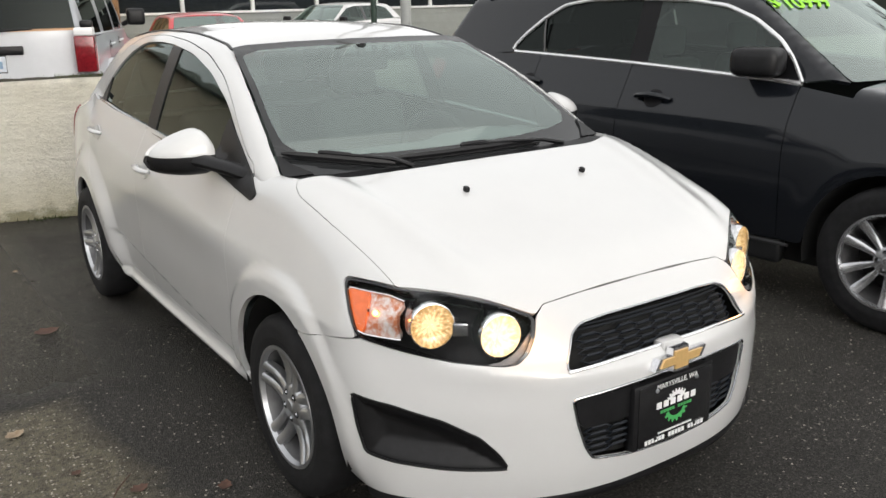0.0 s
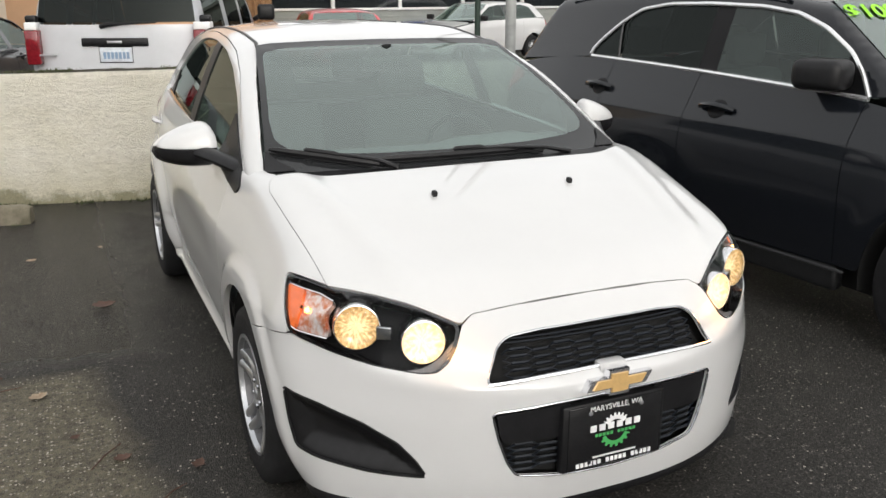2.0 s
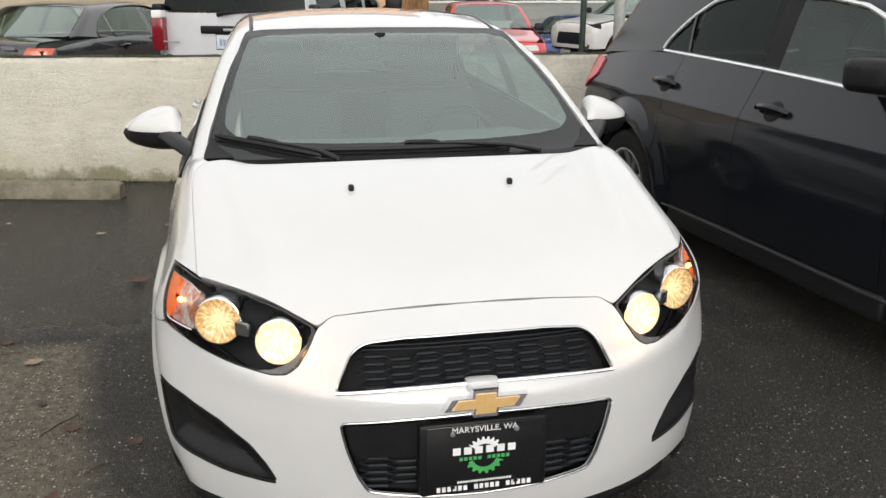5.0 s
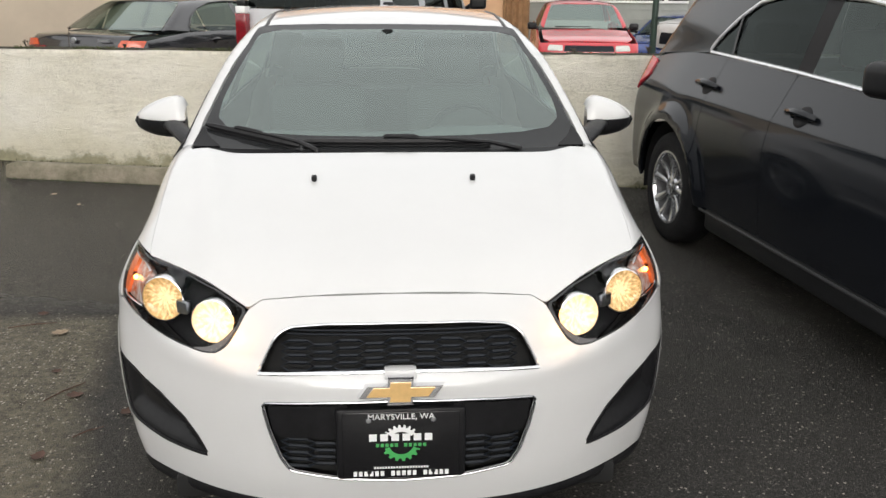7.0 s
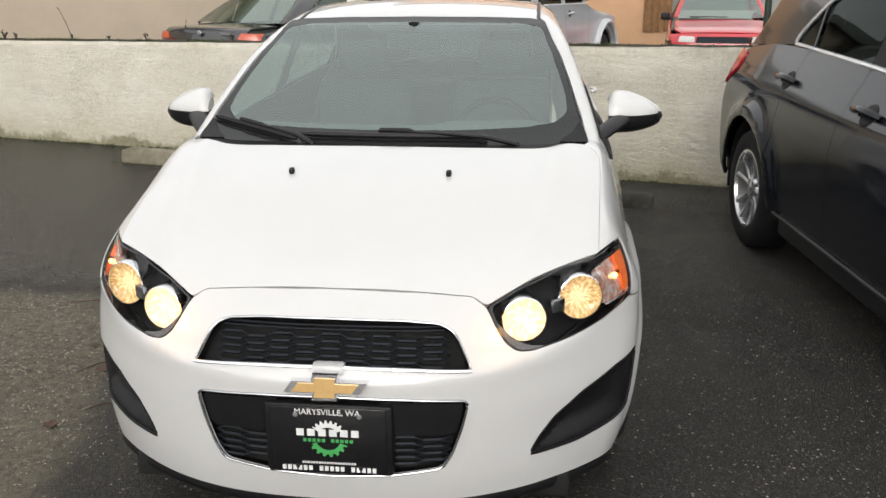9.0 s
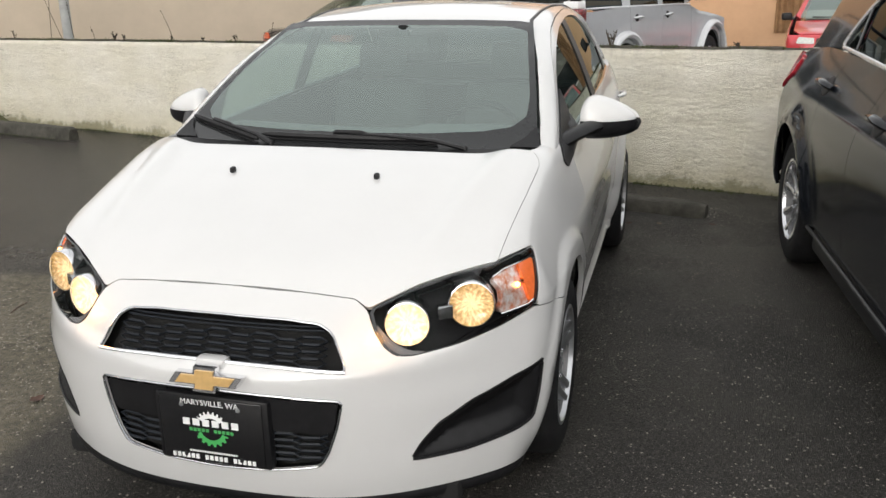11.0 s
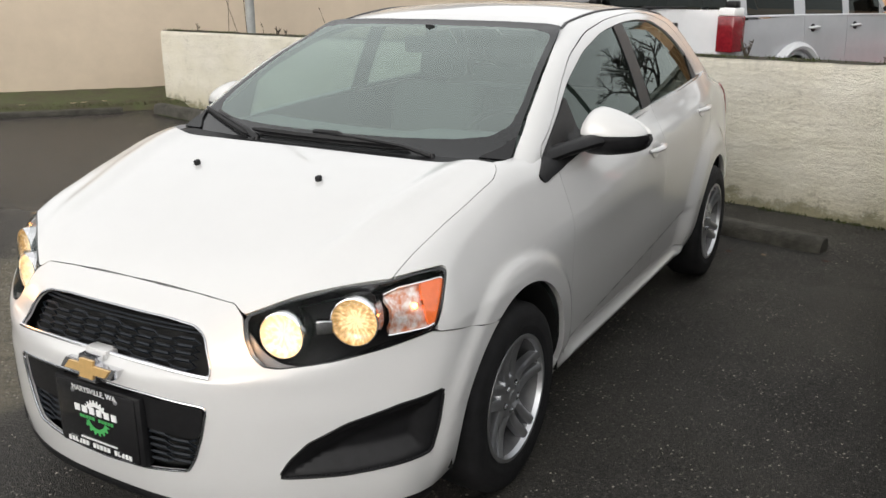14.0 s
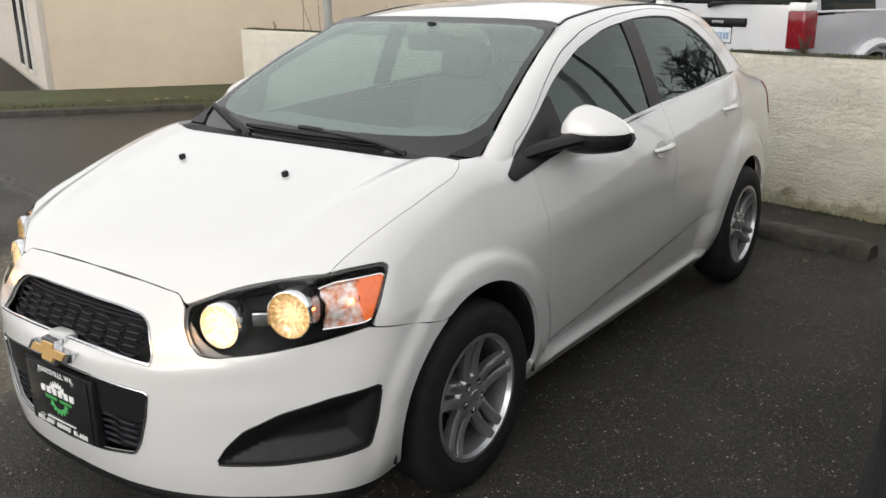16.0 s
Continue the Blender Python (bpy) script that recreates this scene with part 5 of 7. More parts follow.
def RAIL(sh):
    """The upper edge of the side frame, from the windscreen's foot over the roof to the rear window's foot."""
    (y0, z0), (y1, z1) = sh.screen
    (b0, c0), (b1, c1) = sh.back
    out = []
    for t in np.linspace(0, 1, 8):
        z = z0 + (z1 - z0) * t
        x = float(sh.cabin(z)) - 0.10 + 0.04 * t
        out.append((float(sh.scr_y(x, z)), math.atan2(z - 0.9, x) * 0.5))
    rx = float(sh.cabin(z1)) - 0.055
    ya, yb = out[-1][0] + 0.03, float(sh.back_y(rx, c1)) - 0.03
    for y in np.linspace(ya, yb, 8):
        z = float(sh.roof(y)) - 0.05 * (rx / 0.6) ** 2.4
        out.append((y, math.atan2(z - 0.9, rx) * 0.5))
    for t in np.linspace(0, 1, 6):
        z = c1 + (c0 - c1) * t
        x = float(sh.cabin(z)) - 0.08 - 0.04 * t
        out.append((max(out[-1][0] + 0.002, float(sh.back_y(x, z))), math.atan2(z - 0.9, x) * 0.5))
    return out


def along_dlo(sh, s, pts, r, m, parent, name, shift=0.004, flat=1.0, closed=False):
    P, N = sh.ring(s)(even(np.array([sh.ring_to(y, z) for y, z in pts]), 0.03, closed))
    return part(name, tube([tuple(a) for a in P + N * shift], r, 8, closed, flat), m, parent)


def simple_mirror(parent, s, p, size, m, cap=None):
    w, d, h = size
    b = part("door_mirror", box_bm((-w / 2, -d / 2, -h / 2), (w / 2, d / 2, h / 2), min(d, h) * 0.32, 4), m, parent)
    b.matrix_basis = pose(s * p[0], p[1], p[2], 0, 0, s * -8)
    part("mirror_foot", tube([(-s * w * 0.4, 0, -h * 0.25), (-s * w * 0.75, -0.03, -h * 0.45)], [0.035, 0.028], 8), m, b)
    return b


def pull_handle(sh, s, y, z, m, parent, length=0.19, big=1.0):
    P, N = polar_map(sh.low, s)(np.array([polar_to((sh.hw, y, z))]))
    P, N = Vector(P[0]), Vector(N[0])
    # shade of the hollow behind the handle, as a raised near-black disc
    cup = part("handle_cup", lathe([(0, 0.0015), (0.036, 0.0018), (0.046, 0.0012), (0.05, -0.002)], 20, "x"), HOUSING, parent)
    cup.matrix_basis = Matrix.Translation(P + N * 0.0025) @ N.to_track_quat("X", "Z").to_matrix().to_4x4() @ Matrix.Diagonal((1, big, 0.85 * big, 1))
    pts = [P + Vector((0, dy * length, 0.012 * (0.5 - abs(dy)))) + N * h for dy, h in ((-0.5, 0.006), (-0.36, 0.032), (0, 0.040), (0.36, 0.034), (0.5, 0.012))]
    part("door_handle", tube([tuple(p) for p in pts], [0.012 * big, 0.016 * big, 0.017 * big, 0.016 * big, 0.013 * big], 10, False, 0.85), m, parent)


REDBRIGHT = mat("bright_red_lens", (0.42, 0.018, 0.03), 0.15, coat=0.6, var=0.2, scale=40)
SILVERRIM = mat("silver_painted_alloy", (0.62, 0.63, 0.65), 0.22, metal=0.85, var=0.05, scale=12)
# the black crossover beside the sedan
suv = thing("crossover_suv", "glossy black crossover suv with chrome window trim parked on asphalt", "car", pose(2.962, -0.345, 0, 0, 0, 4.43))
SUV = Shell(([0.15, 0.25, 0.4, 0.6, 0.8, 0.95, 1.05, 1.15, 1.25, 1.4], [0.82, 0.865, 0.895, 0.912, 0.921, 0.898, 0.850, 0.798, 0.748, 0.69]),
            ([-0.93, -0.8, -0.5, 0.0, 0.4, 0.7, 1.0, 3.3, 3.6, 3.9], [0.85, 0.97, 1.07, 1.145, 1.19, 1.27, 1.4, 1.4, 1.3, 1.15]),
            ([0.2, 0.5, 0.8, 0.95, 1.1, 1.3], [-0.90, -0.94, -0.92, -0.84, -0.5, 0.2]),
            ([0.2, 0.5, 0.8, 1.1, 1.4], [3.74, 3.81, 3.79, 3.74, 3.6]),
            ([0.95, 1.15, 1.25, 1.4, 1.58, 1.7], [0.88, 0.790, 0.750, 0.700, 0.635, 0.58]),
            ([0.6, 1.1, 1.5, 2.2, 2.9, 3.4, 3.8], [1.55, 1.645, 1.69, 1.705, 1.685, 1.64, 1.55]),
            ((0.26, 1.175), (0.98, 1.635)), ((3.74, 1.15), (3.40, 1.58)), hw=0.921, wb=2.857, R=0.362, flare=0.012, plan=0.46, power=2.6, pinch=0.09, hips=4.0)
SUV_TOP = [tuple(p) for p in rounded([(0.58, 1.17), (0.66, 1.28), (0.75, 1.37), (0.93, 1.475), (1.13, 1.545), (1.38, 1.575), (1.78, 1.585), (2.13, 1.578), (2.36, 1.545), (2.53, 1.455), (2.68, 1.345), (2.755, 1.275), (2.762, 1.25)], 0.1, 2, False)]
SUV_LOW = [(2.74, 1.236), (2.28, 1.228), (1.67, 1.212), (1.18, 1.192), (0.88, 1.178), (0.58, 1.163)]
build_vehicle(suv, SUV, BLACKPAINT, ([-0.8, -0.4, 0.0, 0.38, 0.58, 0.88, 1.67, 2.74, 3.3, 3.7], [0.98, 1.06, 1.105, 1.145, 1.16, 1.174, 1.207, 1.230, 1.2, 1.12]), 0.36, [-0.62, 0.58, 1.68, 2.46, 3.72], (SUV_TOP, SUV_LOW),
              [("front_side_window", 0.76, 1.58, SIDEGL), ("centre_pillar", 1.58, 1.72, HOUSING), ("rear_side_window", 1.72, 2.44, DARKGL), ("quarter_window", 2.46, 2.75, DARKGL), ("front_quarter_trim", 0.60, 0.76, HOUSING)], 0.30, None, DARKGL, SCREEN, rim=SILVERRIM, rim_r=0.235, tyre_w=0.225, spokes=5, hood_w=0.92)
# grey that paints the highlight line on the dark sill
mat_highlight = mat("sill_highlight_grey", (0.035, 0.035, 0.037), 0.4, metal=0.3)
BRIGHT = mat("bright_window_trim", (0.82, 0.82, 0.83), 0.22, metal=0.75)
CLAD = mat("grey_black_cladding", (0.012, 0.0125, 0.0135), 0.45, var=0.15, scale=20)
for s in (1, -1):
    along_dlo(SUV, s, SUV_TOP, 0.012, BRIGHT, suv, "chrome_window_arch", 0.002)
    along_dlo(SUV, s, SUV_LOW[:3], 0.0125, BRIGHT, suv, "chrome_belt_strip", 0.002)
    along_dlo(SUV, s, [(1.665, 1.2118)] + SUV_LOW[3:], 0.0125, BRIGHT, suv, "chrome_belt_strip", 0.002)
    along_dlo(SUV, s, [(2.45, 1.232), (2.49, 1.36), (2.51, 1.46)], 0.008, GLOSSB, suv, "window_divider", 0.002)
    pull_handle(SUV, s, 1.44, 1.078, BLACKPAINT, suv, 0.24, 1.35)
    pull_handle(SUV, s, 2.50, 1.130, BLACKPAINT, suv, 0.24, 1.35)
    simple_mirror(suv, s, (0.855, 0.79, 1.268), (0.19, 0.255, 0.150), BLACKP)
    sk = part("sill_cladding", box_bm((-0.03, 0.56, 0.22), (0.045, 2.34, 0.36), 0.028, 3), CLAD, suv)
    sk.location.x = s * 0.848
    # added tube in place of the sill's highlight
    part("sill_highlight", tube([(s * 0.905, y, 0.345) for y in (0.50, 1.0, 1.7, 2.35)], 0.009, 8), mat_highlight, suv)
    tl = rounded([polar_to(p) for p in [(0.84, 3.43, 1.20), (0.79, 3.66, 1.21), (0.85, 3.68, 0.95), (0.88, 3.56, 0.93), (0.87, 3.44, 1.05)]], 0.03, 2)
    panel("tail_lamp", tl, polar_map(SUV.low, s), REDBRIGHT, suv, (), 0.03, 0.012, shift=0.012, label="red tail lamp")
    hl = rounded([wrap_to((s * x, y, z)) for x, y, z in [(0.55, -0.80, 0.86), (0.80, -0.52, 0.94), (0.85, -0.45, 0.86), (0.74, -0.72, 0.74), (0.55, -0.84, 0.74)]], 0.03, 2)
    panel("headlamp", hl, wrap_map(SUV.low), LENS, suv, (), 0.04, 0.02, shift=0.006)
    part("roof_rack_rail", tube([(s * 0.60, y, float(SUV.roof(y)) + h) for y, h in ((1.25, -0.05), (1.35, 0.02), (2.2, 0.03), (3.1, 0.02), (3.2, -0.05))], 0.016, 8), BLACKP, suv)
panel("tailgate", rounded([(-0.78, 0.68), (0.78, 0.68), (0.74, 1.13), (-0.74, 1.13)], 0.05, 1), SUV.flat("+y", SUV.low, 3.4, 0.8), BLACKPAINT, suv, (), 0.06, 0.02)
panel("upper_grille", rounded([wrap_to((x, -0.9, z)) for x, z in ((-0.45, 0.72), (0.45, 0.72), (0.48, 0.88), (-0.48, 0.88))], 0.03, 1), wrap_map(SUV.low), GRILLE, suv, (), 0.05, 0.02, shift=0.006)
PRICE = mat("green_window_paint", (0.28, 0.72, 0.02), 0.6, emit=None, var=0.08, scale=30)


def screen_text(text, size, x0, z0):
    cu = bpy.data.curves.new("price", "FONT")
    cu.body, cu.size, cu.extrude, cu.shear, cu.offset = text, size, 0.001, 0.25, 0.003
    tmp = new("tmp", cu)
    me = bpy.data.meshes.new_from_object(tmp.evaluated_get(bpy.context.evaluated_depsgraph_get()))
    bpy.data.objects.remove(tmp)
    (ya, za), (yb, zb) = SUV.screen
    k = (za - zb) / (yb - ya)
    for v in me.vertices:
        x, h, d = v.co
        z = z0 + h * 0.54
        q = SUV.scr_y(np.array([x0 + x]), np.array([z]))[0]
        v.co = (x0 + x, q - 0.012 - d, z + 0.006)
    me.materials.clear()
    me.materials.append(PRICE)
    ob = new("price_lettering", me)
    ob.parent = suv
    return tagged(ob, "bright green painted price figures on the windscreen")


screen_text("$10999", 0.155, -0.59, 1.525)
for x in (-0.4, 0.4):
    for y in (1.15, 2.05):
        b = part("seat_back", box_bm((x - 0.25, y + 0.45, 0.6), (x + 0.25, y + 0.6, 1.22), 0.06, 3), SEAT, suv)
        part("headrest", box_bm((x - 0.13, y + 0.5, 1.24), (x + 0.13, y + 0.6, 1.42), 0.04, 3), SEAT, b)

# the silver boxy suv behind the wall
SILVER = mat("silver_car_paint", (0.38, 0.39, 0.41), 0.35, metal=0.15, coat=0.6, var=0.03, scale=6)
# paler silver for tailgate, arch flares, belt strips and handles
LIGHTSILVER = mat("pale_silver", (0.56, 0.57, 0.59), 0.38, metal=0.05, coat=0.5, var=0.03, scale=6)
th = radians(-20.4)
fwd = Vector((math.sin(radians(20.4)), math.cos(radians(20.4)), 0))
rear = Vector((-0.748, 6.522, 0))
front_axle = rear + fwd * 3.94
jeep = thing("boxy_suv", "silver boxy suv with dark windows parked behind the wall", "car", pose(front_axle.x, front_axle.y, 0.07, 0, 0, 180 - 20.4))
JP = Shell(([0.2, 0.4, 0.7, 1.0, 1.2, 1.35, 1.6], [0.86, 0.91, 0.93, 0.925, 0.905, 0.89, 0.86]),
           ([-0.85, -0.75, -0.3, 0.4, 0.7, 0.9, 3.9, 4.1], [0.88, 0.98, 1.06, 1.13, 1.25, 1.5, 1.5, 1.5]),
           ([0.2, 0.5, 0.9, 1.1, 1.3], [-0.82, -0.86, -0.84, -0.7, 0.1]),
           ([0.2, 0.5, 0.9, 1.2, 1.5], [3.90, 3.95, 3.94, 3.93, 3.90]),
           ([1.0, 1.2, 1.4, 1.6, 1.75, 1.85], [0.93, 0.90, 0.865, 0.82, 0.78, 0.72]),
           ([0.6, 1.0, 1.3, 2.5, 3.5, 3.95], [1.62, 1.74, 1.77, 1.80, 1.79, 1.76]),
           ((0.52, 1.2), (1.05, 1.72)), ((3.92, 1.30), (3.80, 1.71)), hw=0.94, wb=2.78, R=0.375, flare=0.02, k=0.05, kroof=0.05, plan=0.22, power=4)
JT = [(0.86, 1.20), (1.0, 1.38), (1.2, 1.60), (1.4, 1.655), (2.5, 1.68), (3.5, 1.675), (3.70, 1.62), (3.74, 1.24)]
JL = [(3.74, 1.225), (2.5, 1.215), (1.5, 1.205), (0.86, 1.19)]
build_vehicle(jeep, JP, SILVER, ([-0.7, 0.0, 0.6, 0.86, 1.5, 3.9], [0.96, 1.04, 1.12, 1.18, 1.20, 1.22]), 0.40, [-0.6, 0.75, 1.72, 2.62, 3.88], (JT, JL),
              [("side_window", 0.95, 1.66, DARKGL), ("side_window", 1.80, 2.55, DARKGL), ("side_window", 2.75, 3.55, DARKGL), ("pillar", 1.66, 1.80, SILVER), ("pillar", 2.55, 2.75, SILVER), ("pillar", 3.55, 3.73, SILVER), ("pillar", 0.87, 0.95, SILVER)], 0.5, None, DARKGL, DARKGL, rim_r=0.22, tyre_w=0.24)
panel("tailgate", rounded([(-0.80, 0.68), (0.80, 0.68), (0.79, 1.28), (-0.79, 1.28)], 0.04, 1), JP.flat("+y", JP.low, 3.5, 0.8), LIGHTSILVER, jeep, (), 0.06, 0.02, shift=0.008)
part("tailgate_handle", box_bm((-0.32, 3.925, 1.075), (0.32, 3.965, 1.155), 0.012), BLACKP, jeep, "black tailgate handle strip")
part("maker_mark", box_bm((-0.07, 3.960, 1.102), (0.07, 3.969, 1.128), 0.002), SATIN, jeep)
pl = part("licence_plate", box_bm((-0.155, 3.93, 0.925), (0.155, 3.95, 1.065), 0.004), mat("pale_blue_plate", (0.60, 0.64, 0.68), 0.5, var=0.15, scale=25), jeep, "pale blue number plate with plain bars")
INK = mat("plate_ink", (0.22, 0.32, 0.45), 0.5)
for k in range(7):
    part("plate_bar", box_bm((-0.128 + 0.0375 * k, 3.945, 0.955), (-0.102 + 0.0375 * k, 3.953, 1.02)), INK, pl)
part("plate_frame", tube([(-0.16, 3.948, 0.92), (0.16, 3.948, 0.92), (0.16, 3.948, 1.07), (-0.16, 3.948, 1.07)], 0.006, 6, True), BLACKP, pl)
part("rear_wiper", tube([(0.12, 3.965, 1.262), (0.06, 3.985, 1.282), (-0.08, 3.985, 1.292), (-0.42, 3.965, 1.302)], [0.024, 0.026, 0.014, 0.008], 8), BLACKP, jeep)
part("tailgate_badge", box_bm((0.58, 3.925, 0.985), (0.74, 3.94, 1.0)), SATIN, jeep)
for s in (1, -1):
    tlb = part("tail_lamp", box_bm((-0.065, -0.15, 0.0), (0.065 if s > 0 else 0.115, 0.045, 0.33), 0.014, 3), REDL, jeep, "tall red tail lamp with clear top")
    tlb.location = (0.80 if s > 0 else -0.872, 3.895, 0.90)
    part("reverse_lens", box_bm((-0.058, -0.13, 0.33), (0.058 if s > 0 else 0.108, 0.04, 0.405), 0.012, 3), PRINT, tlb)
    part("corner_trim", box_bm((-0.06, -0.06, 0.40), (0.05, 0.03, 0.47), 0.02), BLACKP, tlb)
    for y in (0.0, 2.78):
        ar = [(s * 0.952, y - 0.520 * math.cos(a), 0.375 + 0.540 * math.sin(a)) for a in np.linspace(0.25, math.pi - 0.25, 16)]
        part("arch_flare", tube(ar, 0.055, 8, False, 0.8), LIGHTSILVER, jeep)
    along_dlo(JP, s, [(0.8, 1.18), (2.0, 1.20), (3.7, 1.215)], 0.012, LIGHTSILVER, jeep, "belt_strip", 0.004)
    for y in (1.55, 2.45):
        pull_handle(JP, s, y, 1.10, LIGHTSILVER, jeep, 0.2)
    simple_mirror(jeep, s, (1.08, 0.88, 1.33), (0.22, 0.13, 0.20), BLACKP)
    part("roof_rack_rail", tube([(s * 0.68, y, 1.80 + h) for y, h in ((1.3, -0.03), (1.4, 0.03), (3.5, 0.03), (3.6, -0.03))], 0.018, 8), BLACKP, jeep)

# the dark saloon behind the wall
CHARCOAL = mat("charcoal_car_paint", (0.016, 0.016, 0.019), 0.2, coat=1.0)
f2 = Vector((math.sin(radians(22.8)), math.cos(radians(22.8)), 0))
bm_rear = Vector((-3.33, 7.02, 0))
fa = bm_rear + f2 * 3.72
saloon = thing("saloon", "black four-door saloon with orange tail lamps behind the wall", "car", pose(fa.x, fa.y, 0.05, 0, 0, 180 - 22.8))
BW = Shell(([0.2, 0.4, 0.6, 0.8, 0.95, 1.1], [0.80, 0.84, 0.865, 0.85, 0.81, 0.72]),
           ([-0.74, -0.65, -0.3, 0.3, 0.6, 0.8, 2.7, 2.9, 3.1, 3.5, 3.8], [0.68, 0.76, 0.86, 0.95, 1.0, 1.12, 1.12, 1.05, 1.03, 1.02, 0.99]),
           ([0.2, 0.45, 0.65, 0.8, 1.0], [-0.72, -0.75, -0.73, -0.6, 0.1]),
           ([0.2, 0.5, 0.8, 0.95, 1.1], [3.68, 3.73, 3.72, 3.70, 3.6]),
           ([0.85, 0.95, 1.05, 1.2, 1.33, 1.42], [0.84, 0.80, 0.75, 0.67, 0.59, 0.52]),
           ([0.7, 1.1, 1.6, 2.2, 2.6, 3.1], [1.30, 1.37, 1.405, 1.39, 1.34, 1.22]),
           ((0.36, 0.97), (1.10, 1.345)), ((3.12, 1.03), (2.52, 1.33)), hw=0.87, wb=2.725, R=0.31)
BT = [(0.55, 1.0), (0.75, 1.13), (1.0, 1.25), (1.3, 1.325), (1.6, 1.34), (2.0, 1.325), (2.3, 1.26), (2.5, 1.17), (2.62, 1.06), (2.63, 1.02)]
BL = [(2.63, 1.01), (2.0, 0.995), (1.2, 0.975), (0.55, 0.955)]
build_vehicle(saloon, BW, CHARCOAL, ([-0.6, 0.0, 0.36, 0.6, 1.2, 2.6, 3.0, 3.7], [0.78, 0.88, 0.94, 0.95, 0.972, 1.005, 1.0, 0.95]), 0.24, [-0.5, 0.45, 1.50, 2.42, 3.62], (BT, BL),
              [("front_side_window", 0.68, 1.44, SIDEGL), ("centre_pillar", 1.44, 1.54, GLOSSB), ("rear_side_window", 1.54, 2.30, SIDEGL), ("quarter_window", 2.33, 2.6, SIDEGL), ("mirror_sail", 0.56, 0.68, GLOSSB)], 0.36, (3.10, 3.66, 0.98), SCREEN, SCREEN, tyre_w=0.2, rim_r=0.2)
ORANGE = mat("orange_lamp_lens", (0.50, 0.065, 0.018), 0.2, coat=0.6, var=0.15, scale=50)
for s in (1, -1):
    tl = rounded([(s * 0.52, 0.885), (s * 0.77, 0.87), (s * 0.78, 0.945), (s * 0.56, 0.952)], 0.03, 2)
    panel("tail_lamp", tl, BW.flat("+y", BW.low, 3.3, 0.7), ORANGE, saloon, (), 0.04, 0.012, shift=0.008, label="orange and red tail lamp")
    t2 = rounded([(s * 0.40, 0.84), (s * 0.76, 0.80), (s * 0.77, 0.865), (s * 0.42, 0.882)], 0.02, 1)
    panel("brake_lens", t2, BW.flat("+y", BW.low, 3.3, 0.7), REDL, saloon, (), 0.04, 0.012, shift=0.006)
    along_dlo(BW, s, BT, 0.010, GLOSSB, saloon, "window_seal", 0.002)
    pull_handle(BW, s, 1.35, 0.90, CHARCOAL, saloon, 0.17)
    pull_handle(BW, s, 2.25, 0.92, CHARCOAL, saloon, 0.17)
    simple_mirror(saloon, s, (0.92, 0.62, 1.02), (0.2, 0.12, 0.13), CHARCOAL)
bd = part("round_badge", lathe([(0, 3.745), (0.032, 3.742), (0.036, 3.73)], 24, "y"), SATIN, saloon)
bd.location.z = 0.945
part("model_badge", box_bm((-0.46, 3.715, 0.935), (-0.32, 3.735, 0.962)), SATIN, saloon)

# the red hatchback facing the wall
REDP = mat("red_car_paint", (0.50, 0.025, 0.035), 0.28, coat=0.9, var=0.03, scale=5)
hatch = thing("hatchback", "red hatchback with pale headlamps facing the wall", "car", pose(3.52, 11.97, -0.07, 0, 0, -8))
HB = Shell(([0.2, 0.4, 0.6, 0.8, 0.95, 1.1], [0.78, 0.82, 0.845, 0.84, 0.81, 0.72]),
           ([-0.82, -0.75, -0.4, 0.2, 0.5, 0.8, 3.0, 3.3], [0.72, 0.80, 0.87, 0.95, 1.02, 1.15, 1.15, 1.1]),
           ([0.2, 0.45, 0.65, 0.8, 1.0], [-0.79, -0.82, -0.80, -0.7, 0.1]),
           ([0.2, 0.5, 0.8, 1.0, 1.2], [3.16, 3.22, 3.2, 3.15, 3.05]),
           ([0.85, 0.95, 1.1, 1.25, 1.38, 1.46], [0.83, 0.80, 0.73, 0.66, 0.59, 0.52]),
           ([0.7, 1.1, 1.6, 2.4, 3.0], [1.34, 1.40, 1.425, 1.41, 1.36]),
           ((0.30, 0.98), (0.95, 1.36)), ((3.12, 1.0), (2.75, 1.34)), hw=0.85, wb=2.475, R=0.29, plan=0.16, power=4)
HT = [(0.5, 1.02), (0.75, 1.16), (1.0, 1.29), (1.3, 1.34), (2.2, 1.34), (2.5, 1.28), (2.7, 1.05)]
HL = [(2.7, 1.02), (1.6, 0.99), (0.5, 0.975)]
build_vehicle(hatch, HB, REDP, ([-0.7, 0.0, 0.4, 1.2, 2.7, 3.1], [0.80, 0.90, 0.955, 0.985, 1.01, 0.98]), 0.24, [-0.55, 0.45, 1.55, 2.1, 3.05], (HT, HL),
              [("side_window", 0.62, 1.5, SIDEGL), ("centre_pillar", 1.5, 1.6, GLOSSB), ("side_window", 1.6, 2.65, SIDEGL)], 0.28, None, SIDEGL, SCREEN, tyre_w=0.185, rim_r=0.18, hood_w=0.86, corner=0.02)
PALE = mat("pale_headlamp_glass", (0.52, 0.53, 0.50), 0.15, coat=0.8, var=0.15, scale=40, bump=0.3, bump_scale=120)
for s in (1, -1):
    hl = rounded([wrap_to((s * x, -0.78, z)) for x, z in ((0.42, 0.668), (0.70, 0.668), (0.70, 0.755), (0.44, 0.748))], 0.03, 2)
    panel("headlamp", hl, wrap_map(HB.low), PALE, hatch, (), 0.04, 0.012, shift=0.006, label="pale oblong headlamp")
    simple_mirror(hatch, s, (0.89, 0.55, 1.0), (0.16, 0.10, 0.12), BLACKP)
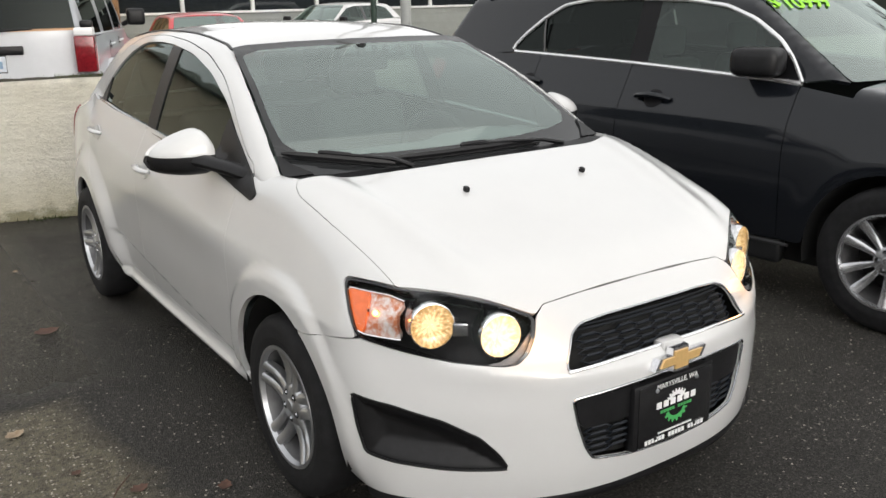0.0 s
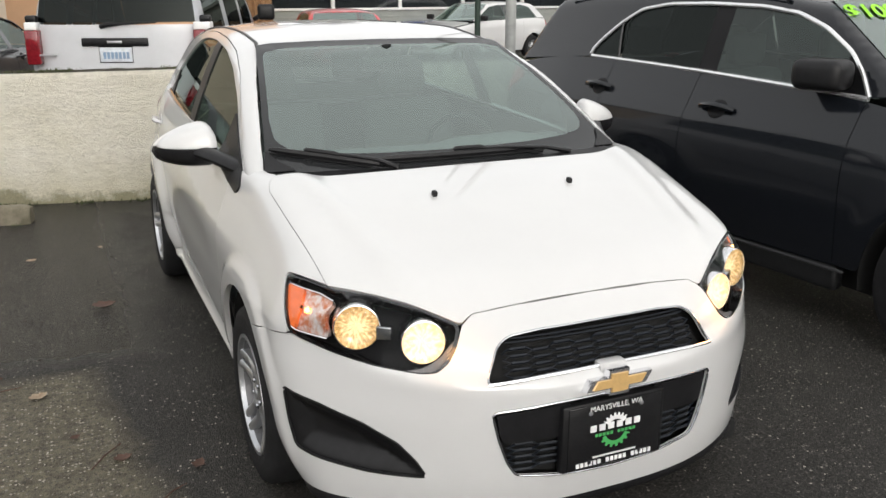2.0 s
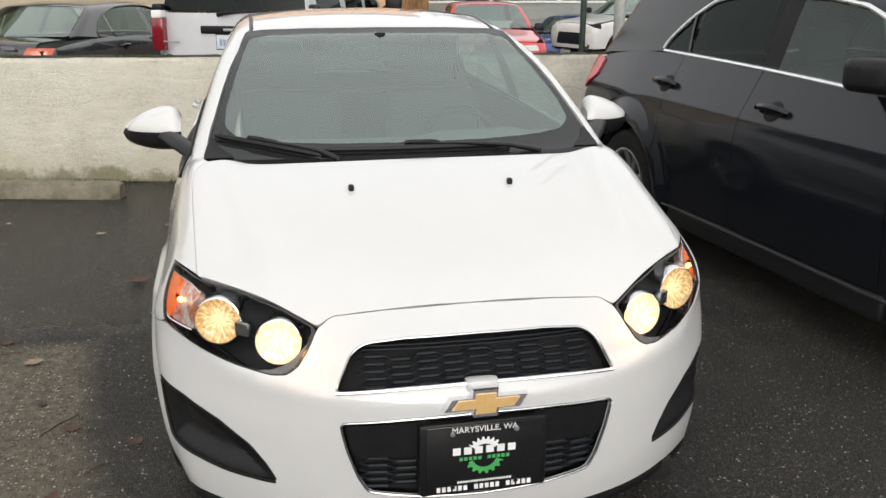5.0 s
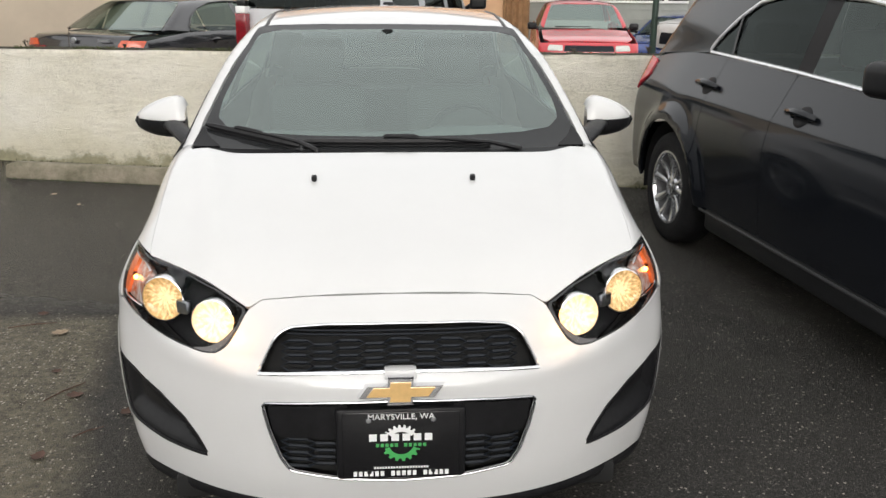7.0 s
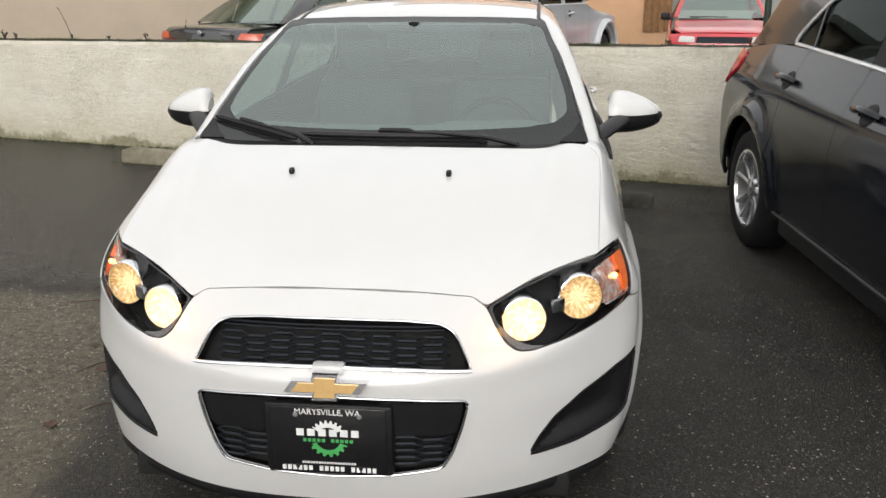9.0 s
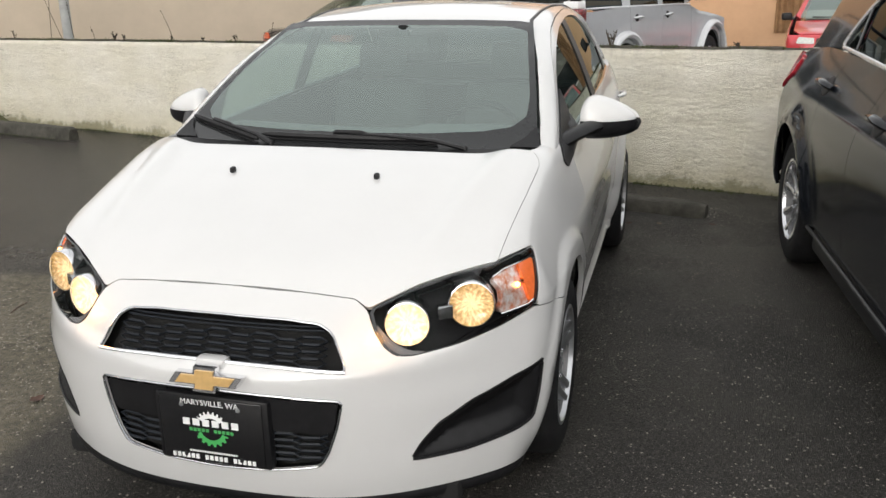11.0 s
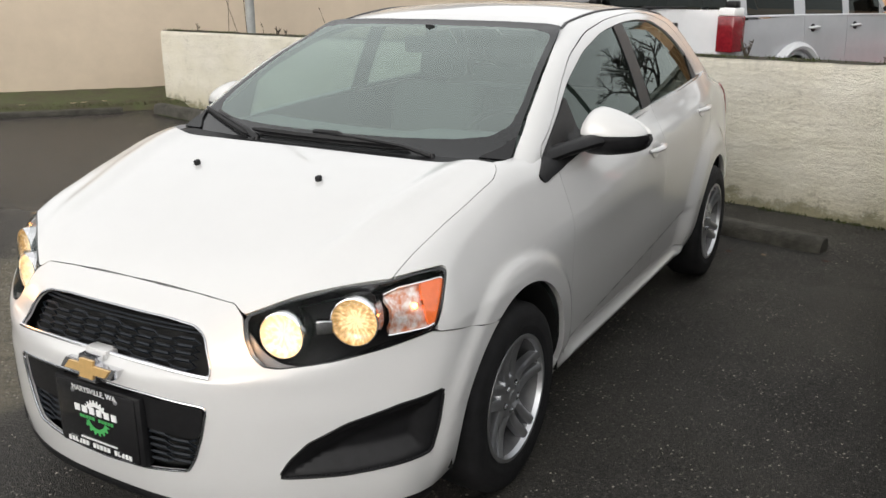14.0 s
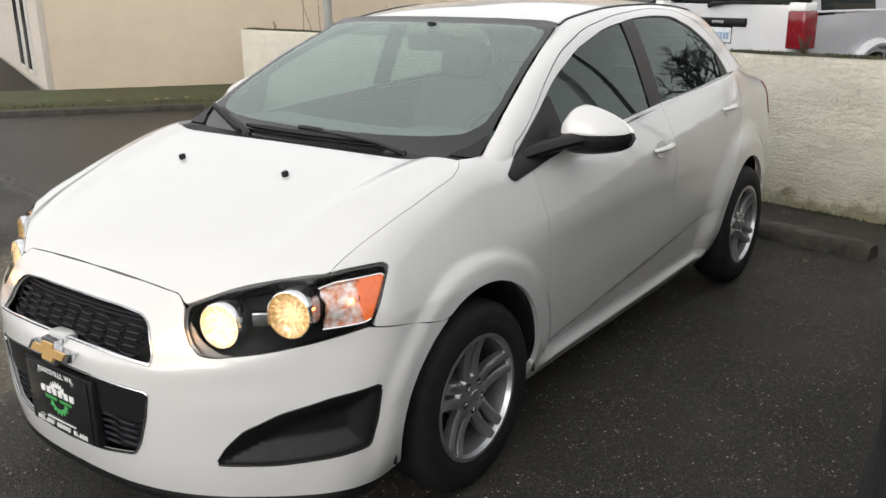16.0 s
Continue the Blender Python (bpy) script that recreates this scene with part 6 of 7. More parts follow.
panel("radiator_grille", rounded([wrap_to((x, -0.8, z)) for x, z in ((-0.41, 0.655), (0.41, 0.655), (0.41, 0.748), (-0.41, 0.748))], 0.02, 1), wrap_map(HB.low), GRILLE, hatch, (), 0.05, 0.012, shift=0.006)
part("wiper_blade", tube([(-0.5, 0.36, 1.0), (0.1, 0.33, 1.0)], 0.01, 6), BLACKP, hatch)

# smaller cars further off
BLUEP = mat("blue_car_paint", (0.03, 0.06, 0.22), 0.25, coat=0.9)
for nm, lab, m, paint in (("blue_car", "small rounded blue car far behind the wall", pose(6.79, 18.20, -0.5, 0, 0, -40), BLUEP), ("white_car", "white car parked side-on far behind the wall", pose(7.39, 17.02, 0.0, 0, 0, -70), WHITE)):
    c = thing(nm, lab, "car", m)
    build_vehicle(c, HB, paint, ([-0.7, 0.0, 0.4, 1.2, 2.7, 3.1], [0.80, 0.90, 0.955, 0.985, 1.01, 0.98]), 0.24, [-0.55, 0.45, 1.55, 2.1, 3.05], (HT, HL),
                  [("side_window", 0.62, 1.5, SIDEGL), ("centre_pillar", 1.5, 1.6, GLOSSB), ("side_window", 1.6, 2.65, SIDEGL)], 0.28, None, SIDEGL, SCREEN, tyre_w=0.185, rim_r=0.18)
    for s in (1, -1):
        hl = rounded([wrap_to((s * x, -0.78, z)) for x, z in ((0.46, 0.60), (0.73, 0.60), (0.72, 0.735), (0.50, 0.725))], 0.04, 2)
        panel("headlamp", hl, wrap_map(HB.low), PALE, c, (), 0.04, 0.012, shift=0.006)
        simple_mirror(c, s, (0.93, 0.55, 1.05), (0.2, 0.12, 0.13), BLACKP)
    for s in (1, -1):
        tl = rounded([polar_to(p) for p in [(0.80, 2.98, 0.98), (0.78, 3.12, 0.97), (0.80, 3.13, 0.74), (0.82, 3.02, 0.74)]], 0.03, 2)
        panel("tail_lamp", tl, polar_map(HB.low, s), REDBRIGHT, c, (), 0.03, 0.012, shift=0.012)
    panel("radiator_grille", rounded([wrap_to((x, -0.8, z)) for x, z in ((-0.42, 0.34), (0.42, 0.34), (0.36, 0.60), (-0.36, 0.60))], 0.04, 1), wrap_map(HB.low), GRILLE, c, (), 0.05, 0.012, shift=0.006)

# ---- place ----
WDIR = Vector((1, -0.239, 0)).normalized()
WNRM = Vector((0.2324, 0.9726, 0))
WANG = math.degrees(math.atan2(-0.239, 1))


def along(d, off, z=0.0, rz=0.0):
    """A pose on the wall's line: d metres along it from x = 0, off metres behind its face."""
    p = Vector((0, 4.48, 0)) + WDIR * d + WNRM * off
    return pose(p.x, p.y, z, 0, 0, WANG + rz)


def node_mat(name):
    m = bpy.data.materials.new(name)
    m.use_nodes = True
    n, l = m.node_tree.nodes, m.node_tree.links
    return m, n, l, n["Principled BSDF"], n.new("ShaderNodeTexCoord")


def nz(n, l, tc, scale, detail=5.0, rough=0.6, stretch=None, kind="Object"):
    a = n.new("ShaderNodeTexNoise")
    a.inputs["Scale"].default_value, a.inputs["Detail"].default_value, a.inputs["Roughness"].default_value = scale, detail, rough
    if stretch:
        mp = n.new("ShaderNodeMapping")
        mp.inputs["Scale"].default_value = stretch
        l.new(tc.outputs[kind], mp.inputs["Vector"])
        l.new(mp.outputs[0], a.inputs["Vector"])
    else:
        l.new(tc.outputs[kind], a.inputs["Vector"])
    return a.outputs["Fac"]


def ramp(n, l, fac, a, b, ca=(0, 0, 0), cb=(1, 1, 1)):
    r = n.new("ShaderNodeValToRGB")
    r.color_ramp.elements[0].position, r.color_ramp.elements[1].position = a, b
    r.color_ramp.elements[0].color, r.color_ramp.elements[1].color = (*ca, 1), (*cb, 1)
    l.new(fac, r.inputs["Fac"])
    return r.outputs["Color"]


def mixc(n, l, fac, a, b):
    m = n.new("ShaderNodeMix")
    m.data_type = "RGBA"
    l.new(fac, m.inputs[0])
    for k, v in ((6, a), (7, b)):
        if isinstance(v, tuple):
            m.inputs[k].default_value = (*v, 1)
        else:
            l.new(v, m.inputs[k])
    return m.outputs[2]


def mth(n, l, op, a, b=0.0):
    m = n.new("ShaderNodeMath")
    m.operation = op
    for k, v in ((0, a), (1, b)):
        if isinstance(v, (int, float)):
            m.inputs[k].default_value = v
        else:
            l.new(v, m.inputs[k])
    return m.outputs[0]


def asphalt_mat():
    m, n, l, b, tc = node_mat("damp_asphalt")
    sep = n.new("ShaderNodeSeparateXYZ")
    l.new(tc.outputs["Object"], sep.inputs[0])
    wide = nz(n, l, tc, 0.9, 6)
    fine = nz(n, l, tc, 48, 8, 0.75)
    col = mixc(n, l, ramp(n, l, wide, 0.38, 0.62), (0.0095, 0.0089, 0.0081), (0.0215, 0.020, 0.018))
    col = mixc(n, l, ramp(n, l, fine, 0.50, 0.60), col, (0.060, 0.0565, 0.0515))
    col = mixc(n, l, ramp(n, l, nz(n, l, tc, 300, 3, 0.6), 0.36, 0.50, (1, 1, 1), (0, 0, 0)), col, (0.009, 0.0088, 0.0085))
    col = mixc(n, l, mth(n, l, "MULTIPLY", ramp(n, l, nz(n, l, tc, 120, 4, 0.7), 0.52, 0.60), 0.75), col, (0.108, 0.102, 0.092))
    # a silty, mossy patch beside the parked car
    edge = mth(n, l, "MULTIPLY", mth(n, l, "SUBTRACT", wide, 0.5), 2.2)
    px_ = mth(n, l, "SUBTRACT", mth(n, l, "SUBTRACT", mth(n, l, "SUBTRACT", -1.10, mth(n, l, "MULTIPLY", sep.outputs[1], 0.16)), sep.outputs[0]), mth(n, l, "MULTIPLY", edge, 0.14))
    py_ = mth(n, l, "ADD", mth(n, l, "SUBTRACT", 1.27, sep.outputs[1]), mth(n, l, "MULTIPLY", edge, 0.10))
    mask = mth(n, l, "MINIMUM", mth(n, l, "MINIMUM", px_, py_), mth(n, l, "MULTIPLY", mth(n, l, "ADD", mth(n, l, "ADD", sep.outputs[0], 3.3), mth(n, l, "MULTIPLY", edge, 0.9)), 0.3))
    py2 = mth(n, l, "MULTIPLY", mth(n, l, "ADD", mth(n, l, "ADD", sep.outputs[1], 1.6), mth(n, l, "MULTIPLY", edge, 0.9)), 0.3)
    mask = mth(n, l, "ADD", mth(n, l, "MINIMUM", mask, py2), mth(n, l, "MULTIPLY", mth(n, l, "SUBTRACT", nz(n, l, tc, 4.5, 6, 0.7), 0.5), 0.16))
    mask = ramp(n, l, mask, 0.0, 0.14)
    silt = mixc(n, l, ramp(n, l, nz(n, l, tc, 20.0, 12, 0.9), 0.40, 0.62), (0.036, 0.032, 0.021), (0.25, 0.22, 0.155))
    half = mth(n, l, "MULTIPLY", mask, 0.8)
    col = mixc(n, l, half, col, silt)
    # aggregate
    vo = n.new("ShaderNodeTexVoronoi")
    vo.inputs["Scale"].default_value = 210
    l.new(tc.outputs["Object"], vo.inputs["Vector"])
    sp = n.new("ShaderNodeSeparateColor")
    l.new(vo.outputs["Color"], sp.inputs[0])
    grain = ramp(n, l, sp.outputs[0], 0.92, 0.99)
    near = mth(n, l, "LESS_THAN", vo.outputs["Distance"], 0.42)
    col = mixc(n, l, mth(n, l, "MULTIPLY", mth(n, l, "MULTIPLY", grain, near), mth(n, l, "MULTIPLY", fine, 1.5)), col, (0.24, 0.225, 0.20))
    # coarser chips, thick in some places and rare in others
    vc = n.new("ShaderNodeTexVoronoi")
    vc.inputs["Scale"].default_value = 75
    vc.inputs["Randomness"].default_value = 1.0
    l.new(tc.outputs["Object"], vc.inputs["Vector"])
    sc = n.new("ShaderNodeSeparateColor")
    l.new(vc.outputs["Color"], sc.inputs[0])
    thick = mth(n, l, "ADD", mth(n, l, "MULTIPLY", ramp(n, l, nz(n, l, tc, 2.2, 5, 0.6), 0.44, 0.62), 0.12), mth(n, l, "MULTIPLY", mask, 0.25))
    pick = mth(n, l, "GREATER_THAN", mth(n, l, "ADD", sc.outputs[0], thick), 0.955)
    chip = mth(n, l, "MULTIPLY", pick, mth(n, l, "LESS_THAN", vc.outputs["Distance"], mth(n, l, "MULTIPLY", fine, 0.72)))
    col = mixc(n, l, mth(n, l, "MULTIPLY", chip, mth(n, l, "ADD", 0.3, mth(n, l, "MULTIPLY", sc.outputs[1], 0.7))), col, (0.50, 0.46, 0.40))
    dark = mth(n, l, "MULTIPLY", mth(n, l, "LESS_THAN", sc.outputs[2], 0.22), mth(n, l, "LESS_THAN", vc.outputs["Distance"], 0.40))
    col = mixc(n, l, mth(n, l, "MULTIPLY", dark, 0.6), col, (0.012, 0.0115, 0.011))
    b.inputs["Specular IOR Level"].default_value = 0.26
    l.new(col, b.inputs["Base Color"])
    wet = ramp(n, l, nz(n, l, tc, 0.7, 3), 0.40, 0.62, (0.34, 0.34, 0.34), (0.62, 0.62, 0.62))
    damp = mth(n, l, "MINIMUM", mth(n, l, "SUBTRACT", -0.95, sep.outputs[0]), mth(n, l, "SUBTRACT", sep.outputs[1], mth(n, l, "ADD", 1.3, mth(n, l, "MULTIPLY", edge, 0.6))))
    wet = mixc(n, l, ramp(n, l, damp, 0.0, 0.25), wet, (0.24, 0.24, 0.24))
    l.new(wet, b.inputs["Roughness"])
    bp = n.new("ShaderNodeBump")
    bp.inputs["Strength"].default_value, bp.inputs["Distance"].default_value = 0.9, 0.008
    hgt = mth(n, l, "ADD", mth(n, l, "MULTIPLY", vo.outputs["Distance"], -0.8), nz(n, l, tc, 90, 4))
    l.new(hgt, bp.inputs["Height"])
    l.new(bp.outputs["Normal"], b.inputs["Normal"])
    return m


def plaster_mat():
    m, n, l, b, tc = node_mat("weathered_white_render")
    sep = n.new("ShaderNodeSeparateXYZ")
    l.new(tc.outputs["Object"], sep.inputs[0])
    z = sep.outputs[2]
    broad = nz(n, l, tc, 1.6, 6, 0.6, (1, 1, 1.8))
    streak = nz(n, l, tc, 5, 6, 0.7, (0.35, 1, 2.6))
    col = mixc(n, l, ramp(n, l, broad, 0.35, 0.68), (0.77, 0.73, 0.605), (0.85, 0.815, 0.72))
    col = mixc(n, l, mth(n, l, "MULTIPLY", ramp(n, l, streak, 0.52, 0.75), 0.32), col, (0.52, 0.48, 0.38))
    # bare spots and chips
    chips = ramp(n, l, nz(n, l, tc, 24, 9, 0.8, (0.6, 1, 1.4)), 0.60, 0.68)
    col = mixc(n, l, mth(n, l, "MULTIPLY", chips, 0.5), col, (0.36, 0.33, 0.26))
    grime = mth(n, l, "MULTIPLY", ramp(n, l, nz(n, l, tc, 48, 8, 0.8, (0.8, 1, 1.2)), 0.48, 0.60), ramp(n, l, nz(n, l, tc, 2.2, 6, 0.65, (0.6, 1, 1.5)), 0.44, 0.80))
    col = mixc(n, l, mth(n, l, "MULTIPLY", grime, 0.75), col, (0.28, 0.25, 0.19))
    # fine level cracks and trowel marks
    crack = ramp(n, l, nz(n, l, tc, 11, 7, 0.72, (0.35, 1, 3.2)), 0.485, 0.50)
    crack = mth(n, l, "MULTIPLY", crack, ramp(n, l, nz(n, l, tc, 11, 7, 0.72, (0.35, 1, 3.2)), 0.50, 0.515, (1, 1, 1), (0, 0, 0)))
    crack = mth(n, l, "MULTIPLY", crack, ramp(n, l, nz(n, l, tc, 3.5, 5, 0.7), 0.48, 0.62))
    col = mixc(n, l, mth(n, l, "MULTIPLY", crack, 0.7), col, (0.30, 0.27, 0.20))
    # dark drips under the coping
    drip = ramp(n, l, mth(n, l, "ADD", mth(n, l, "SUBTRACT", z, 0.55), mth(n, l, "MULTIPLY", nz(n, l, tc, 9, 8, 0.75, (1, 1, 0.35)), 0.30)), 0.60, 0.70)
    col = mixc(n, l, mth(n, l, "MULTIPLY", drip, 0.45), col, (0.30, 0.28, 0.22))
    # moss and splash dirt along the foot, ragged
    rag = mth(n, l, "MULTIPLY", nz(n, l, tc, 5, 9, 0.8), 0.5)
    foot = ramp(n, l, mth(n, l, "ADD", mth(n, l, "ADD", mth(n, l, "ADD", z, 0.5), mth(n, l, "MULTIPLY", rag, -0.8)), mth(n, l, "MULTIPLY", nz(n, l, tc, 1.3, 4, 0.7), -0.30)), 0.18, 0.25, (1, 1, 1), (0, 0, 0))
    tint = mixc(n, l, ramp(n, l, nz(n, l, tc, 30, 4), 0.4, 0.6), (0.035, 0.038, 0.018), (0.13, 0.12, 0.07))
    col = mixc(n, l, foot, col, tint)
    yel = ramp(n, l, mth(n, l, "ADD", mth(n, l, "ADD", z, 0.5), mth(n, l, "MULTIPLY", rag, -1.0)), 0.25, 0.62, (1, 1, 1), (0, 0, 0))
    col = mixc(n, l, mth(n, l, "MULTIPLY", yel, 0.6), col, (0.52, 0.48, 0.32))
    l.new(col, b.inputs["Base Color"])
    b.inputs["Roughness"].default_value = 0.88
    bp = n.new("ShaderNodeBump")
    bp.inputs["Strength"].default_value, bp.inputs["Distance"].default_value = 1.0, 0.030
    l.new(mth(n, l, "ADD", mth(n, l, "ADD", nz(n, l, tc, 15, 10, 0.78, (0.6, 1, 1.5)), mth(n, l, "MULTIPLY", nz(n, l, tc, 9, 8, 0.75, (0.5, 1, 2.0)), 0.5)), mth(n, l, "MULTIPLY", nz(n, l, tc, 120, 3), 0.35)), bp.inputs["Height"])
    l.new(bp.outputs["Normal"], b.inputs["Normal"])
    return m


ASPH, RENDERED = asphalt_mat(), plaster_mat()
SOIL = mat("dark_soil", (0.045, 0.035, 0.022), 0.95, col2=(0.02, 0.018, 0.01), scale=20, bump=0.8, bump_scale=60)
MOSS = mat("moss", (0.07, 0.085, 0.025), 0.95, col2=(0.03, 0.04, 0.012), scale=25, bump=0.8, bump_scale=150)
GRASS = mat("short_grass", (0.062, 0.078, 0.024), 0.85, col2=(0.055, 0.045, 0.026), scale=4, bump=0.6, bump_scale=40)
LEAF = mat("dead_leaf", (0.105, 0.05, 0.033), 0.7, col2=(0.06, 0.03, 0.02), scale=30)
LEAF2 = mat("pale_dead_leaf", (0.34, 0.27, 0.19), 0.7, col2=(0.22, 0.15, 0.09), scale=30)
TWIG = mat("brown_stem", (0.05, 0.038, 0.025), 0.9, var=0.3, scale=30)
GREENPOST = mat("dark_green_post", (0.012, 0.03, 0.02), 0.5, var=0.2, scale=10)
GREYPOST = mat("galvanised_grey_post", (0.33, 0.34, 0.33), 0.55, var=0.12, scale=10, bump=0.1)
SIDING = mat("pale_lap_siding", (0.55, 0.50, 0.44), 0.75, var=0.05, scale=4)
GREYSIDE = mat("grey_green_cladding", (0.26, 0.27, 0.25), 0.8, var=0.06, scale=3)
DARKWIN = mat("dark_shop_window", (0.015, 0.018, 0.02), 0.08, coat=0.5)
MULLION = mat("white_mullion", (0.70, 0.70, 0.68), 0.5, var=0.05)
BROWN = mat("brown_tarpaulin", (0.24, 0.13, 0.06), 0.8, var=0.2, scale=6, bump=0.4, bump_scale=12)
BRANCH = mat("bare_branch", (0.035, 0.03, 0.026), 0.9, var=0.3, scale=8)

ground = part("ground", box_bm((-70, -60, -0.3), (70, 80, 0.0)), ASPH)
tagged(ground, "worn dark damp asphalt with a silty patch", "ground", kind="structure")


def rendered_wall():
    d0, d1, step = -7.62, 14.0, 0.035
    nd, nzv = int((d1 - d0) / step), 32
    vs, fs = [], []
    for i in range(nd + 1):
        d = d0 + (d1 - d0) * i / nd
        x = WDIR.x * d
        ht = 1.062 + 0.0107 * x + 0.006 * noise.noise((d * 3.1, 0.3, 0))
        amp = 0.005 + 0.010 * float(sstep(-0.5, 1.0, d))
        for j in range(nzv + 1):
            z = -0.05 + (ht + 0.05) * j / nzv
            y = amp * (noise.noise((d * 2.2, z * 5.0, 1.7)) + 0.55 * noise.noise((d * 8, z * 19, 4.1))) + 0.003 * noise.noise((d * 17, z * 23, 9.0))
            if j == nzv:
                y += 0.012
            vs.append((d, y, z))
    w = nzv + 1
    for i in range(nd):
        for j in range(nzv):
            fs.append((i * w + j, (i + 1) * w + j, (i + 1) * w + j + 1, i * w + j + 1))
    off = len(vs)
    for i in range(nd + 1):
        d, y, z = vs[i * w + nzv]
        vs += [(d, 0.20, z), (d, 0.20, -0.05)]
    for i in range(nd):
        a, b_ = off + 2 * i, off + 2 * (i + 1)
        fs.append((i * w + nzv, (i + 1) * w + nzv, b_, a))
        fs.append((a, b_, b_ + 1, a + 1))
    fs.append(tuple([j for j in range(w)] + [off, off + 1])[::-1])
    wl_ = mesh_part("retaining_wall", vs, fs, RENDERED)
    wl_.matrix_basis = along(0, 0)
    return tagged(wl_, "low white-painted rendered wall with moss and stains", "wall", kind="structure")


rendered_wall()
# soil and moss along the wall's top
vs, fs = [], []
rows = [(0.012, 0.001), (0.05, 0.008), (0.12, 0.012), (0.22, 0.006), (0.55, -0.03)]
ds = np.arange(-7.60, 13.9, 0.06)
for d in ds:
    ht = 1.062 + 0.0107 * WDIR.x * d
    for y, h in rows:
        vs.append((d, y, ht + h + 0.010 * noise.noise((d * 9, y * 30, 3)) * (1 if y > 0.02 else 0.2)))
for i in range(len(ds) - 1):
    for j in range(4):
        fs.append((i * 5 + j, (i + 1) * 5 + j, (i + 1) * 5 + j + 1, i * 5 + j + 1))
bank = mesh_part("planting_bed", vs, fs, SOIL)
bank.matrix_basis = along(0, 0)
tagged(bank, "thin strip of dark soil along the wall's top", "soil", kind="structure")
part("bed_back", box_bm((-7.6, 0.50, 0.0), (13.9, 0.56, 0.97)), CONCRETE, bank)


def tufts(name, n, fn, mtl, label, cat, h0, h1, wd):
    """Many small blades in one mesh; fn gives the foot of each."""
    vs, fs = [], []
    for i in range(n):
        p = fn()
        if p is None:
            continue
        a = random.uniform(0, 6.28)
        h = random.uniform(h0, h1)
        lean = Vector((random.gauss(0, 0.35), random.gauss(0, 0.35), 1)) * h
        sx = Vector((math.cos(a), math.sin(a), 0)) * wd * random.uniform(0.6, 1.3)
        k = len(vs)
        q = Vector(p)
        vs += [q - sx, q + sx, q + lean]
        fs.append((k, k + 1, k + 2))
    ob = mesh_part(name, vs, fs, mtl, smooth=False)
    return tagged(ob, label, cat, kind="stuff")


def wall_top_spot():
    d = random.uniform(-7.5, 6.5)
    if noise.noise((d * 1.7, 0, 5)) < 0.05 and random.random() < 0.85:
        return None
    p = along(d, random.uniform(0.01, 0.10)).translation
    return (p.x, p.y, 1.066 + 0.0107 * p.x)


def wall_foot_spot():
    d = random.uniform(-7.4, 6.5)
    if noise.noise((d * 2.3, 4, 5)) < 0.0 and random.random() < 0.8:
        return None
    p = along(d, -abs(random.gauss(0, 0.035)) - 0.004).translation
    return (p.x, p.y, 0.0)


tufts("wall_top_moss", 5200, wall_top_spot, MOSS, "low moss and weeds along the wall's top", "moss", 0.008, 0.035, 0.006)
tufts("wall_foot_moss", 3600, wall_foot_spot, MOSS, "moss and weeds at the wall's foot", "moss", 0.006, 0.03, 0.007)


def stem_plant(d, off, h, n, label="dry brown weed stems on the wall's top"):
    p = along(d, off).translation
    ob = thing("dry_weed", label, "weed", pose(p.x, p.y, 1.07 + 0.0107 * p.x), "weeds on the wall")
    for i in range(n):
        a, l_ = random.uniform(0, 6.28), h * random.uniform(0.5, 1.0)
        e = Vector((math.cos(a) * l_ * 0.35, math.sin(a) * l_ * 0.35, l_))
        pts = [(0, 0, -0.02), tuple(e * 0.5 + Vector((random.gauss(0, 0.006), random.gauss(0, 0.006), 0))), tuple(e)]
        part("stem", tube(pts, [0.004, 0.003, 0.0015], 5), TWIG, ob)
        for k in range(3):
            c = e * random.uniform(0.5, 1.0)
            part("seed_head", tube([tuple(c), tuple(c + Vector((random.gauss(0, 0.012), random.gauss(0, 0.012), 0.015)))], [0.006, 0.002], 5), TWIG, ob)


for d, h, n in ((0.62, 0.14, 9), (-6.75, 0.10, 3), (-5.05, 0.10, 7), (-4.9, 0.07, 5), (-4.2, 0.06, 3), (-3.75, 0.05, 3), (-3.3, 0.06, 4), (-2.35, 0.05, 3), (1.6, 0.05, 4), (2.2, 0.06, 4)):
    stem_plant(d, 0.06, h, n)
for d, h in ((-6.35, 0.95), (-6.15, 0.8), (-5.95, 0.5), (-5.6, 0.16), (-4.35, 0.35), (-3.0, 0.3)):
    stem_plant(d, 0.25, h, 1, "tall thin bare weed stem behind the wall")

STOPMAT = mat("mossy_tan_concrete", (0.24, 0.21, 0.16), 0.9, col2=(0.11, 0.10, 0.065), scale=6, bump=0.5, bump_scale=50)


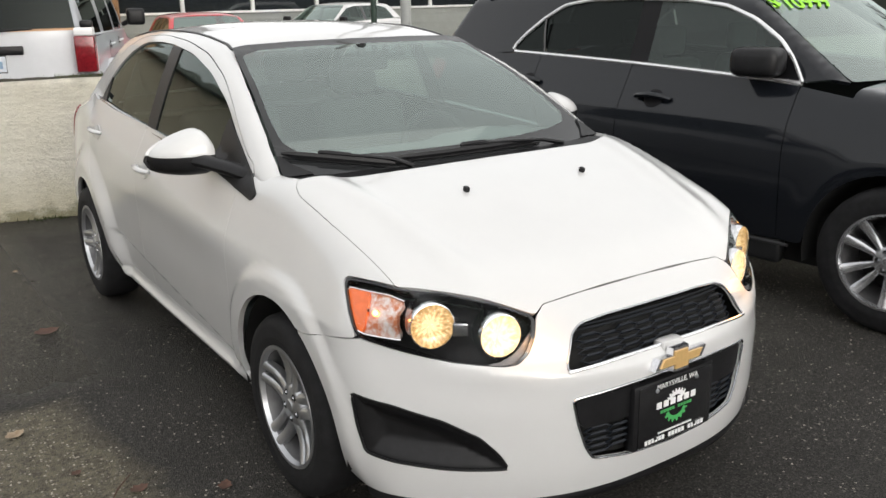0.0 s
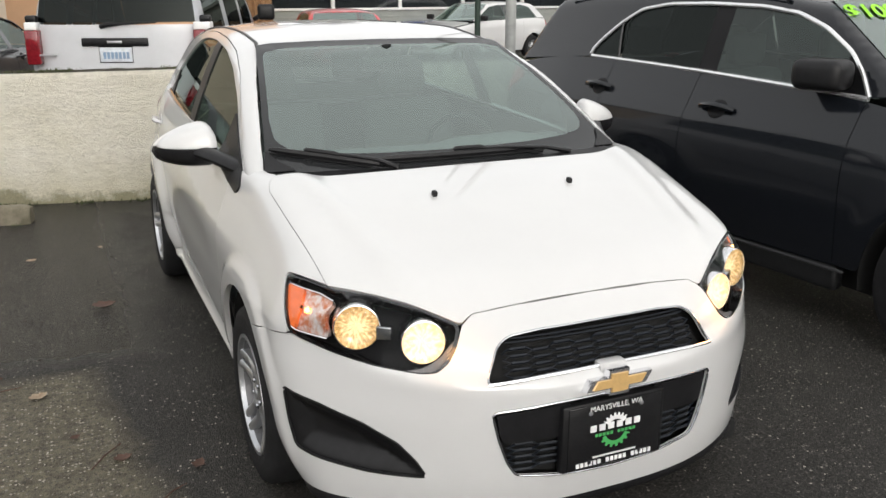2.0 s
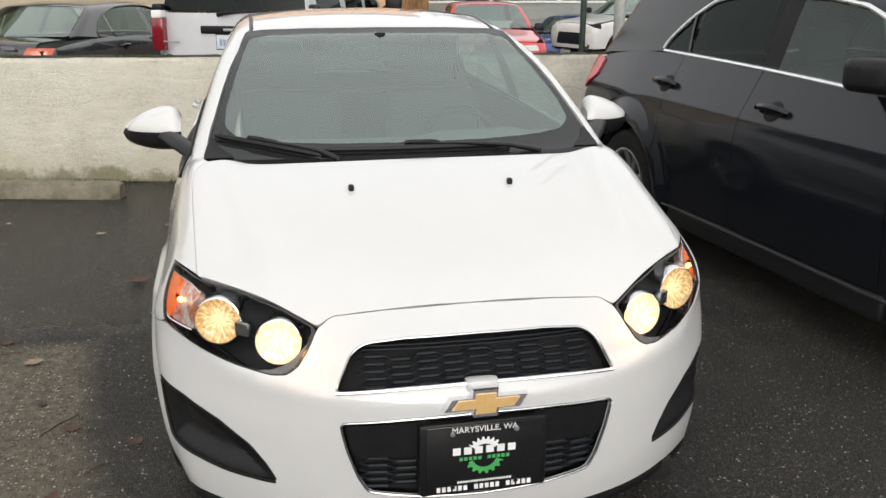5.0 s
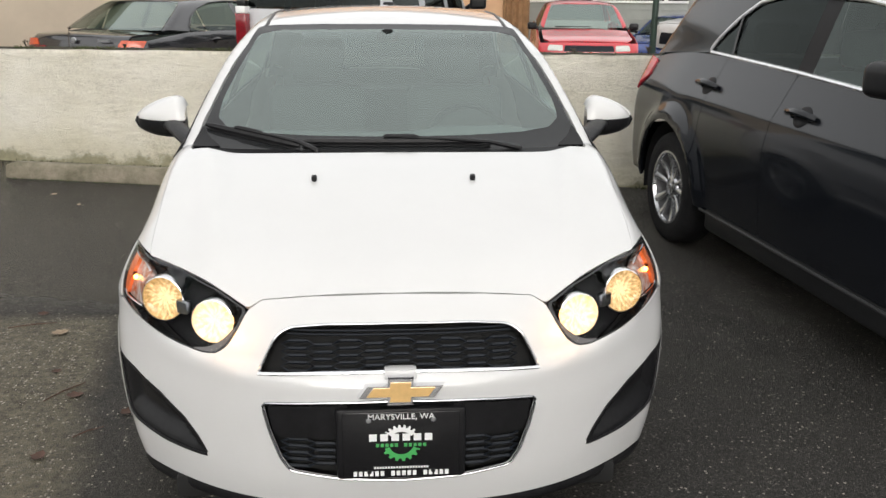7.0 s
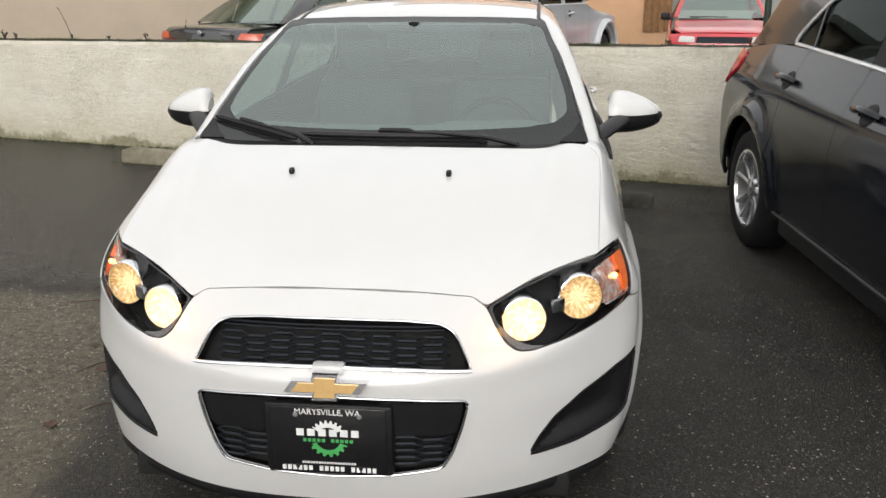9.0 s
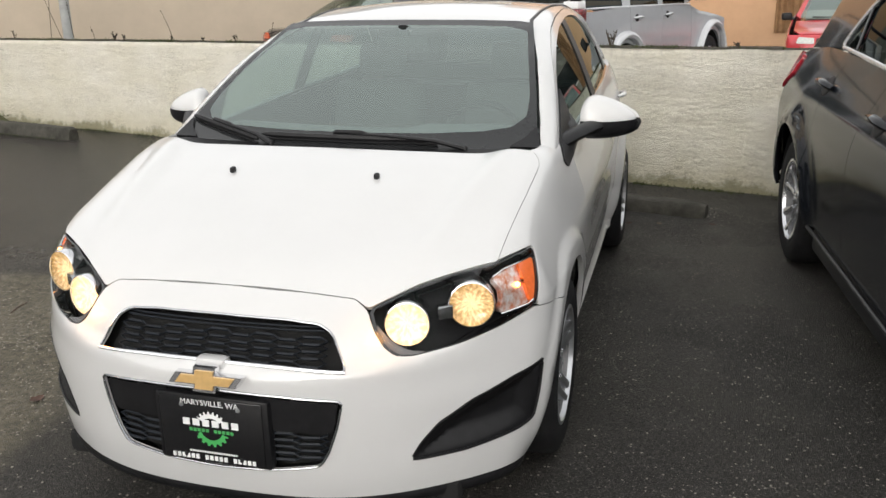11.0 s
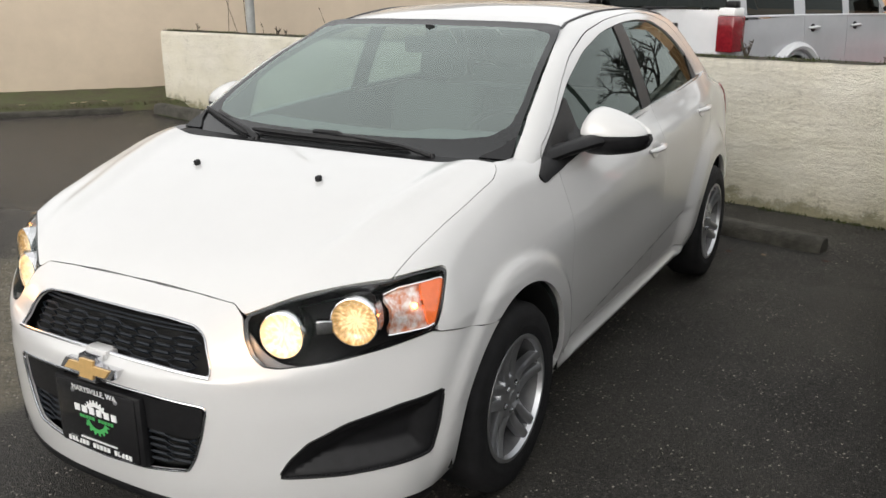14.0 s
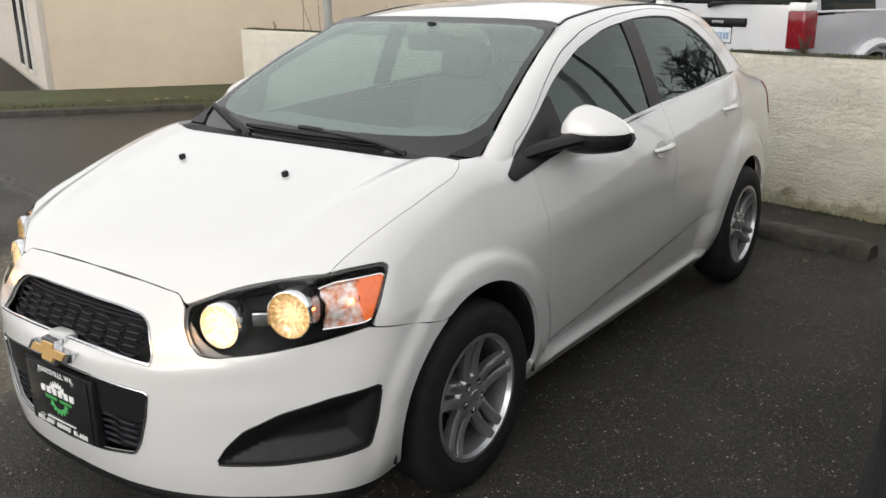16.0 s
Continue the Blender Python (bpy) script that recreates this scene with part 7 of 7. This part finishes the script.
def wheel_stop(d0, d1, off, rz=0.0, tall=1.0, mtl=CONCRETE):
    L = d1 - d0
    bm = bmesh.new()
    prof = [(-0.085, 0.0), (-0.078, 0.07), (-0.062, 0.115), (-0.04, 0.13), (0.04, 0.13), (0.062, 0.115), (0.078, 0.07), (0.085, 0.0)]
    n = max(8, int(L / 0.05))
    rings = []
    for i in range(n + 1):
        x = -L / 2 + L * i / n
        sq = 1 - 0.25 * max(0, 1 - min(i, n - i) / 1.2) ** 2
        rings.append([bm.verts.new((x, y * sq + 0.006 * noise.noise((x * 6, y * 9, d0)), z * (0.4 + 0.6 * sq) + (0.007 * noise.noise((x * 8, y * 20, d0 + 3)) if z > 0 else 0))) for y, z in [(a, b * tall) for a, b in prof]])
    for i in range(n):
        for j in range(7):
            bm.faces.new((rings[i][j], rings[i + 1][j], rings[i + 1][j + 1], rings[i][j + 1]))
    bm.faces.new(rings[0])
    bm.faces.new(rings[-1][::-1])
    bmesh.ops.recalc_face_normals(bm, faces=bm.faces[:])
    b = part("wheel_stop", bm, mtl)
    b.matrix_basis = along((d0 + d1) / 2, off, 0, rz)
    return tagged(b, "worn mossy concrete wheel stop on the asphalt", "wheel stop", "wheel stops")


wheel_stop(-3.16, -1.52, -0.60, mtl=STOPMAT)
wheel_stop(-0.10, 1.64, -0.80, 0.0, 0.72)
wheel_stop(-6.90, -5.20, -0.53)


def stop_moss():
    d = random.choice((random.uniform(-3.25, -1.55), random.uniform(-6.8, -5.3)))
    p = along(d, (-0.60 if d > -4 else -0.53) + random.choice((-0.09, 0.09)) + random.gauss(0, 0.012)).translation
    return (p.x, p.y, 0.0)


tufts("wheel_stop_moss", 900, stop_moss, MOSS, "moss at the foot of the wheel stops", "moss", 0.006, 0.02, 0.006)

# posts behind the wall
for nm, lab, x, y, r, h, m in (("sign_post", "dark green metal post behind the wall", 2.54, 5.16, 0.03, 4.5, GREENPOST), ("lamp_post", "thick pale grey post behind the wall", 2.90, 5.14, 0.055, 5.5, GREYPOST), ("utility_pole", "grey painted pole beside the wall", -6.78, 7.35, 0.065, 6.0, GREYPOST)):
    p = part(nm, lathe([(r * 1.6, 0.0), (r * 1.6, 0.03), (r, 0.04), (r * 0.92, h), (0, h + 0.01)], 20, "z"), m)
    p.location = (x, y, 0)
    tagged(p, lab, "post")

# beige building with lap siding on its end
bx = thing("beige_building", "plain beige stucco building with siding at its end", "building", pose(-9.85, 4.72, 0, 0, 0, 48.5), kind="structure")
part("stucco_wall", box_bm((0, 0, -0.1), (12.0, 0.25, 3.4), 0.01), BEIGE, bx)
part("far_wall", box_bm((0, 7.75, -0.1), (12.0, 8.0, 3.4)), BEIGE, bx)
part("end_wall", box_bm((11.75, 0.25, -0.1), (12.0, 7.75, 3.4)), BEIGE, bx)
TURNED = pose(0, 0, 0, 0, 0, 108.5)
sw_ = part("siding_wall", box_bm((0.02, -0.25, -0.1), (9.0, -0.02, 3.4)), SIDING, bx)
sw_.matrix_basis = TURNED
part("roof", box_bm((-0.3, -0.3, 3.4), (12.3, 8.3, 3.6), 0.02), GREYSIDE, bx)
o = part("corner_board", box_bm((-0.02, -0.06, -0.05), (0.10, 0.035, 3.4), 0.004), SIDING, bx)
o.matrix_basis = TURNED
for x0, x1 in ((1.5, 1.95), (2.6, 3.15)):
    o = part("window_frame", box_bm((x0 - 0.07, -0.01, 0.25), (x1 + 0.07, 0.05, 3.05), 0.005), MULLION, bx)
    o.matrix_basis = TURNED
    part("window_strip", box_bm((x0, 0.03, 0.32), (x1, 0.06, 2.98), 0.004), DARKWIN, o)
board = bmesh.new()
vv = [board.verts.new(p) for p in ((0.1, -0.028, 0), (0.1, 0.018, 0), (0.1, -0.004, 0.20), (0.1, -0.028, 0.20), (8.9, -0.028, 0), (8.9, 0.018, 0), (8.9, -0.004, 0.20), (8.9, -0.028, 0.20))]
for f in ((0, 1, 2, 3), (7, 6, 5, 4), (1, 5, 6, 2), (0, 4, 5, 1), (2, 6, 7, 3)):
    board.faces.new([vv[i] for i in f])
bmesh.ops.recalc_face_normals(board, faces=board.faces[:])
first = part("siding_board", board, SIDING, bx, smooth=False)
first.matrix_basis = TURNED
for k in range(1, 17):
    o = new("siding_board", first.data)
    o.parent = bx
    o.matrix_basis = pose(0, 0, 0.2 * k, 0, 0, 108.5)
bed = part("flower_bed", box_bm((0.0, 0.06, -0.05), (9.0, 0.9, 0.12), 0.04), SOIL, bx)
bed.matrix_basis = TURNED
# grass strip and its kerb
gvs, gfs = [], []
xs_, ys_ = np.linspace(-2.5, 4.4, 60), [-1.42, -1.2, -0.8, -0.4, 0.0]
for x in xs_:
    for k, y in enumerate(ys_):
        gvs.append((x, y, -0.03 if k == 0 else 0.05 + 0.025 * k + 0.015 * noise.noise((x * 2, y * 2, 1))))
for i in range(59):
    for j in range(4):
        gfs.append((i * 5 + j, (i + 1) * 5 + j, (i + 1) * 5 + j + 1, i * 5 + j + 1))
lawn = mesh_part("grass_verge", gvs, gfs, GRASS)
lawn.matrix_basis = bx.matrix_basis
tagged(lawn, "narrow strip of rough mown grass", "grass", kind="structure")
kerb = part("kerb", box_bm((-2.5, -1.55, -0.05), (2.2, -1.41, 0.06), 0.02), CONCRETE)
kerb.matrix_basis = bx.matrix_basis
tagged(kerb, "dark worn kerb along the grass", "kerb", kind="structure")
BXM = bx.matrix_basis.copy()


def verge_spot():
    p = BXM @ Vector((random.uniform(-2.4, 4.3), random.uniform(-1.40, -0.02), 0))
    return (p.x, p.y, 0.07)


tufts("verge_grass", 9000, verge_spot, GRASS, "short rough grass blades", "grass", 0.008, 0.04, 0.006)

# buildings further back
sal = thing("salmon_building", "salmon stucco building with a brown cloth at its corner", "building", pose(0, 18.7, 0), kind="structure")
part("stucco_wall", box_bm((-2.9, 0, -0.1), (3.6, 5.0, 5.5), 0.01), SALMON, sal)
part("roof", box_bm((-3.1, -0.2, 5.5), (3.8, 5.2, 5.7)), GREYSIDE, sal)
cb = bmesh.new()
cols = []
for i in range(13):
    x = 3.05 + 0.055 * i
    cols.append([cb.verts.new((x, -0.05 - 0.05 * math.sin(i * 1.9) - 0.02 * noise.noise((i * 0.7, z, 2)), z)) for z in np.linspace(0.3, 3.4, 12)])
for i in range(12):
    for j in range(11):
        cb.faces.new((cols[i][j], cols[i + 1][j], cols[i + 1][j + 1], cols[i][j + 1]))
part("brown_cloth", cb, BROWN, sal)
shop = thing("shop_front", "grey clad shop with dark windows and white mullions", "building", pose(0, 20.2, 0), kind="structure")
part("base_wall", box_bm((3.7, 0, -0.1), (32, 0.3, 1.22), 0.01), GREYSIDE, shop)
part("upper_wall", box_bm((3.7, 0, 2.1), (32, 0.3, 2.75), 0.01), GREYSIDE, shop)
part("shop_interior", box_bm((3.7, 2.0, 0), (32, 2.2, 2.75)), CORE, shop)
for x in np.arange(3.75, 32, 1.9):
    part("mullion", box_bm((x, -0.03, 1.2), (x + 0.09, 0.10, 2.12), 0.005), MULLION, shop)
    part("shop_pane", box_bm((x + 0.09, 0.05, 1.2), (x + 1.9, 0.07, 2.12)), DARKWIN, shop)
for z in (0.25, 0.5, 0.75, 1.0):
    part("cladding_rib", box_bm((3.7, -0.015, z), (32, 0.0, z + 0.03)), GREYSIDE, shop)
part("sill_rail", box_bm((3.7, -0.06, 1.18), (32, 0.02, 1.24), 0.005), MULLION, shop)
part("roof", box_bm((3.65, -0.3, 2.75), (32, 6, 2.9)), GREYSIDE, shop)
shed = thing("grey_shed", "grey-green clad wall with a shuttered opening", "building", pose(0, 20.6, 0), kind="structure")
part("clad_wall", box_bm((-14, 0, -0.1), (-2.9, 0.3, 4.5)), GREYSIDE, shed)
for z in np.arange(0.15, 4.4, 0.3):
    part("cladding_rib", box_bm((-14, -0.02, z), (-2.9, 0.0, z + 0.04)), GREYSIDE, shed)

# leaf litter
def leaf(x, y, size, m, rz, lab, z=0.0, curl=0.3):
    bm = bmesh.new()
    n = 8
    L, Rr = [], []
    mid = []
    for i in range(n + 1):
        t = i / n
        w = size * 0.33 * math.sin(math.pi * t ** 0.8) * (1 + 0.25 * math.sin(t * 19))
        u = size * (t - 0.5)
        zc = 0.004 + size * curl * 0.35 * (2 * t - 1) ** 2
        mid.append(bm.verts.new((u, 0, zc)))
        L.append(bm.verts.new((u, w, zc + abs(w) * curl)))
        Rr.append(bm.verts.new((u, -w, zc + abs(w) * curl * 0.6)))
    for i in range(n):
        bm.faces.new((mid[i], mid[i + 1], L[i + 1], L[i]))
        bm.faces.new((Rr[i], Rr[i + 1], mid[i + 1], mid[i]))
    bmesh.ops.remove_doubles(bm, verts=bm.verts[:], dist=1e-5)
    ob = part("fallen_leaf", bm, m)
    ob.matrix_basis = pose(x, y, z, 0, 0, rz)
    return tagged(ob, lab, "leaf", "fallen leaves")


RB, PB = "curled reddish-brown dead leaf on the asphalt", "pale tan dead leaf lying on the asphalt"
for x, y, sz, m, rz in ((-1.25, 2.08, 0.13, LEAF, 10), (-1.58, 0.99, 0.085, LEAF2, 30), (-1.045, 0.155, 0.07, LEAF, 60), (-1.295, 0.31, 0.07, LEAF, 15), (-1.27, -0.17, 0.07, LEAF, 80), (-1.75, 1.25, 0.06, LEAF, 5), (-1.62, 3.15, 0.07, LEAF2, 20), (-1.2, 3.3, 0.05, LEAF2, 70), (-2.6, 3.9, 0.06, LEAF2, 40), (-2.3, 3.55, 0.05, LEAF2, 100), (-3.68, 1.48, 0.05, LEAF2, 0), (0.9, 3.02, 0.05, LEAF, 30), (1.1, 3.05, 0.045, LEAF2, 120), (1.45, 3.1, 0.05, LEAF, 10), (-2.0, 0.2, 0.06, LEAF, 140), (-1.9, -0.4, 0.05, LEAF2, 60), (-1.45, 0.55, 0.045, LEAF, 33), (-8.2, 6.2, 0.1, LEAF2, 10), (-8.45, 5.9, 0.09, LEAF, 50), (-8.7, 5.75, 0.08, LEAF2, 70), (-9.0, 5.3, 0.1, LEAF, 20), (-9.3, 5.25, 0.08, LEAF2, 95)):
    leaf(x, y, sz, m, rz, RB if m is LEAF else PB, 0.0 if x > -8 else 0.10)
for k in range(22):
    p = BXM @ Vector((random.uniform(0.6, 4.2), random.choice((-0.08, -0.15, -1.3, -0.9)) + random.gauss(0, 0.06), 0))
    m = random.choice((LEAF, LEAF2, LEAF))
    leaf(p.x, p.y, random.uniform(0.06, 0.13), m, random.uniform(0, 360), "curled reddish-brown dead leaf on the grass strip" if m is LEAF else "pale tan dead leaf on the grass strip", 0.11)
for x, y, a, ln in ((-1.75, 1.1, 15, 0.22), (-1.35, 0.35, 55, 0.2), (-1.15, 0.0, 40, 0.12), (-2.1, 0.7, 100, 0.15)):
    t_ = part("fallen_twig", tube([(-ln / 2, 0, 0.004), (0, 0.008, 0.006), (ln / 2, 0, 0.004)], [0.002, 0.003, 0.0015], 5), LEAF)
    t_.matrix_basis = pose(x, y, 0, 0, 0, a)
    tagged(t_, "thin reddish-brown twig on the asphalt", "twig", "fallen twigs")


def chip_field():
    vs, fs = [], []
    for i in range(22000):
        x, y = random.uniform(-4.5, 4.5), random.uniform(-2.2, 4.2)
        if random.random() < 0.5:
            x = random.uniform(0.9, 2.3)
        r = random.uniform(0.0011, 0.0034) * (1.8 if random.random() < 0.06 else 1)
        k = len(vs)
        a = random.uniform(0, 6.28)
        vs += [(x + r * math.cos(a + q * 2.09), y + r * math.sin(a + q * 2.09), 0.0005) for q in range(3)] + [(x, y, r * 0.9)]
        fs += [(k, k + 1, k + 3), (k + 1, k + 2, k + 3), (k + 2, k, k + 3)]
    ob = mesh_part("grit", vs, fs, mat("pale_grit", (0.20, 0.19, 0.17), 0.8, var=0.5, scale=40), smooth=False)
    tagged(ob, "loose pale grit on the asphalt", "grit", kind="stuff")


chip_field()


def debris_field():
    vs, fs = [], []
    for i in range(420):
        x, y = random.uniform(-4.0, -1.1), random.uniform(1.4, 4.2)
        if i > 240:
            d = random.uniform(-5.0, 3.5)
            p = along(d, -abs(random.gauss(0, 0.22)) - 0.02).translation
            x, y = p.x, p.y
        r = random.uniform(0.004, 0.014)
        a, k, n = random.uniform(0, 6.28), len(vs), 5
        vs += [(x + r * random.uniform(0.5, 1.3) * math.cos(a + q * 1.257), y + r * random.uniform(0.4, 1.0) * math.sin(a + q * 1.257), 0.0008) for q in range(n)] + [(x, y, r * 0.3)]
        fs += [(k + q, k + (q + 1) % n, k + n) for q in range(n)]
    ob = mesh_part("leaf_litter", vs, fs, mat("dark_leaf_litter", (0.03, 0.022, 0.015), 0.9, var=0.5, scale=12), smooth=False)
    tagged(ob, "small dark bits of leaf litter on the asphalt", "litter", kind="stuff")


debris_field()

# bare trees across the lot, seen as reflections in the windows
def bare_tree(x, y, h):
    ob = thing("bare_tree", "tall leafless winter tree beyond the parked cars", "tree", pose(x, y, 0), "bare trees")
    segs = []

    def grow(p, d, l_, r, lev):
        q = p + d * l_
        segs.append((p, q, r, r * 0.7, lev))
        if lev == 0:
            return
        for k in range(3 if lev > 1 else 4):
            ax = Vector((random.gauss(0, 1), random.gauss(0, 1), random.gauss(0.25, 0.6))).normalized()
            grow(p + d * l_ * random.uniform(0.55, 1.0), (d * 0.75 + ax * 0.75).normalized(), l_ * random.uniform(0.55, 0.75), r * 0.6, lev - 1)

    grow(Vector((0, 0, -0.1)), Vector((0.02, 0.03, 1)), h * 0.34, h * 0.022, 5)
    for nm, sel, n in (("trunk", lambda v: v >= 4, 8), ("crown", lambda v: v < 4, 4)):
        vs, fs = [], []
        for p, q, r0, r1, lev in segs:
            if not sel(lev):
                continue
            t = (q - p).normalized()
            s = t.cross(Vector((0.3, 0.9, 0.1))).normalized()
            w = s.cross(t)
            k = len(vs)
            for c, r in ((p, r0), (q, r1)):
                vs += [c + (s * math.cos(6.283 * j / n) + w * math.sin(6.283 * j / n)) * r for j in range(n)]
            fs += [(k + j, k + (j + 1) % n, k + n + (j + 1) % n, k + n + j) for j in range(n)]
        mesh_part(nm, vs, fs, BRANCH, ob)


for x, y, h in ((13.0, -3.0, 9.0), (15.5, 3.5, 10.0), (14.0, -9.0, 9.0), (18.0, 9.5, 11.0), (10.6, 36.0, 13.0), (17.5, 37.0, 13.0), (13.5, 44.0, 14.0), (-14.0, -6.0, 9.0), (9.0, -16.0, 10.0)):
    bare_tree(x, y, h)

# unseen ring added to close the horizon and darken it in reflections
vs, fs = [], []
n = 240
for i in range(n):
    a = 2 * math.pi * i / n
    h = 5.0 + 2.2 * noise.noise((math.cos(a) * 9, math.sin(a) * 9, 0)) + 1.2 * noise.noise((math.cos(a) * 40, math.sin(a) * 40, 2))
    r = 46 + 4 * noise.noise((math.cos(a) * 5, math.sin(a) * 5, 8))
    vs += [(r * math.cos(a), 5 + r * math.sin(a), -0.2), (r * math.cos(a), 5 + r * math.sin(a), h)]
for i in range(n):
    j = (i + 1) % n
    fs.append((2 * i, 2 * j, 2 * j + 1, 2 * i + 1))
woods = mesh_part("backdrop", vs, fs, mat("reflection_backdrop", (0.05, 0.055, 0.045), 0.95, col2=(0.02, 0.025, 0.018), scale=0.8), smooth=False)
tagged(woods, "dull grey-green backdrop added on the unseen horizon", "woods", kind="structure")
